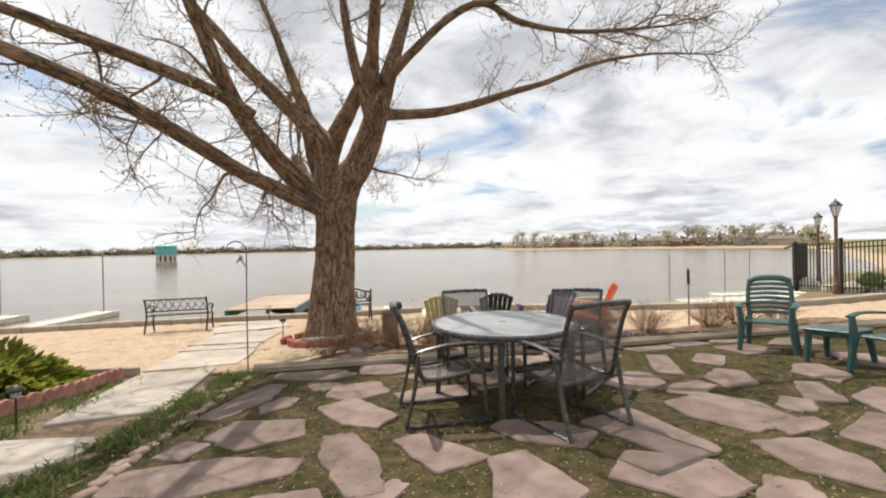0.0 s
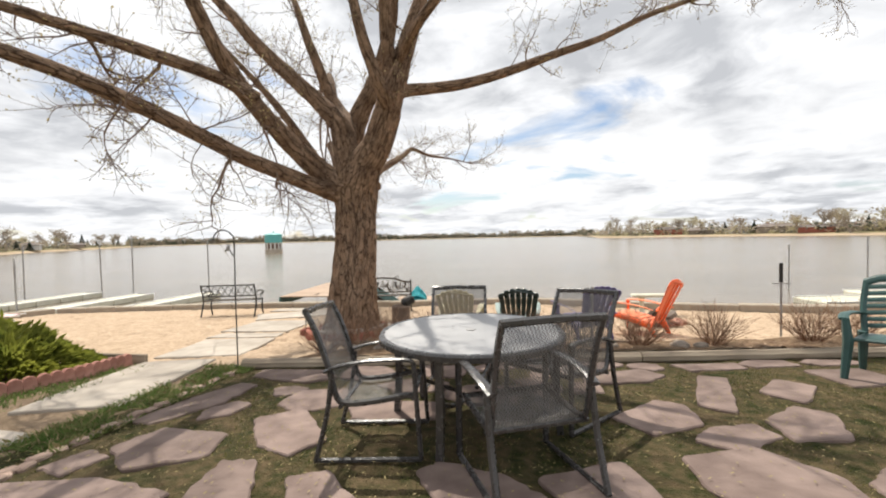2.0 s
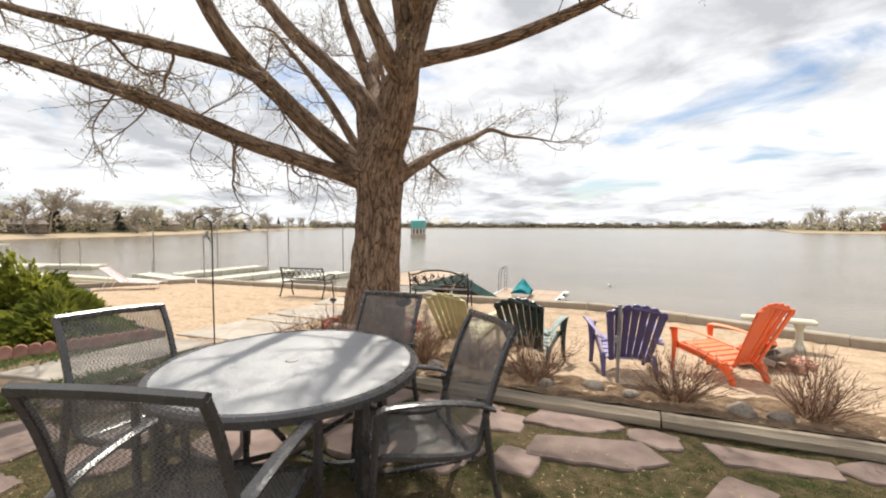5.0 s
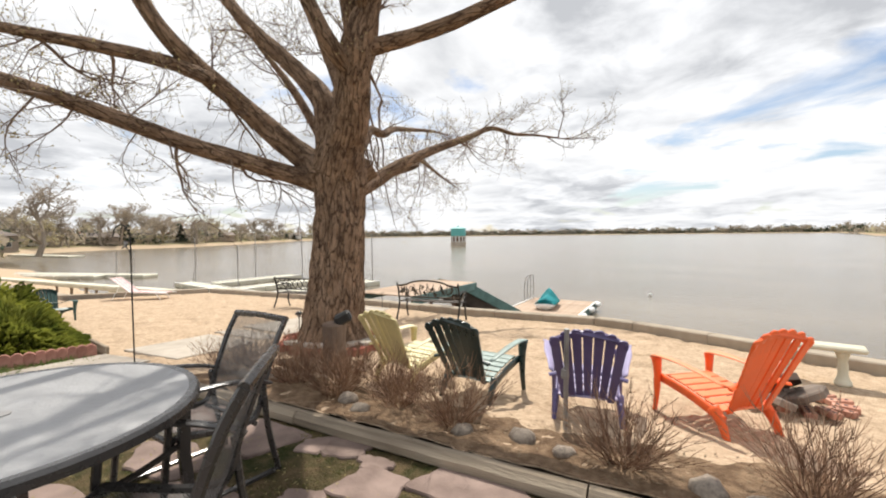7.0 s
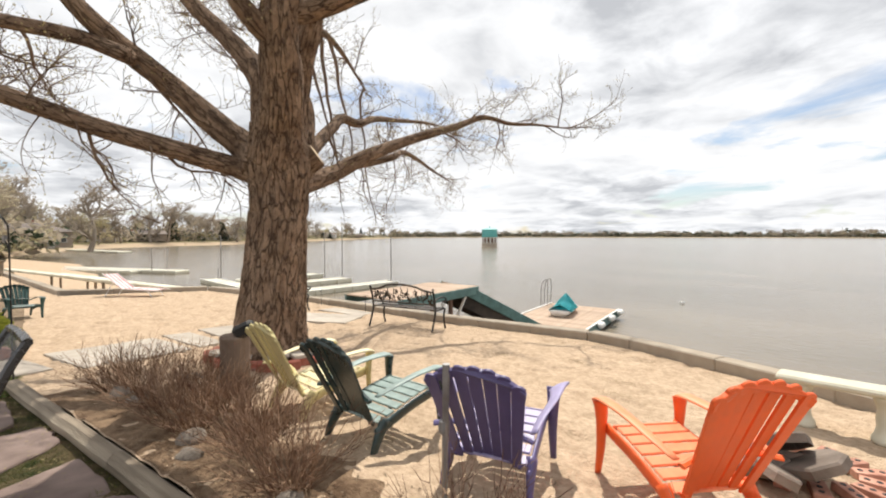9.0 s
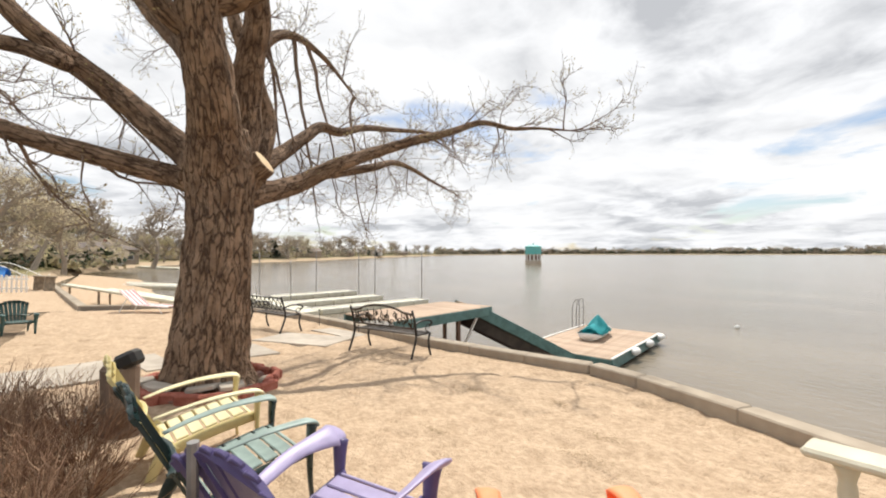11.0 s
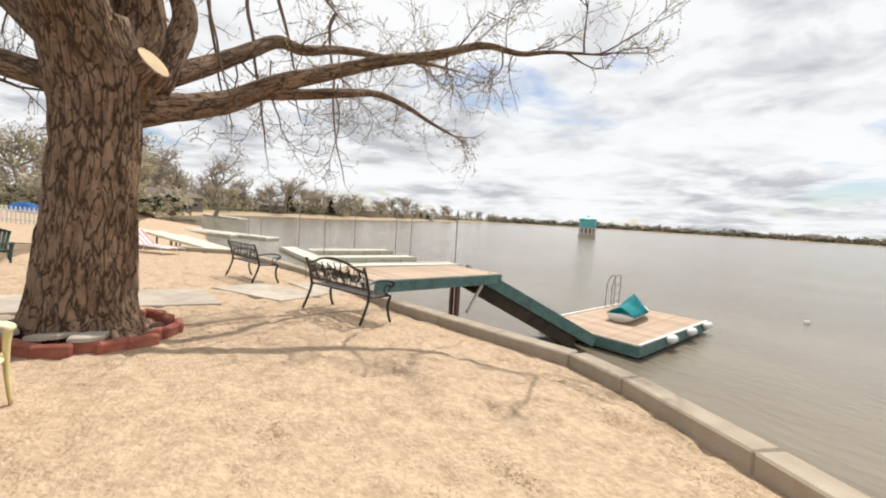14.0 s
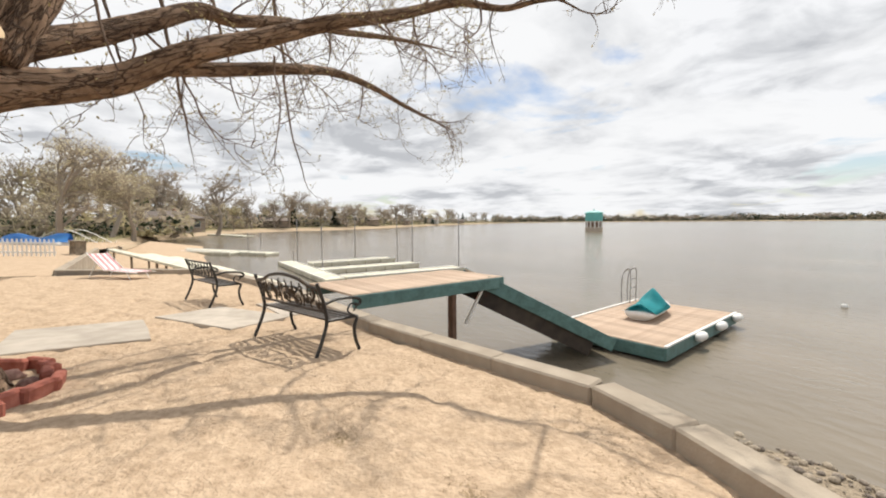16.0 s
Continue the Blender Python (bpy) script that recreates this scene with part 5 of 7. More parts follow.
for i, (dx, dy, dz, w, d, tx, ty) in enumerate(((-0.30, -0.12, 0.09, 0.5, 0.34, 14, -10), (-0.05, 0.14, 0.10, 0.46, 0.34, -16, 12), (-0.12, -0.26, 0.10, 0.52, 0.28, 22, 8), (0.10, -0.10, 0.17, 0.44, 0.36, -8, 24), (-0.40, 0.12, 0.07, 0.34, 0.26, 5, -18), (-0.10, -0.02, 0.24, 0.46, 0.32, 20, -26))):
    r4 = random.Random(i + 60)
    out = [(w / 2 * math.cos(2 * math.pi * k / 7) * r4.uniform(0.8, 1.2), d / 2 * math.sin(2 * math.pi * k / 7) * r4.uniform(0.8, 1.2)) for k in range(7)]
    ob = new("flat_rock", mesh_of("flat_rock", extrude_outline(out, -0.035, 0.035, 0.014), M_SLATE))
    ob.matrix_basis = stand(3.47 + dx * 0.85, 9.76 + dy * 0.85, i * 55, dz) @ pose(0, 0, 0, tx, ty, 0)
    tagged(ob, "dark brown slab of rock heaped in the fire pit", "rock", "rocks in the fire pit")


# ---- garden fittings ----
hook = thing("shepherd_hook", "tall thin black shepherd's hook with a hanging ornament", "garden hook", m=upright(-2.5, 5.92))
part("pole", pipe(smooth_pts([(0, 0, -0.03), (0.0, 0, 0.9), (0.01, 0, 1.62), (-0.01, -0.02, 1.74), (-0.09, -0.06, 1.80), (-0.18, -0.1, 1.76), (-0.21, -0.12, 1.66)], 6), 0.0085, 6), M_IRON, hook)
part("inner_hook", pipe(smooth_pts([(0.0, 0, 1.45), (-0.05, -0.03, 1.55), (-0.10, -0.06, 1.52)], 5), 0.007, 5), M_IRON, hook)
part("ornament", cube((0.05, 0.025, 0.07), bevel=0.01), M_GALV, hook, "small grey hanging bird ornament", m=pose(-0.055, -0.035, 1.56, 10, 25, 20))
for s in (-1, 1):
    part("wing", slat(0.02, 0.045, 0.06, 0.006), M_GALV, hook, m=pose(-0.055 + 0.02 * s, -0.035, 1.545, 60, 0, 70 * s))
part("foot", pipe([(-0.06, 0, 0.02), (0.06, 0, 0.02)], 0.007, 5), M_IRON, hook)

for i, (x, y, h) in enumerate(((-3.66, 4.02, 0.36), (-3.1, 8.42, 0.42))):
    lamp = thing("path_light", "small dark solar path light on a stake", "path light", "path lights", m=upright(x, y))
    part("stake", pipe([(0, 0, -0.02), (0, 0, h)], 0.008, 6), M_IRON, lamp)
    part("shade", lathe([(0.07, h), (0.065, h + 0.015), (0.02, h + 0.05), (0.006, h + 0.055)], 14), M_IRON, lamp, smooth=True)
    part("lens", lathe([(0.035, h - 0.05), (0.04, h)], 12), M_GLASS, lamp, "frosted lens")

stump = thing("stump_light", "sawn post stump with a black floodlight on it", "garden light", m=upright(-0.82, 7.55))
part("post", lathe([(0.16, -0.03), (0.15, 0.1), (0.14, 0.35), (0.145, 0.58), (0.13, 0.60), (0.0, 0.605)], 16), M_TWIG, stump, "dark weathered log post")
part("lamp_head", cube((0.15, 0.20, 0.14), bevel=0.03), M_IRON, stump, "black floodlight head", m=pose(0.10, 0.06, 0.66, 25, 0, -40))
part("bracket", pipe([(0, 0, 0.59), (0.05, 0.03, 0.66)], 0.014, 6), M_IRON, stump)

stake = thing("garden_stake", "grey metal garden stake standing among the shrubs", "stake", m=upright(2.06, 7.72))
part("pole", pipe([(0, 0, -0.02), (0.01, 0.0, 0.45), (0.015, 0.0, 0.80)], [0.018, 0.02, 0.022], 8), M_GALV, stake)
part("collar", lathe([(0.03, 0.40), (0.034, 0.42), (0.03, 0.47)], 10), M_GALV, stake)
pump = thing("water_stake", "thin grey stake with a dark handle behind the patio", "stake", m=upright(4.75, 8.42))
part("pole", pipe([(0, 0, -0.02), (0.0, 0.0, 0.98)], 0.016, 7), M_GALV, pump)
part("handle", pipe([(0, 0, 0.80), (0, 0, 1.08)], 0.024, 8), M_IRON, pump, "black handle")
part("cross_bar", pipe([(-0.12, 0, 0.78), (0.12, 0, 0.78)], 0.008, 6), M_GALV, pump)
for x, y in ((-7.0, 11.9), (-5.1, 12.1)):
    rod = thing("rod_holder", "small black rod holder stuck in the sand", "rod holder", "rod holders", m=upright(x, y))
    part("stem", pipe([(0, 0, -0.02), (0, 0, 0.42)], 0.008, 5), M_IRON, rod)
    part("cross_bar", pipe([(-0.09, 0, 0.40), (0.09, 0, 0.44)], 0.009, 5), M_IRON, rod)

# scalloped red edging along the juniper bed
bed_edge = thing("bed_edging", "row of red scalloped edging stones beside the path", "edging")
bm = extrude_outline([(-0.065, -0.06), (0.065, -0.06)] + [(0.065 * math.cos(math.pi * k / 8), 0.05 + 0.065 * math.sin(math.pi * k / 8)) for k in range(9)], -0.027, 0.027, 0.008)
bmesh.ops.rotate(bm, cent=(0, 0, 0), matrix=Matrix.Rotation(radians(90), 3, "X"), verts=bm.verts)
scallop_me = mesh_of("edging_block", bm, M_SCALLOP)
P = [Vector((-4.35, 4.0, 0)), Vector((-4.18, 5.0, 0)), Vector((-4.22, 5.85, 0))]
line = smooth_pts(P, 8)
for i, (a, b) in enumerate(zip(line, line[1:])):
    ob = new("edging_block", scallop_me)
    ob.parent = bed_edge
    c = (a + b) / 2
    ob.matrix_basis = stand(c.x, c.y, math.degrees(math.atan2((b - a).y, (b - a).x)), 0.045) @ pose(0, 0, 0, 5 * math.sin(i * 2.3), 3 * math.cos(i * 1.9), 0)
border = thing("paver_border", "broken line of small pinkish pavers edging the patio", "edging")
bm = cube((0.13, 0.085, 0.06), bevel=0.012)
pav = mesh_of("paver", bm, M_PINK)
line = smooth_pts([Vector((-1.85, 1.4, 0)), Vector((-1.98, 2.92, 0)), Vector((-2.06, 3.38, 0)), Vector((-2.17, 4.17, 0)), Vector((-2.25, 4.94, 0)), Vector((-2.38, 5.7, 0))], 6)
for i, c in enumerate(line):
    ob = new("paver", pav)
    ob.parent = border
    ob.matrix_basis = stand(c.x + 0.02 * math.sin(i * 2.2), c.y, 85 + 26 * math.sin(i * 1.7), -0.006 + 0.01 * math.sin(i * 3.1))


# ---- shrubs ----
def stems(spots, count, height, spread, material, rnd, name, parent, thick=0.0035, buds=None):
    vs, fs = [], []
    for (cx, cy, s) in spots:
        for _ in range(int(count * s)):
            a, r = rnd.uniform(0, 2 * math.pi), 0.12 * s * math.sqrt(rnd.random())
            x, y = cx + r * math.cos(a), cy + r * math.sin(a)
            p = Vector((x, y, gz(x, y) + bed(x, y) - 0.01))
            lean = rnd.uniform(0.05, spread)
            a2 = a + rnd.gauss(0, 0.5)
            d = Vector((math.cos(a2) * lean, math.sin(a2) * lean, 1)).normalized()
            n, ln = 4, height * s * rnd.uniform(0.45, 1.1)
            pts = [p]
            for k in range(n):
                d = (d + Vector((rnd.gauss(0, 0.14), rnd.gauss(0, 0.14), rnd.gauss(0, 0.06)))).normalized()
                pts.append(pts[-1] + d * ln / n)
                if k > 0:
                    for _ in range(2):
                        q = pts[-1]
                        e = (d + Vector((rnd.gauss(0, 0.6), rnd.gauss(0, 0.6), rnd.gauss(0.1, 0.4)))).normalized()
                        v2, f2 = tube_data([q, q + e * ln * 0.12, q + (e + d * 0.4) * ln * 0.22], [thick * 0.6, thick * 0.5, thick * 0.3], 3, None, False)
                        o = len(vs)
                        vs.extend(tuple(v) for v in v2)
                        fs.extend(tuple(i + o for i in f) for f in f2)
            v2, f2 = tube_data(pts, [thick, thick * 0.85, thick * 0.7, thick * 0.55, thick * 0.35], 3, None, False)
            o = len(vs)
            vs.extend(tuple(v) for v in v2)
            fs.extend(tuple(i + o for i in f) for f in f2)
    return raw(name, vs, fs, material, parent)


rnd = random.Random(21)
for k, (x, y, s) in enumerate(((1.39, 7.12, 1.0), (2.62, 7.33, 0.95), (3.58, 7.55, 0.95), (4.8, 7.83, 1.0), (5.4, 8.0, 0.95), (6.3, 8.3, 0.9), (-1.28, 6.8, 0.95), (-1.6, 6.62, 0.9), (-0.55, 6.86, 0.95), (0.1, 6.92, 1.0), (0.78, 7.1, 0.95), (-1.0, 7.25, 0.9), (-0.2, 7.3, 0.9), (0.45, 7.35, 0.8))):
    shrub = thing("shrub", "leafless red-brown shrub with dry twiggy stems", "shrub", "dry shrubs behind the timber")
    for _ in range(9):
        stems([(x, y, s)], 12, 0.47, 1.4, (M_SHRUB, M_SHRUB_D)[(k + _) % 2], rnd, "branch", shrub)


def juniper(x, y, w, d, h, seed):
    r = random.Random(seed)
    bush = thing("juniper", "low spreading yellow-green juniper bush", "bush", "junipers by the path")
    vs, fs = [], []
    for _ in range(5200):
        a, q = r.uniform(0, 2 * math.pi), math.sqrt(r.random())
        px, py = math.cos(a) * q * w, math.sin(a) * q * d
        top = h * (1 - q ** 2.2) * (0.72 + 0.55 * noise.noise(Vector((px * 2.4 + seed, py * 2.4, 0))) + 0.42 * noise.noise(Vector((px * 6 + seed, py * 6, 3))))
        pz = max(0.03, top) * (0.35 + 0.65 * r.random() ** 0.5)
        out = Vector((px / w, py / d, 0.15 + 0.5 * r.random())).normalized()
        base = Vector((x + px, y + py, gz(x + px, y + py) + pz))
        ln = r.uniform(0.06, 0.20)
        side = out.cross(Vector((r.gauss(0, 1), r.gauss(0, 1), r.gauss(0, 1))))
        if side.length < 1e-3:
            continue
        side.normalize()
        for s2 in (side, out.cross(side)):
            o = len(vs)
            vs += [tuple(base - s2 * 0.012), tuple(base + out * ln * 0.55 - s2 * 0.026), tuple(base + out * ln + Vector((0, 0, -0.01))), tuple(base + out * ln * 0.55 + s2 * 0.026)]
            fs.append((o, o + 1, o + 2, o + 3))
    tagged(raw("foliage", vs, fs, M_JUNIPER, bush), kind="stuff")
    lv, lf = [], []
    for k in range(12):
        a = k * 0.53
        v2, f2 = tube_data([(x, y, gz(x, y)), (x + 0.4 * w * math.cos(a), y + 0.4 * d * math.sin(a), gz(x, y) + h * 0.35), (x + 0.8 * w * math.cos(a), y + 0.8 * d * math.sin(a), gz(x, y) + h * 0.3)], [0.02, 0.012, 0.005], 4, None, False)
        o = len(lv)
        lv.extend(tuple(v) for v in v2)
        lf.extend(tuple(i + o for i in f) for f in f2)
    raw("branch", lv, lf, M_TWIG, bush)


juniper(-5.15, 5.0, 0.85, 0.85, 0.68, 1)
juniper(-5.3, 4.0, 0.9, 0.7, 0.5, 2)
juniper(-6.2, 4.9, 0.95, 0.9, 1.15, 3)
juniper(-7.0, 3.9, 1.0, 0.9, 0.7, 4)


# ---- docks, poles and things over the water ----
def plank_float(name, label, a, b, width, group="", thick=0.32, top=-2.5):
    d = Vector(b) - Vector(a)
    fl = thing(name, label, "dock", group, m=Matrix.Translation(((a[0] + b[0]) / 2, (a[1] + b[1]) / 2, top)) @ pose(0, 0, 0, 0, 0, math.degrees(math.atan2(d.y, d.x))))
    n = max(2, round(d.length / 1.6))
    ln = d.length / n
    me = mesh_of("section", cube((ln - 0.05, width, thick), (0, 0, -thick / 2), 0.04), M_FOAM)
    for i in range(n):
        ob = new("section", me)
        ob.parent = fl
        ob.matrix_basis = Matrix.Translation((-d.length / 2 + ln * (i + 0.5), 0, 0.01 * (i % 2)))
    for s in (-1, 1):
        part("edge_rail", cube((d.length, 0.07, 0.07), (0, s * (width / 2 - 0.03), 0.03), 0.01), M_WHITE, fl)
    return fl


G1 = "pale floating docks"
LBL = "weathered cream floating dock section moored off the beach"
plank_float("floating_dock", LBL, (-22.8, 18.2, 0), (-23.2, 27.2, 0), 1.5, G1)
plank_float("floating_dock", LBL, (-27.5, 18.0, 0), (-28.2, 26.0, 0), 1.5, G1)
plank_float("floating_dock", LBL, (-33.0, 18.5, 0), (-33.8, 26.3, 0), 1.6, G1)
plank_float("floating_dock", LBL, (-22.0, 17.4, 0), (-36.0, 17.0, 0), 1.3, G1)
plank_float("floating_dock", LBL, (-47.2, 17.6, 0), (-64.0, 8.2, 0), 1.8, G1)
plank_float("floating_dock", LBL, (-50.5, 14.0, 0), (-62.0, 6.5, 0), 1.2, G1)
plank_float("floating_dock", LBL, (-118, 22, 0), (-150, 14, 0), 3.0, G1)
plank_float("floating_dock", LBL, (15.0, 27.5, 0), (24.5, 29.5, 0), 2.2, G1)
plank_float("floating_dock", LBL, (19.0, 31.0, 0), (27.0, 31.5, 0), 1.6, G1)
for x, y, h in ((-36.6, 18.2, 4.0), (-37.6, 24.0, 4.2), (-30.5, 26.9, 4.8), (-23.9, 27.6, 4.2), (-33.9, 27.0, 4.4), (-50.4, 15.4, 2.6), (-49.0, 16.6, 2.6), (-28.6, 18.4, 3.4), (17.4, 34.4, 3.0), (22.7, 35.8, 3.4), (34.0, 49.4, 2.6), (-35.3, 17.6, 1.2)):
    pole = thing("mooring_pole", "thin grey steel pole standing in the lake", "pole", "mooring poles", m=Matrix.Translation((x, y, WATER)))
    part("shaft", pipe([(0, 0, -1.5), (0.04 * math.sin(x * 3), 0.03 * math.cos(x), h)], 0.045, 6), M_GALV, pole)
    part("cap", lathe([(0.055, h - 0.04), (0.055, h + 0.03), (0.02, h + 0.05)], 8), M_GALV, pole)

buoy = thing("buoy", "small white round buoy on the water", "buoy", m=Matrix.Translation((-3.4, 33.5, WATER + 0.04)))
part("ball", lathe([(0.02, -0.12), (0.1, -0.08), (0.13, 0.0), (0.1, 0.08), (0.03, 0.12)], 12), M_WHITE, buoy, smooth=True)
part("ring", lathe([(0.02, 0.12), (0.03, 0.14), (0.02, 0.16)], 8), M_GALV, buoy)

# water tower house out in the lake
tower = thing("intake_tower", "round tan intake tower with a turquoise roof in the lake", "tower", m=Matrix.Translation((-92, 127, WATER)) @ Matrix.Diagonal((1.22, 1.22, 1.15, 1)))
M_TOWER = surf("tower_wall", (0.42, 0.35, 0.27), (0.55, 0.47, 0.38), 1.0, 0.9, 0.2, 6)
M_TROOF = paint("turquoise_metal", (0.13, 0.44, 0.42), 0.5, 0.12)
part("base", lathe([(2.35, -2.0), (2.35, 0.8), (2.5, 0.82), (2.5, 1.05), (2.3, 1.07)], 24), M_TOWER, tower)
part("wall", lathe([(2.1, 1.05), (2.1, 3.2)], 24), M_TOWER, tower, "tan wall")
for k in range(12):
    a = 2 * math.pi * k / 12
    part("opening", cube((0.55, 0.12, 1.25), bevel=0.02), M_RUST, tower, "dark arched opening", m=pose(2.11 * math.cos(a), 2.11 * math.sin(a), 2.05, 0, 0, math.degrees(a) + 90))
    part("pier", cube((0.34, 0.25, 2.1), bevel=0.03), M_WHITE, tower, m=pose(2.16 * math.cos(a + 0.26), 2.16 * math.sin(a + 0.26), 2.1, 0, 0, math.degrees(a + 0.26) + 90))
part("band", lathe([(2.3, 3.1), (2.35, 3.15), (2.35, 5.4), (2.2, 5.45)], 24), M_TROOF, tower)
part("roof", lathe([(2.55, 5.42), (2.5, 5.55), (1.2, 6.0), (0.2, 6.15), (0.15, 6.6), (0.02, 6.65)], 24), M_TROOF, tower)

# ---- rocks at the foot of the wall ----
rb = random.Random(8)


def bank_z(x, y):
    """The gravel bank falls from the wall's foot and dips under the water."""
    return WATER + 0.16 * (18.25 + 0.12 * math.sin(x * 2.3) - 0.30 * max(0.0, x - 1.0) - 0.5 * max(0.0, -0.3 - x) - y)


pebble_meshes = [rock_mesh("rock", 1, 0.75, 0.55, (M_ROCK, M_PEBBLE, M_PEBBLE)[i % 3], i + 20) for i in range(6)]
for i in range(230):
    x = rb.uniform(-0.7, 2.6)
    s, y = 0.02 + 0.085 * rb.random() ** 3, 18.35 - 0.25 * max(0.0, x - 1.0) - 1.1 * rb.random() ** 1.3
    ob = new("rock", pebble_meshes[(i * 5) % 6])
    ob.matrix_basis = Matrix.Translation((x, y, max(bank_z(x, y), WATER - 0.03) + 0.2 * s)) @ pose(0, 0, 0, 0, 0, i * 71) @ Matrix.Diagonal((s, s, s, 1))
    tagged(ob, "wet tan rock at the foot of the sea wall", "rock", "rocks below the wall")
vs, fs = [], []
for i in range(25):
    for k in range(9):
        u, v = i / 24, k / 8
        x = -1.4 + u * 11.1
        y = along(WALL_LINE, x) + 0.25 + v * 6.2
        vs.append((x, y, bank_z(x, y) + 0.05 * noise.noise(Vector((x * 2.5, y * 2.5, 0)))))
for i in range(24):
    for k in range(8):
        a = i * 9 + k
        fs.append((a, a + 9, a + 10, a + 1))
tagged(raw("bank", vs, fs, M_GRAVEL, None, True), "muddy gravel bank below the sea wall", "bank", kind="structure")

# ---- the neighbours' shore ----
lounger = thing("sun_lounger", "folding lounger with pink and white striped canvas on the sand", "lounger", m=stand(-12.5, 8.35, 140))
for i in range(7):
    part("stripe", cube((0.085, 0.72, 0.012), bevel=0.003), (M_PINKS, M_PALE)[i % 2], lounger, m=Matrix.Translation((-0.26 + i * 0.086, 0.42, 0.46)) @ pose(0, 0, 0, 40, 0, 0))
    part("stripe", cube((0.085, 0.9, 0.012), bevel=0.003), (M_PINKS, M_PALE)[i % 2], lounger, m=Matrix.Translation((-0.26 + i * 0.086, -0.38, 0.235)) @ pose(0, 0, 0, 3, 0, 0))
for s in (-1, 1):
    part("side_rail", pipe([(0.31 * s, -0.95, 0.2), (0.31 * s, 0.12, 0.24), (0.31 * s, 0.72, 0.72)], 0.014, 6), M_WHITE, lounger)
    part("leg", pipe([(0.31 * s, -0.6, 0.22), (0.31 * s, -0.75, 0.0)], 0.014, 6), M_WHITE, lounger)
    part("leg", pipe([(0.31 * s, 0.4, 0.45), (0.31 * s, 0.62, 0.0)], 0.014, 6), M_WHITE, lounger)


def picket_fence(a, b, label):
    d = Vector((b[0] - a[0], b[1] - a[1], 0))
    f = thing("picket_fence", label, "fence")
    yaw = math.degrees(math.atan2(d.y, d.x))
    n = int(d.length / 0.17)
    me = mesh_of("picket", cube((0.075, 0.02, 0.85), (0, 0, 0.45), 0.01), M_WHITE)
    for i in range(n):
        p = Vector((a[0], a[1], 0)) + d * (i + 0.5) / n
        ob = new("picket", me)
        ob.parent = f
        ob.matrix_basis = Matrix.Translation((p.x, p.y, gz(p.x, p.y))) @ pose(0, 0, 0, 0, 0, yaw)
    for z in (0.22, 0.68):
        c = Vector((a[0], a[1], 0)) + d / 2
        part("rail", cube((d.length, 0.035, 0.07), bevel=0.005), M_WHITE, f, m=Matrix.Translation((c.x, c.y, gz(c.x, c.y) + z)) @ pose(0, 0, 0, 0, -math.degrees(math.atan2(gz(b[0], b[1]) - gz(a[0], a[1]), d.length)), yaw))


picket_fence((-25.5, 0.2), (-24.9, 4.3), "white picket fence at the edge of the sand")
# dock sections stored on the lower beach; the posts are added to carry them
boards = thing("boat_ramp", "pale weathered dock sections stored on posts above the lower beach", "ramp")
for (ax, ay, bx, by, z, w) in ((-15.2, 10.6, -35.0, 5.0, -0.92, 0.45), (-15.6, 11.6, -33.0, 7.2, -1.25, 0.9), (-17.0, 12.6, -34.0, 8.6, -1.6, 0.9), (-18.5, 13.6, -30.0, 11.2, -2.1, 0.8)):
    d = Vector((bx - ax, by - ay, 0))
    turn = pose(0, 0, 0, 0, 0, math.degrees(math.atan2(d.y, d.x)))
    part("board", cube((d.length, w, 0.13), bevel=0.02), M_FOAM, boards, m=Matrix.Translation(((ax + bx) / 2, (ay + by) / 2, z)) @ turn)
    for t in (0.06, 0.36, 0.66, 0.95):
        part("post", cube((0.12, 0.12, 1.5), bevel=0.01), M_TIMBER, boards, m=Matrix.Translation((ax + d.x * t, ay + d.y * t, z - 0.82)))
tarp = thing("covered_boat", "boat under a bright blue tarp on the neighbouring shore", "boat", m=Matrix.Translation((-46, -1.5, -1.2)) @ pose(0, 0, 0, 0, 0, 60))
bm = bmesh.new()
rings = []
for i in range(13):
    t = i / 12
    w = 1.1 * math.sin(math.pi * min(0.98, 0.15 + t * 0.8)) ** 0.6
    rings.append([bm.verts.new((-2.8 + 5.6 * t, w * u, 0.6 + 0.75 * (1 - u * u) * (0.8 + 0.3 * math.sin(t * 9)))) for u in (-1, -0.6, -0.2, 0.2, 0.6, 1)])
for a, b in zip(rings, rings[1:]):
    for k in range(5):
        bm.faces.new((a[k], a[k + 1], b[k + 1], b[k]))
bmesh.ops.solidify(bm, geom=bm.faces[:], thickness=0.03)
part("tarp", bm, M_BLUE, tarp, "bright blue tarp", smooth=True)
part("hull", cube((5.0, 1.5, 0.7), (0, 0, 0.35), 0.2), M_WHITE, tarp)
gang = thing("gangway", "white metal truss gangway on the neighbouring shore", "gangway", m=Matrix.Translation((-62, -2, -1.6)) @ pose(0, 0, 0, 0, 4, 38))
for s in (-0.7, 0.7):
    part("chord", pipe(smooth_pts([(-7, s, 0.3), (-3, s, 1.5), (0, s, 1.8), (4, s, 1.0), (7, s, 0.2)], 4), 0.06, 5), M_WHITE, gang)
    part("bottom_chord", pipe([(-7, s, 0.1), (7, s, -0.1)], 0.06, 5), M_WHITE, gang)
    for k in range(8):
        part("strut", pipe([(-6 + k * 1.6, s, 0.05), (-5.2 + k * 1.6, s, 1.2 - 0.02 * k)], 0.04, 5), M_WHITE, gang)
part("walkway", cube((14, 1.4, 0.08), (0, 0, 0.02), 0.01), M_FOAM, gang)
trestle = thing("sawhorse_table", "dark wooden work bench at the sand's edge", "table", m=stand(-27.5, 4.6, 20))
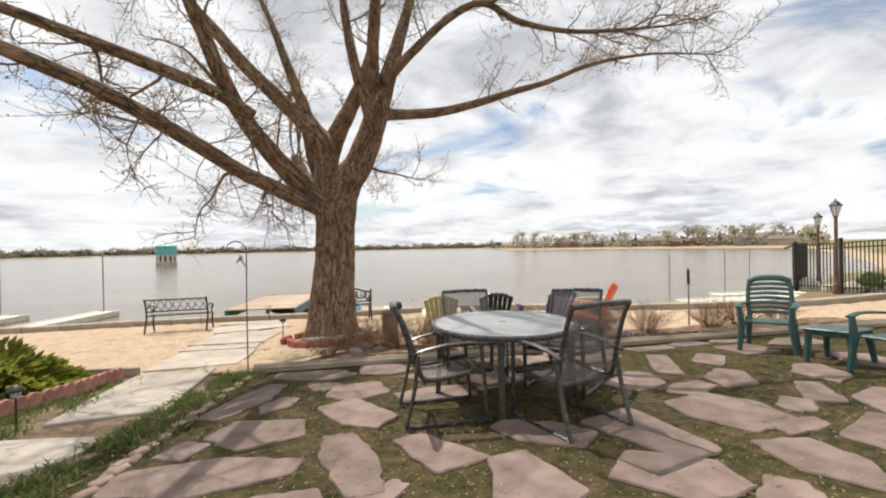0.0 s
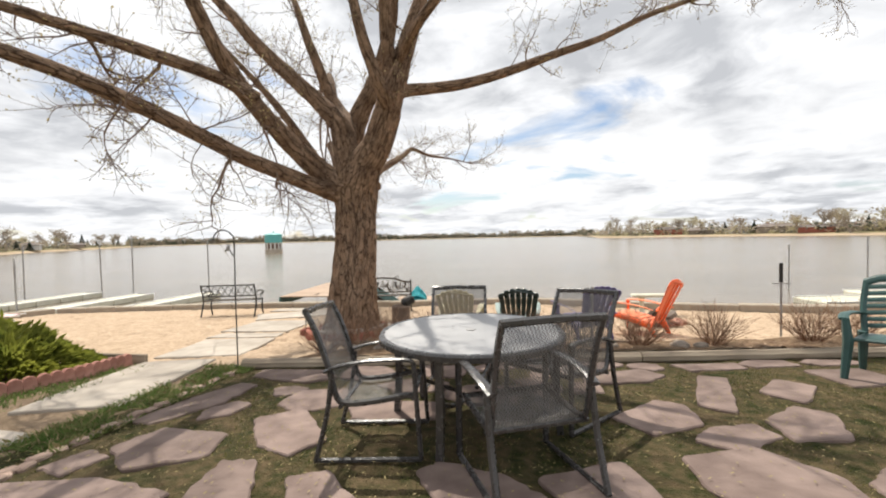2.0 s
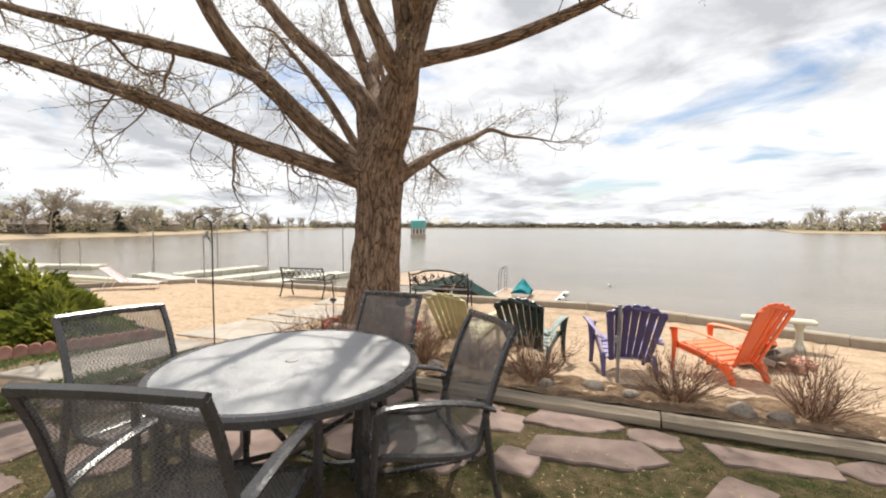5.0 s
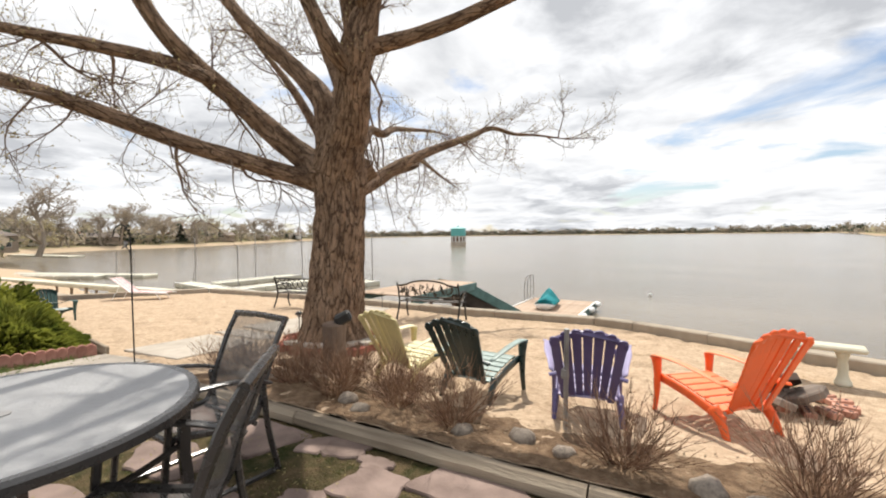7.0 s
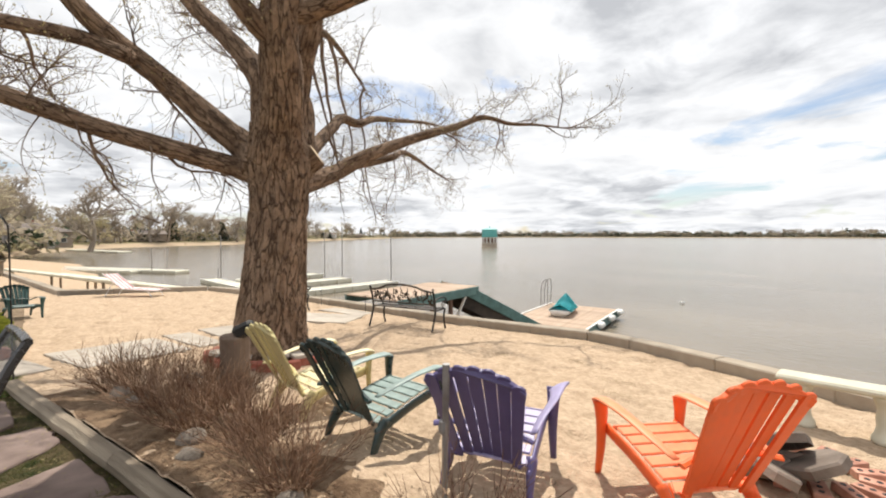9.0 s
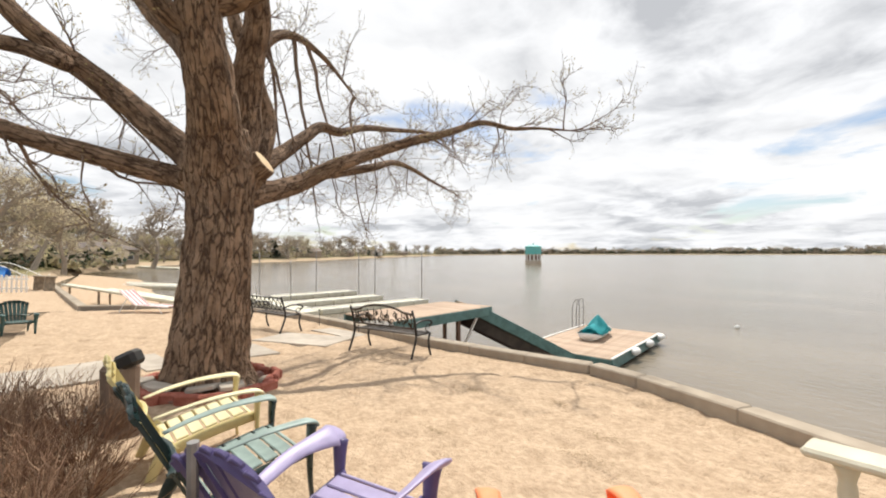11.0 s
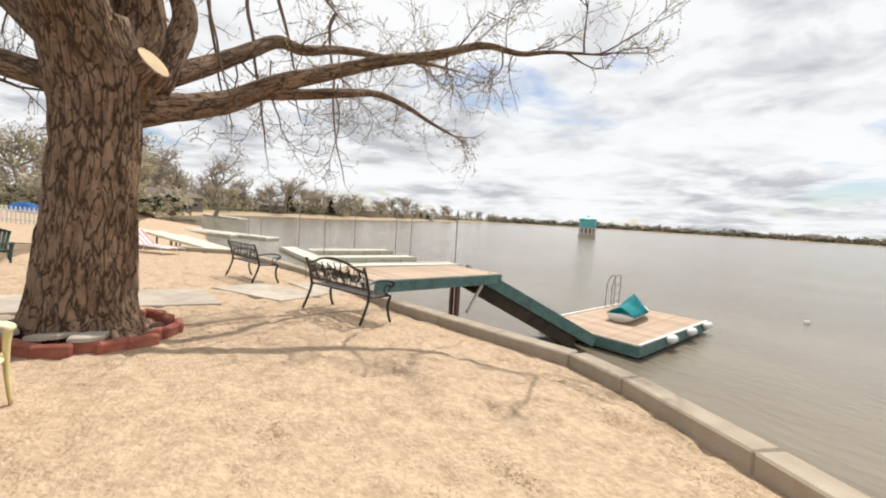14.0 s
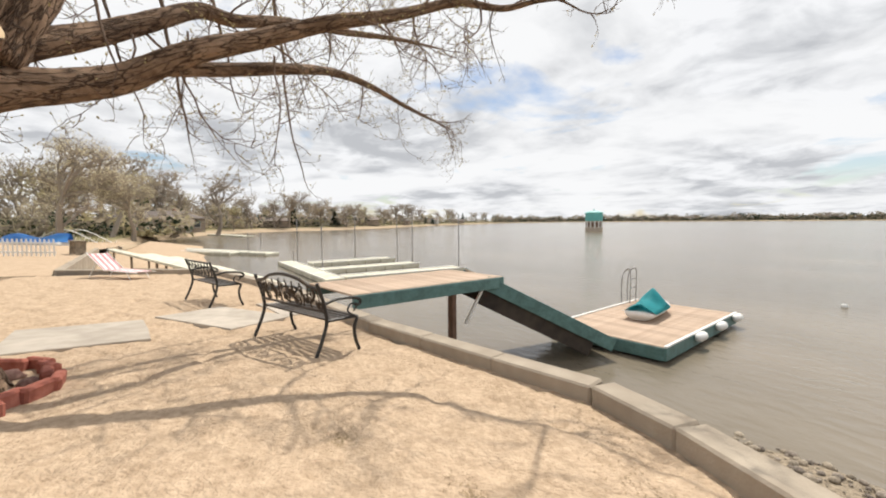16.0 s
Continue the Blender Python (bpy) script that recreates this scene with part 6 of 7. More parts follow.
part("top", cube((2.0, 0.5, 0.08), (0, 0, 0.75), 0.01), M_TIMBER, trestle)
for s in (-0.8, 0.8):
    part("leg", cube((0.1, 0.45, 0.75), (s, 0, 0.37), 0.01), M_TIMBER, trestle)

# ---- the right-hand neighbour: iron fence, lamps, white rocks ----
right_yard = tagged(sheet("side_yard", 9.4, 30, lambda x: -5.0, lambda x: 12.4 + (x - 9.4) * 0.9, 40, 30, lambda x, y: gz(x, y) + 0.03 * noise.noise(Vector((x, y, 0))) - (0.02 if y < 12 else 0.0), M_SOIL),
                    "bare ground beyond the patio", "soil", kind="structure")
fence = thing("iron_fence", "black iron railing at the edge of the yard", "fence")
FA, FB = Vector((12.9, 16.2, 0)), Vector((12.9, 8.6, 0))
bar_me = mesh_of("bar", cube((0.025, 0.025, 1.6), (0, 0, 0.88), 0.003), M_IRON)
post_me = mesh_of("post", cube((0.09, 0.09, 1.85), (0, 0, 0.9), 0.01), M_IRON)
for i in range(59):
    p = FA.lerp(FB, i / 58)
    ob = new("post" if i % 14 == 0 else "bar", post_me if i % 14 == 0 else bar_me)
    ob.parent = fence
    ob.matrix_basis = Matrix.Translation((p.x, p.y, gz(p.x, p.y)))
for z in (0.2, 1.5, 1.66):
    part("rail", cube((0.03, (FA - FB).length, 0.035), bevel=0.004), M_IRON, fence, m=Matrix.Translation((12.9, 12.4, gz(12.9, 12.4) + z)) @ pose(0, 0, 0, math.degrees(math.atan(GY)), 0, 0))
part("corner_panel", cube((0.5, 0.1, 1.75), (0, 0, 0.88), 0.01), M_IRON, fence, m=Matrix.Translation((13.15, 16.3, gz(13, 16.3))))


def lamp_post(x, y, h):
    lp = thing("lamp_post", "brown lamp post with a black glazed lantern", "lamp post", "lamp posts", m=upright(x, y))
    part("pole", lathe([(0.11, 0), (0.10, 0.3), (0.055, 0.4), (0.045, h - 0.5), (0.07, h - 0.45), (0.05, h - 0.42)], 12), M_RUST, lp)
    part("lantern", lathe([(0.06, h - 0.42), (0.13, h - 0.12), (0.135, h - 0.1)], 6), M_WHITE, lp, "frosted lantern glass")
    part("cap", lathe([(0.19, h - 0.1), (0.17, h - 0.06), (0.07, h + 0.05), (0.025, h + 0.08), (0.02, h + 0.14)], 6), M_IRON, lp)
    for k in range(6):
        a = math.pi * k / 3
        part("cage_bar", pipe([(0.065 * math.cos(a), 0.065 * math.sin(a), h - 0.42), (0.14 * math.cos(a), 0.14 * math.sin(a), h - 0.1)], 0.008, 4), M_IRON, lp)


lamp_post(12.6, 14.2, 2.95)
lamp_post(16.1, 19.0, 3.0)
for i in range(14):
    x, y, s = 13.4 + (i % 5) * 0.75, 14.6 + (i // 5) * 0.8 - (i % 5) * 0.3, 0.35 + 0.12 * math.sin(i * 2.1)
    ob = new("boulder", rock_mesh("boulder", s, s * 0.9, s * 0.8, M_FOAM, i + 9))
    ob.matrix_basis = upright(x, y, i * 40, s * 0.25)
    tagged(ob, "whitish landscaping boulder behind the iron fence", "boulder", "white boulders")
r_b = random.Random(3)
green = thing("bush", "bright green leafy bush behind the iron fence", "bush")
vs, fs = [], []
for _ in range(900):
    d = Vector((r_b.gauss(0, 1), r_b.gauss(0, 1), abs(r_b.gauss(0, 1)))).normalized() * (0.5 * r_b.random() ** 0.4)
    p = Vector((14.0, 14.4, gz(14, 14.4) + 0.15)) + d
    s1, s2 = Vector((r_b.gauss(0, 1), r_b.gauss(0, 1), r_b.gauss(0, 1))) * 0.035, Vector((r_b.gauss(0, 1), r_b.gauss(0, 1), r_b.gauss(0, 1))) * 0.035
    o = len(vs)
    vs += [tuple(p - s1), tuple(p + s2), tuple(p + s1), tuple(p - s2)]
    fs.append((o, o + 1, o + 2, o + 3))
tagged(raw("foliage", vs, fs, M_GRASS, green), kind="stuff")
raw("stem", *tube_data([(14, 14.4, gz(14, 14.4)), (14, 14.4, gz(14, 14.4) + 0.4)], [0.03, 0.015], 5), M_TWIG, green)


# ---- far trees: a few grown once, then set out along the shores ----
def far_tree(seed, label, height, leaves, leaf, crown_mat, spread, deep=3):
    r = random.Random(seed)
    t = thing("tree", label, "tree", "trees along the far shore")
    vs, fs, lv, lf = [], [], [], []

    def limb(p, d, ln, rad, level):
        pts, cur = [p], d.normalized()
        for _ in range(3):
            cur = (cur + Vector((r.gauss(0, 0.16), r.gauss(0, 0.16), r.gauss(0.05, 0.1)))).normalized()
            pts.append(pts[-1] + cur * ln / 3)
        v2, f2 = tube_data(pts, [rad, rad * 0.8, rad * 0.62, rad * 0.42], 5 if level == 0 else 3, None, False)
        o = len(vs)
        vs.extend(tuple(v) for v in v2)
        fs.extend(tuple(i + o for i in f) for f in f2)
        if level < deep:
            for _ in range(5 if level else 7):
                q = pts[r.choice((1, 2, 3, 3))]
                s = Vector((r.gauss(0, 1), r.gauss(0, 1), r.gauss(0.35, 0.6))).normalized()
                limb(q, cur * 0.6 + s * spread, ln * r.uniform(0.5, 0.72), rad * 0.5, level + 1)
        else:
            for _ in range(leaves):
                q = pts[-1] + Vector((r.gauss(0, 1), r.gauss(0, 1), r.gauss(0, 1))) * leaf * 1.5
                a, b = Vector((r.gauss(0, 1), r.gauss(0, 1), r.gauss(0, 1))) * leaf, Vector((r.gauss(0, 1), r.gauss(0, 1), r.gauss(0, 1))) * leaf * 0.45
                o2 = len(lv)
                lv.extend(tuple(v) for v in (q - a, q + b, q + a, q - b))
                lf.append((o2, o2 + 1, o2 + 2, o2 + 3))

    limb(Vector((0, 0, -0.3)), Vector((0, 0, 1)), height * 0.36, height * 0.028, 0)
    raw("trunk", vs, fs, M_FARBARK, t)
    tagged(raw("crown", lv, lf, crown_mat, t), kind="stuff")
    return t


def evergreen(seed, height):
    r = random.Random(seed)
    t = thing("tree", "dark green conical evergreen on the far shore", "tree", "trees along the far shore")
    vs, fs = [], []
    for k in range(900):
        q = r.random() ** 0.75
        z = height * (0.06 + 0.94 * (1 - q))
        rad = height * 0.24 * q * (0.8 + 0.4 * r.random())
        a = r.uniform(0, 2 * math.pi)
        p = Vector((rad * math.cos(a), rad * math.sin(a), z))
        out = Vector((math.cos(a), math.sin(a), -0.35))
        side = Vector((-math.sin(a), math.cos(a), r.gauss(0, 0.3))) * height * 0.03
        o = len(vs)
        vs += [tuple(p - out * height * 0.05), tuple(p - side), tuple(p + out * height * 0.035), tuple(p + side)]
        fs.append((o, o + 1, o + 2, o + 3))
    raw("trunk", *tube_data([(0, 0, -0.3), (0, 0, height * 0.9)], [height * 0.02, 0.03], 5), M_FARBARK, t)
    tagged(raw("crown", vs, fs, M_FARPINE, t), kind="stuff")
    return t


BARE, BUDD = "bare-branched grey-brown tree on the far shore", "spreading tree in pale yellow-green bud on the far shore"
protos = [far_tree(1, BARE, 10, 3, 0.10, M_FARBARE, 0.75), far_tree(2, BUDD, 9, 5, 0.09, M_FARBUD, 0.9), far_tree(3, BUDD, 11, 6, 0.12, M_FARBARE, 0.8),
          evergreen(4, 9), evergreen(5, 7), far_tree(6, BUDD, 7, 6, 0.10, M_FARBUD, 1.0)]
r = random.Random(77)
plan = []
for i in range(64):
    plan.append((142 + 42 * (i / 63) + r.uniform(-0.5, 0.5), r.choice((14, 22, 34, 48)) + r.uniform(-4, 6), r.uniform(0.7, 1.25)))
for i in range(30):
    plan.append((49 + 35 * (i / 29) + r.uniform(-0.6, 0.6), r.choice((16, 30, 50)) + r.uniform(-4, 8), r.uniform(0.75, 1.3)))
for i in range(110):
    plan.append((85.5 + 56 * (i / 109) + r.uniform(-0.3, 0.3), r.uniform(10, 50), r.uniform(0.75, 1.35)))
used = set()
for i, (a, d, s) in enumerate(plan):
    k = r.choice((0, 0, 0, 1, 1, 2, 2, 2, 3, 4, 5, 5, 5))
    p = far_point(a, d)
    m = Matrix.Translation(p) @ pose(0, 0, 0, 0, 0, r.uniform(0, 360))
    if k not in used:
        used.add(k)
        protos[k].matrix_basis = m
        t = protos[k]
    else:
        t = copy_thing(protos[k], m)
    k2 = 1.1 if k in (3, 4) else 1.75 if a > 84 else 2.0
    t.scale = (s * k2, s * k2, s * k2 * r.uniform(0.85, 1.1))
for sd, x, y, hgt in ((31, -56, -2.2, 15.5), (32, -70, 2.6, 13.0), (33, -66, -11, 15)):
    big = far_tree(sd, BUDD, hgt, 2, 0.055, M_PALEBUD, 1.0, 5)
    big.matrix_basis = Matrix.Translation((x, y, -1.2))
for (x, y, s, k) in ((-84, -2, 1.2, 1), (-58, -14, 1.1, 5), (-98, 14, 1.2, 0), (-92, -13, 1.3, 1), (-104, -7, 1.4, 2), (-86, -20, 1.2, 5), (-97, -17, 1.3, 0), (-112, -14, 1.4, 1), (-120, 2, 1.2, 2)):
    t = copy_thing(protos[k], Matrix.Translation((x, y, -1.2 if x < 0 else -1.6)) @ pose(0, 0, 0, 0, 0, x * 7))
    t.scale = (s * 1.6, s * 1.6, s * 1.5)
# garden hedges and evergreens behind the neighbouring houses
for seed, count, tall, mat in ((51, 700, 6.5, M_FARBARE), (52, 600, 5.0, M_FARPINE), (53, 500, 5.5, M_FARBUD)):
    r = random.Random(seed)
    vs, fs = [], []
    for _ in range(count):
        c = Vector((r.uniform(-135, -88), r.uniform(-45, 10), -1.3))
        hgt = tall * max(0.15, 0.6 + 0.9 * noise.noise(Vector((c.y * 0.14, seed, 0)))) * r.random() ** 0.7
        for _ in range(6):
            p = c + Vector((r.gauss(0, 0.9), r.gauss(0, 0.9), hgt + r.gauss(0, 0.4) + 0.2))
            u, v = Vector((r.gauss(0, 1), r.gauss(0, 1), r.gauss(0, 0.9))) * 0.32, Vector((r.gauss(0, 1), r.gauss(0, 1), r.gauss(0, 0.9))) * 0.26
            o = len(vs)
            vs += [tuple(p - u), tuple(p + v), tuple(p + u), tuple(p - v)]
            fs.append((o, o + 1, o + 2, o + 3))
    tagged(raw("woods", vs, fs, mat), "hedges and evergreens behind the neighbouring houses", "woods", kind="stuff")
# woods and hedges that close the gaps along the shores
for nm, a0, a1, n_s, sz, dd, tall, mat in (("left", 141, 187, 3000, 1.1, 45, 10.5, M_FARBARE), ("left_dark", 141, 187, 1400, 1.0, 50, 7.5, M_FARPINE), ("left_bud", 141, 187, 1000, 1.0, 40, 7.0, M_FARBUD),
                                           ("right", 48, 84, 1900, 1.5, 60, 12.0, M_FARBARE), ("right_dark", 48, 84, 700, 1.4, 60, 8.0, M_FARPINE), ("right_bud", 48, 84, 600, 1.4, 50, 9.0, M_FARBUD),
                                           ("far", 84, 142, 5200, 2.6, 40, 15.0, M_FARBARE), ("far_dark", 84, 142, 4200, 2.6, 40, 12.0, M_FARPINE)):
    r = random.Random(nm)
    vs, fs = [], []
    for _ in range(n_s):
        a, d = r.uniform(a0, a1), r.uniform(16, 16 + dd)
        clump = max(0.12, 0.55 + 0.9 * noise.noise(Vector((a * 1.1, 3.0 + 2 * len(nm), d * 0.02))))
        c = far_point(a, d)
        hgt = tall * clump * r.random() ** 0.7
        for _ in range(4):
            p = c + Vector((r.gauss(0, sz), r.gauss(0, sz), hgt + r.gauss(0, sz * 0.5) + 0.2))
            u, v = Vector((r.gauss(0, 1), r.gauss(0, 1), r.gauss(0, 0.9))) * sz * 0.36, Vector((r.gauss(0, 1), r.gauss(0, 1), r.gauss(0, 0.9))) * sz * 0.30
            o = len(vs)
            vs += [tuple(p - u), tuple(p + v), tuple(p + u), tuple(p - v)]
            fs.append((o, o + 1, o + 2, o + 3))
    tagged(raw("woods", vs, fs, mat), "bare and budding woods along the far shore", "woods", kind="stuff")


# ---- houses on the shores ----
def house(p, yaw, w, d, h, wall_mat, hip=True):
    ho = thing("house", "low lakeside house with a shingled roof", "house", "houses on the shore", m=Matrix.Translation(p) @ pose(0, 0, 0, 0, 0, yaw))
    part("wall", cube((w, d, h), (0, 0, h / 2), 0.02), wall_mat, ho)
    bm = bmesh.new()
    e, rh = 0.7, h * 0.55
    ins = d * 0.45 if hip else 0.0
    v = [bm.verts.new(q) for q in ((-w / 2 - e, -d / 2 - e, h), (w / 2 + e, -d / 2 - e, h), (w / 2 + e, d / 2 + e, h), (-w / 2 - e, d / 2 + e, h), (-w / 2 + ins, 0, h + rh), (w / 2 - ins, 0, h + rh))]
    for f in ((0, 1, 5, 4), (1, 2, 5), (2, 3, 4, 5), (3, 0, 4), (3, 2, 1, 0)):
        bm.faces.new([v[k] for k in f])
    roof = part("roof", bm, M_ROOF, ho)
    part("chimney", cube((0.7, 0.7, 1.4), (w * 0.2, 0.4, h + rh * 0.9), 0.02), M_RED, roof)
    n = max(2, int(w / 3.2))
    for i in range(n):
        x = -w / 2 + (i + 0.5) * w / n
        win = part("window", cube((1.7, 0.14, 1.25), (x, -d / 2 - 0.02, h * 0.55), 0.02), M_WHITE, ho)
        part("pane", cube((1.5, 0.05, 1.05), (x, -d / 2 - 0.10, h * 0.55), 0.01), M_PANE, win)
    part("door", cube((1.0, 0.1, 2.05), (w * 0.32, -d / 2 - 0.04, 1.02), 0.01), M_WHITE, ho)


M_HW = surf("white_siding", (0.55, 0.53, 0.50), (0.68, 0.66, 0.62), 0.8, 0.8, 0.1, 8)
r = random.Random(9)
for i, a in enumerate((147, 151, 155, 159.5, 164, 168, 172, 176, 181)):
    house(far_point(a, 26 + 8 * (i % 3)), a + 90 + r.uniform(-15, 15), r.uniform(13, 20), 9, 3.0 + 0.5 * (i % 2), (M_HOUSE, M_HW, M_HOUSE)[i % 3], i % 3 > 0)
for i, a in enumerate((50, 54, 57.5, 61, 64.5, 68, 71.5, 75)):
    house(far_point(a, 24 + 7 * (i % 3)), a + 90 + r.uniform(-15, 15), r.uniform(15, 24), 10, 3.4 + 1.2 * (i % 3 == 1), (M_HOUSE, M_HW, M_HOUSE, M_RED)[i % 4], i % 3 > 0)
house(Vector((-104, 3, -1.0)), 95, 17, 9, 3.0, M_HOUSE, True)



# ---- flagstones ----
FLAGS_A = [(-1.34, 3.83, 0.47, 0.29, 176), (-1.32, 3.12, 0.52, 0.25, -172), (-0.43, 3.34, 0.60, 0.17, 117), (0.24, 3.40, 0.43, 0.20, 131), (0.78, 2.98, 0.42, 0.27, 107), (1.70, 3.02, 0.42, 0.27, 157), (2.71, 4.09, 0.55, 0.36, 112), (2.70, 3.16, 0.42, 0.24, 104), (3.34, 5.06, 0.42, 0.22, 64), (2.98, 5.83, 0.54, 0.20, 72), (3.80, 4.49, 0.40, 0.15, 64), (4.25, 4.25, 0.46, 0.22, 50), (-0.76, 4.95, 0.40, 0.29, -178), (-0.60, 4.26, 0.48, 0.23, 135), (-1.47, 4.54, 0.24, 0.17, 81)]
FLAGS_B = [(-1.85, 4.73, 0.58, 0.21, 84), (1.81, 3.74, 0.47, 0.27, 119), (1.02, 3.72, 0.36, 0.22, 151), (3.66, 5.92, 0.33, 0.18, 57), (2.32, 5.03, 0.40, 0.23, -136), (0.13, 4.78, 0.38, 0.24, -164), (-1.45, 5.68, 0.56, 0.24, 180), (-0.72, 2.62, 0.34, 0.22, -152), (1.40, 6.22, 0.33, 0.20, 101), (1.98, 6.60, 0.54, 0.18, -166), (2.26, 6.16, 0.45, 0.20, -157), (1.79, 5.72, 0.2, 0.15, 99), (3.2, 6.72, 0.48, 0.16, -166), (1.42, 5.50, 0.24, 0.14, 75)]
FLAGS_C = [(0.86, 6.42, 0.36, 0.16, -168), (0.25, 6.12, 0.50, 0.24, -170), (-0.6, 5.90, 0.40, 0.28, -176), (0.78, 5.35, 0.42, 0.26, 20), (0.0, 5.5, 0.36, 0.2, 10), (2.75, 4.75, 0.3, 0.2, 30), (4.4, 5.2, 0.4, 0.26, 70), (4.5, 6.5, 0.45, 0.26, 15), (5.4, 5.7, 0.4, 0.28, 80), (3.6, 3.5, 0.5, 0.3, 40), (1.9, 2.2, 0.5, 0.32, 20), (0.6, 2.05, 0.48, 0.3, 160), (-0.5, 1.9, 0.46, 0.3, 40), (3.0, 2.3, 0.46, 0.3, 110), (-1.3, 2.2, 0.42, 0.28, 100), (4.3, 3.1, 0.5, 0.32, 0), (5.3, 4.1, 0.48, 0.3, 50), (5.5, 6.9, 0.45, 0.25, 20)]
FLAGS_D = [(0.68, 6.30, 0.30, 0.14, 12), (1.24, 6.42, 0.26, 0.13, 14), (2.55, 6.62, 0.36, 0.15, 14), (3.9, 6.95, 0.40, 0.14, 14), (4.6, 7.1, 0.34, 0.13, 12), (1.24, 5.85, 0.22, 0.16, 60), (3.0, 3.72, 0.26, 0.16, 20), (2.2, 2.75, 0.26, 0.2, 70), (-0.15, 2.75, 0.28, 0.2, 60), (-1.75, 3.5, 0.22, 0.14, 80), (-1.2, 5.15, 0.24, 0.14, 10), (3.35, 4.2, 0.2, 0.14, 60)]


def reach(flag, dx, dy):
    """How far a slab reaches from its centre in a direction."""
    t = math.atan2(dy, dx) - radians(flag[4])
    return 1.06 / math.hypot(math.cos(t) / flag[2], math.sin(t) / flag[3])


# slabs that would touch draw back and leave a mossy joint
FLAGS = [list(f) for f in FLAGS_A + FLAGS_B + FLAGS_C + FLAGS_D]
for k, f in enumerate(FLAGS):
    for g in FLAGS[:k]:
        dx, dy = g[0] - f[0], g[1] - f[1]
        d, need = math.hypot(dx, dy), reach(f, dx, dy) + reach(g, -dx, -dy)
        if d < need + 0.06:
            q = max(0.55, (d - 0.06) / need)
            for h, w in ((f, q), (g, math.sqrt(q))):
                h[2], h[3] = h[2] * (w if abs(math.cos(math.atan2(dy, dx) - radians(h[4]))) > 0.7 else 1), h[3] * (1 if abs(math.cos(math.atan2(dy, dx) - radians(h[4]))) > 0.7 else w)
for i, (x, y, a, b, yaw) in enumerate(FLAGS):
    r = random.Random(300 + i)
    a, b = a * 1.02, b * 1.04 + 0.010
    n = r.choice((4, 5, 5, 6))
    corners = []
    for k in range(n):
        # a broken slab: worn corners, sides that bow a little
        t = 2 * math.pi * (k + r.uniform(-0.20, 0.20)) / n + (0.78 if n == 4 else 0.5)
        c, s = math.cos(t), math.sin(t)
        q = (abs(c) ** 4 + abs(s) ** 4) ** -0.25 * r.uniform(0.92, 1.20)
        corners.append(Vector((a * q * c, b * q * s)))
    out = []
    for k in range(n):
        p, u, v = corners[k - 1], corners[k], corners[(k + 1) % n]
        cut = r.uniform(0.05, 0.14)
        p0, p1 = u.lerp(p, cut), u.lerp(v, cut)
        for w in (0.0, 0.33, 0.67, 1.0):
            out.append(p0.lerp(u, w).lerp(u.lerp(p1, w), w))
        q0 = v.lerp(u, 0.2)
        side = Vector((v.y - u.y, u.x - v.x)).normalized()
        for w in (0.2, 0.4, 0.6, 0.8):
            out.append(p1.lerp(q0, w) + side * (0.030 * noise.noise(Vector((w * 4, i * 3.1, k * 1.7)))))
    out = [(p.x + 0.010 * noise.noise(Vector((p.x * 14, p.y * 14, i))), p.y + 0.010 * noise.noise(Vector((p.y * 14, p.x * 14, i + 5)))) for p in out]
    slab = part("flagstone", extrude_outline(out, -0.05, 0.014, 0.010), M_STONE, patio, m=Matrix.Translation((x, y, gz(x, y))) @ LEVEL @ pose(0, 0, 0, r.uniform(-0.6, 0.6), r.uniform(-0.6, 0.6), yaw))

FLAG_ALL = [(x, y, a, b, radians(w)) for x, y, a, b, w in FLAGS]


def on_flag(x, y):
    for fx, fy, a, b, w in FLAG_ALL:
        dx, dy = x - fx, y - fy
        u, v = dx * math.cos(w) + dy * math.sin(w), -dx * math.sin(w) + dy * math.cos(w)
        if (u / a) ** 2 + (v / b) ** 2 < 0.98:
            return True
    return False


# ---- grass, moss tufts and litter ----
def blades(name, label, count, place, size, material, seed, flat=0.0):
    r = random.Random(seed)
    vs, fs = [], []
    made = 0
    while made < count:
        x, y = place(r)
        made += 1
        if x is None or (x > -2.3 and on_flag(x, y)):
            continue
        z = moss_height(x, y)
        a, h = r.uniform(0, 2 * math.pi), size * r.uniform(0.5, 1.4)
        lean = Vector((r.gauss(0, 0.5 + flat), r.gauss(0, 0.5 + flat), 1)).normalized()
        w = Vector((math.cos(a), math.sin(a), 0)) * size * 0.11
        p = Vector((x, y, z - 0.004))
        o = len(vs)
        vs += [tuple(p - w), tuple(p + w), tuple(p + lean * h * 0.6 + w * 0.6), tuple(p + lean * h + Vector((lean.x, lean.y, 0)) * h * 0.4)]
        fs += [(o, o + 1, o + 2, o + 3)]
    return tagged(raw(name, vs, fs, material), label, "grass", kind="stuff")


def in_patio(r):
    x, y = r.uniform(-2.4, 6.2), r.uniform(1.6, 7.2)
    if y > along(TIMBER_LINE, x) - 0.06 or noise.noise(Vector((x * 1.6, y * 1.6, 4))) + 0.6 * noise.noise(Vector((x * 5, y * 5, 4))) < r.uniform(-0.4, 0.35):
        return None, None
    return x, y


def in_strip(r):
    t = r.random()
    y = 1.0 + t * 4.95
    lo, hi = -2.62 - 0.35 * max(0, (y - 4.2) / 1.7), -2.02 - 0.07 * max(0, y - 3)
    x = r.uniform(lo, hi)
    if 1.6 * noise.noise(Vector((x * 2.6, y * 2.2, 9))) + 0.5 * noise.noise(Vector((x * 9, y * 9, 9))) < r.uniform(-0.45, 0.6):
        return None, None
    return x, y


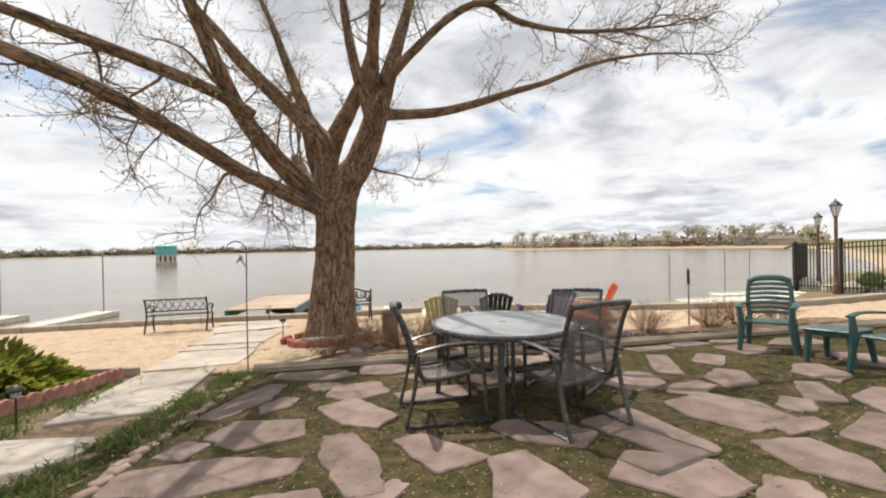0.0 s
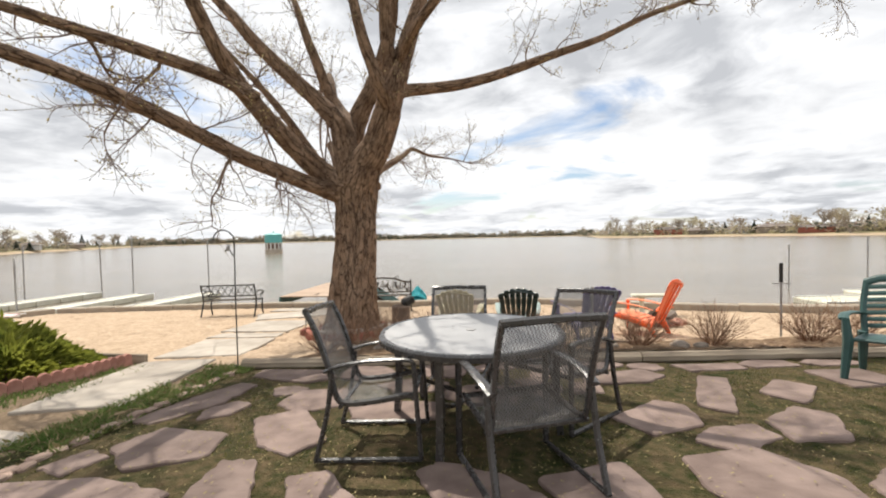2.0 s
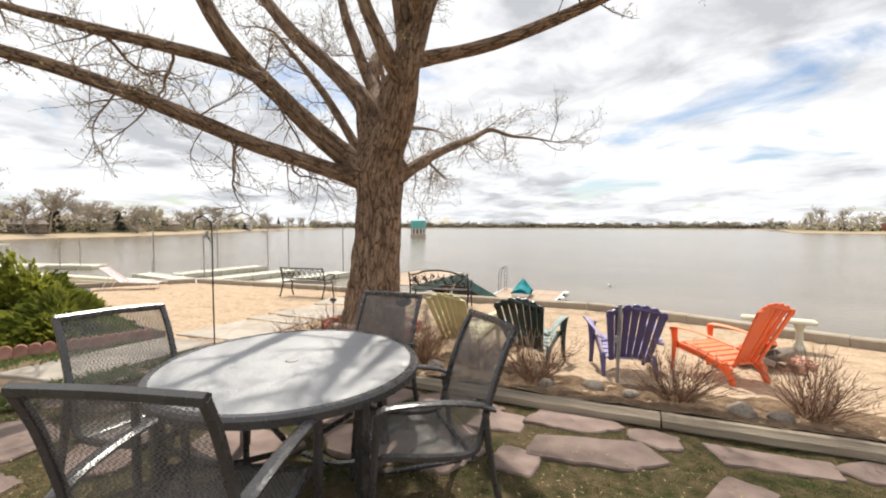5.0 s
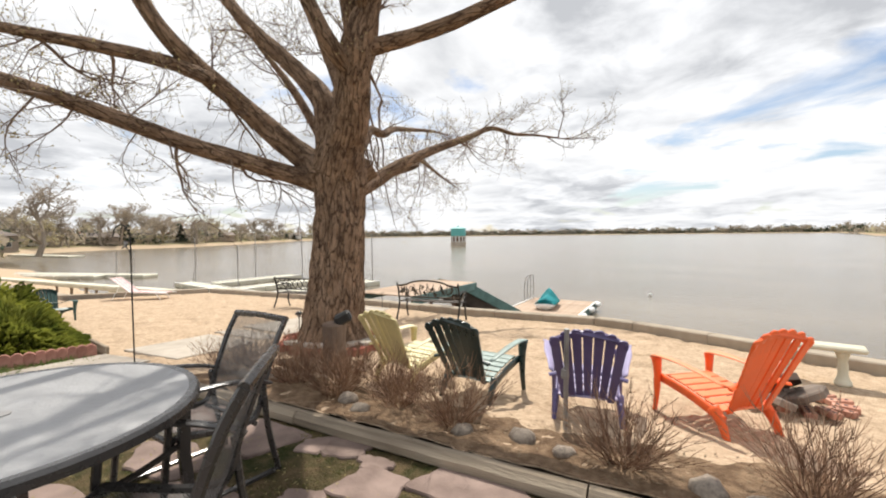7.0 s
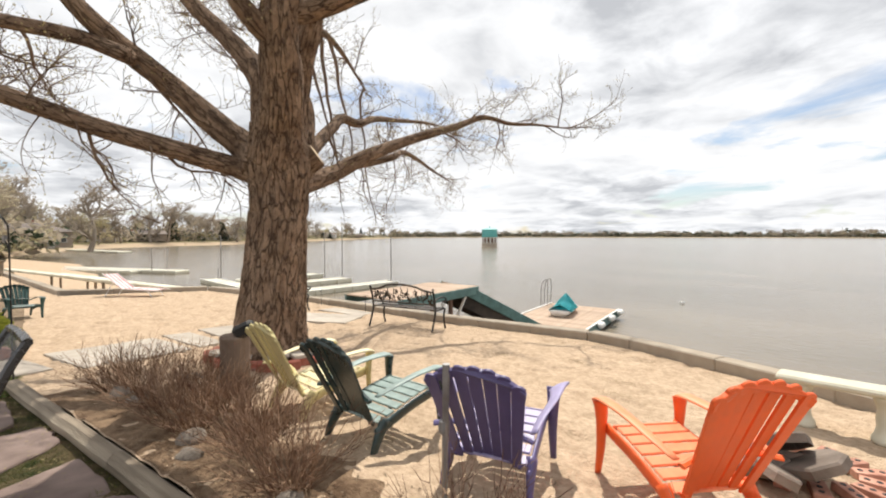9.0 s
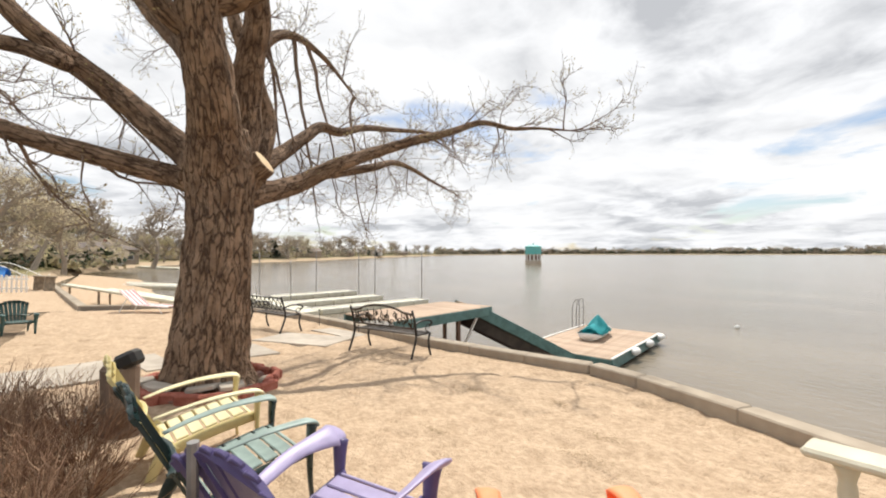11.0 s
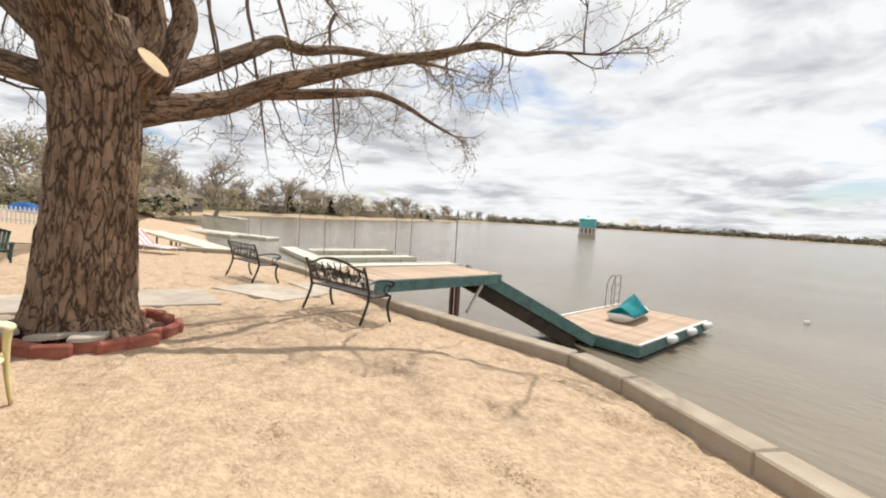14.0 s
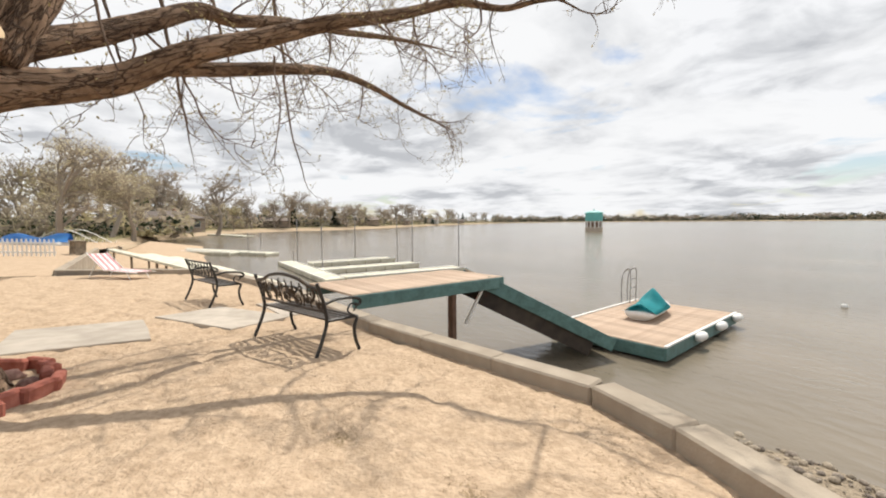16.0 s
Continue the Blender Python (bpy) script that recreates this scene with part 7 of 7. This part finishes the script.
def in_left(r):
    y = r.uniform(2.0, 5.8)
    x = r.uniform(-4.15, -3.5) - 0.1 * max(0, y - 4)
    if noise.noise(Vector((x * 2.5, y * 2.0, 2))) < r.uniform(-0.5, 0.3):
        return None, None
    return x, y


blades("moss_tufts", "short green moss and grass between the flagstones", 60000, in_patio, 0.024, M_MOSSG, 5)
blades("dry_moss", "dry brown moss between the flagstones", 34000, in_patio, 0.024, M_STRAW, 6, 0.6)
blades("grass_strip", "ragged green grass along the path", 26000, in_strip, 0.062, M_GRASS, 7, 0.35)
blades("grass_left", "thin green grass beside the path", 4500, in_left, 0.06, M_GRASS, 8)
blades("dry_grass", "dry straw in the grass along the path", 3500, in_strip, 0.08, M_STRAW, 9, 0.5)


def litter(name, label, count, place, height, size, material, seed):
    r = random.Random(seed)
    vs, fs = [], []
    for _ in range(count):
        x, y = place(r)
        if x is None:
            continue
        p = Vector((x, y, height(x, y) + 0.006))
        a = r.uniform(0, 2 * math.pi)
        u, v = Vector((math.cos(a), math.sin(a), r.gauss(0, 0.15))) * size * r.uniform(0.6, 1.6), Vector((-math.sin(a), math.cos(a), r.gauss(0, 0.2))) * size * 0.4
        o = len(vs)
        vs += [tuple(p - u), tuple(p + v), tuple(p + u), tuple(p - v)]
        fs.append((o, o + 1, o + 2, o + 3))
    return tagged(raw(name, vs, fs, material), label, "litter", kind="stuff")


litter("leaf_litter", "scattered pale dry leaf bits on the patio", 3200, lambda r: (r.uniform(-2.3, 5.5), r.uniform(1.6, 6.2)), lambda x, y: gz(x, y) + 0.022, 0.012, M_STRAW, 31)
litter("beach_litter", "dry leaf and twig bits washed along the wall", 600, lambda r: (lambda x: (x, along(WALL_LINE, x) - abs(r.gauss(0.08, 0.16)) if noise.noise(Vector((x * 1.3, 0, 0))) > -0.1 else along(WALL_LINE, x) - r.uniform(0.1, 4)))(r.uniform(-3, 6)), sand_height, 0.010, M_STRAWB, 32)
litter("bed_litter", "dry stalks and leaf bits under the shrubs", 1300, lambda r: (lambda x: (x, along(TIMBER_LINE, x) + 0.1 + abs(r.gauss(0, 0.45))))(r.uniform(-1.8, 6.5)), sand_height, 0.02, M_SOIL, 33)


def in_clumps(r):
    cx, cy, w = r.choice(((1.9, 10.55, 0.14), (1.75, 11.1, 0.12), (0.55, 12.8, 0.30), (-0.2, 12.75, 0.22), (-1.4, 12.35, 0.30), (0.9, 11.6, 0.10), (1.5, 12.5, 0.22), (2.3, 12.3, 0.2), (-0.1, 11.2, 0.12), (0.7, 9.9, 0.12)))
    return cx + r.gauss(0, w), cy + r.gauss(0, w * 0.45)


litter("litter_clumps", "small heaps of dry brown leaf bits on the sand", 1500, in_clumps, sand_height, 0.009, M_STRAWB, 34)
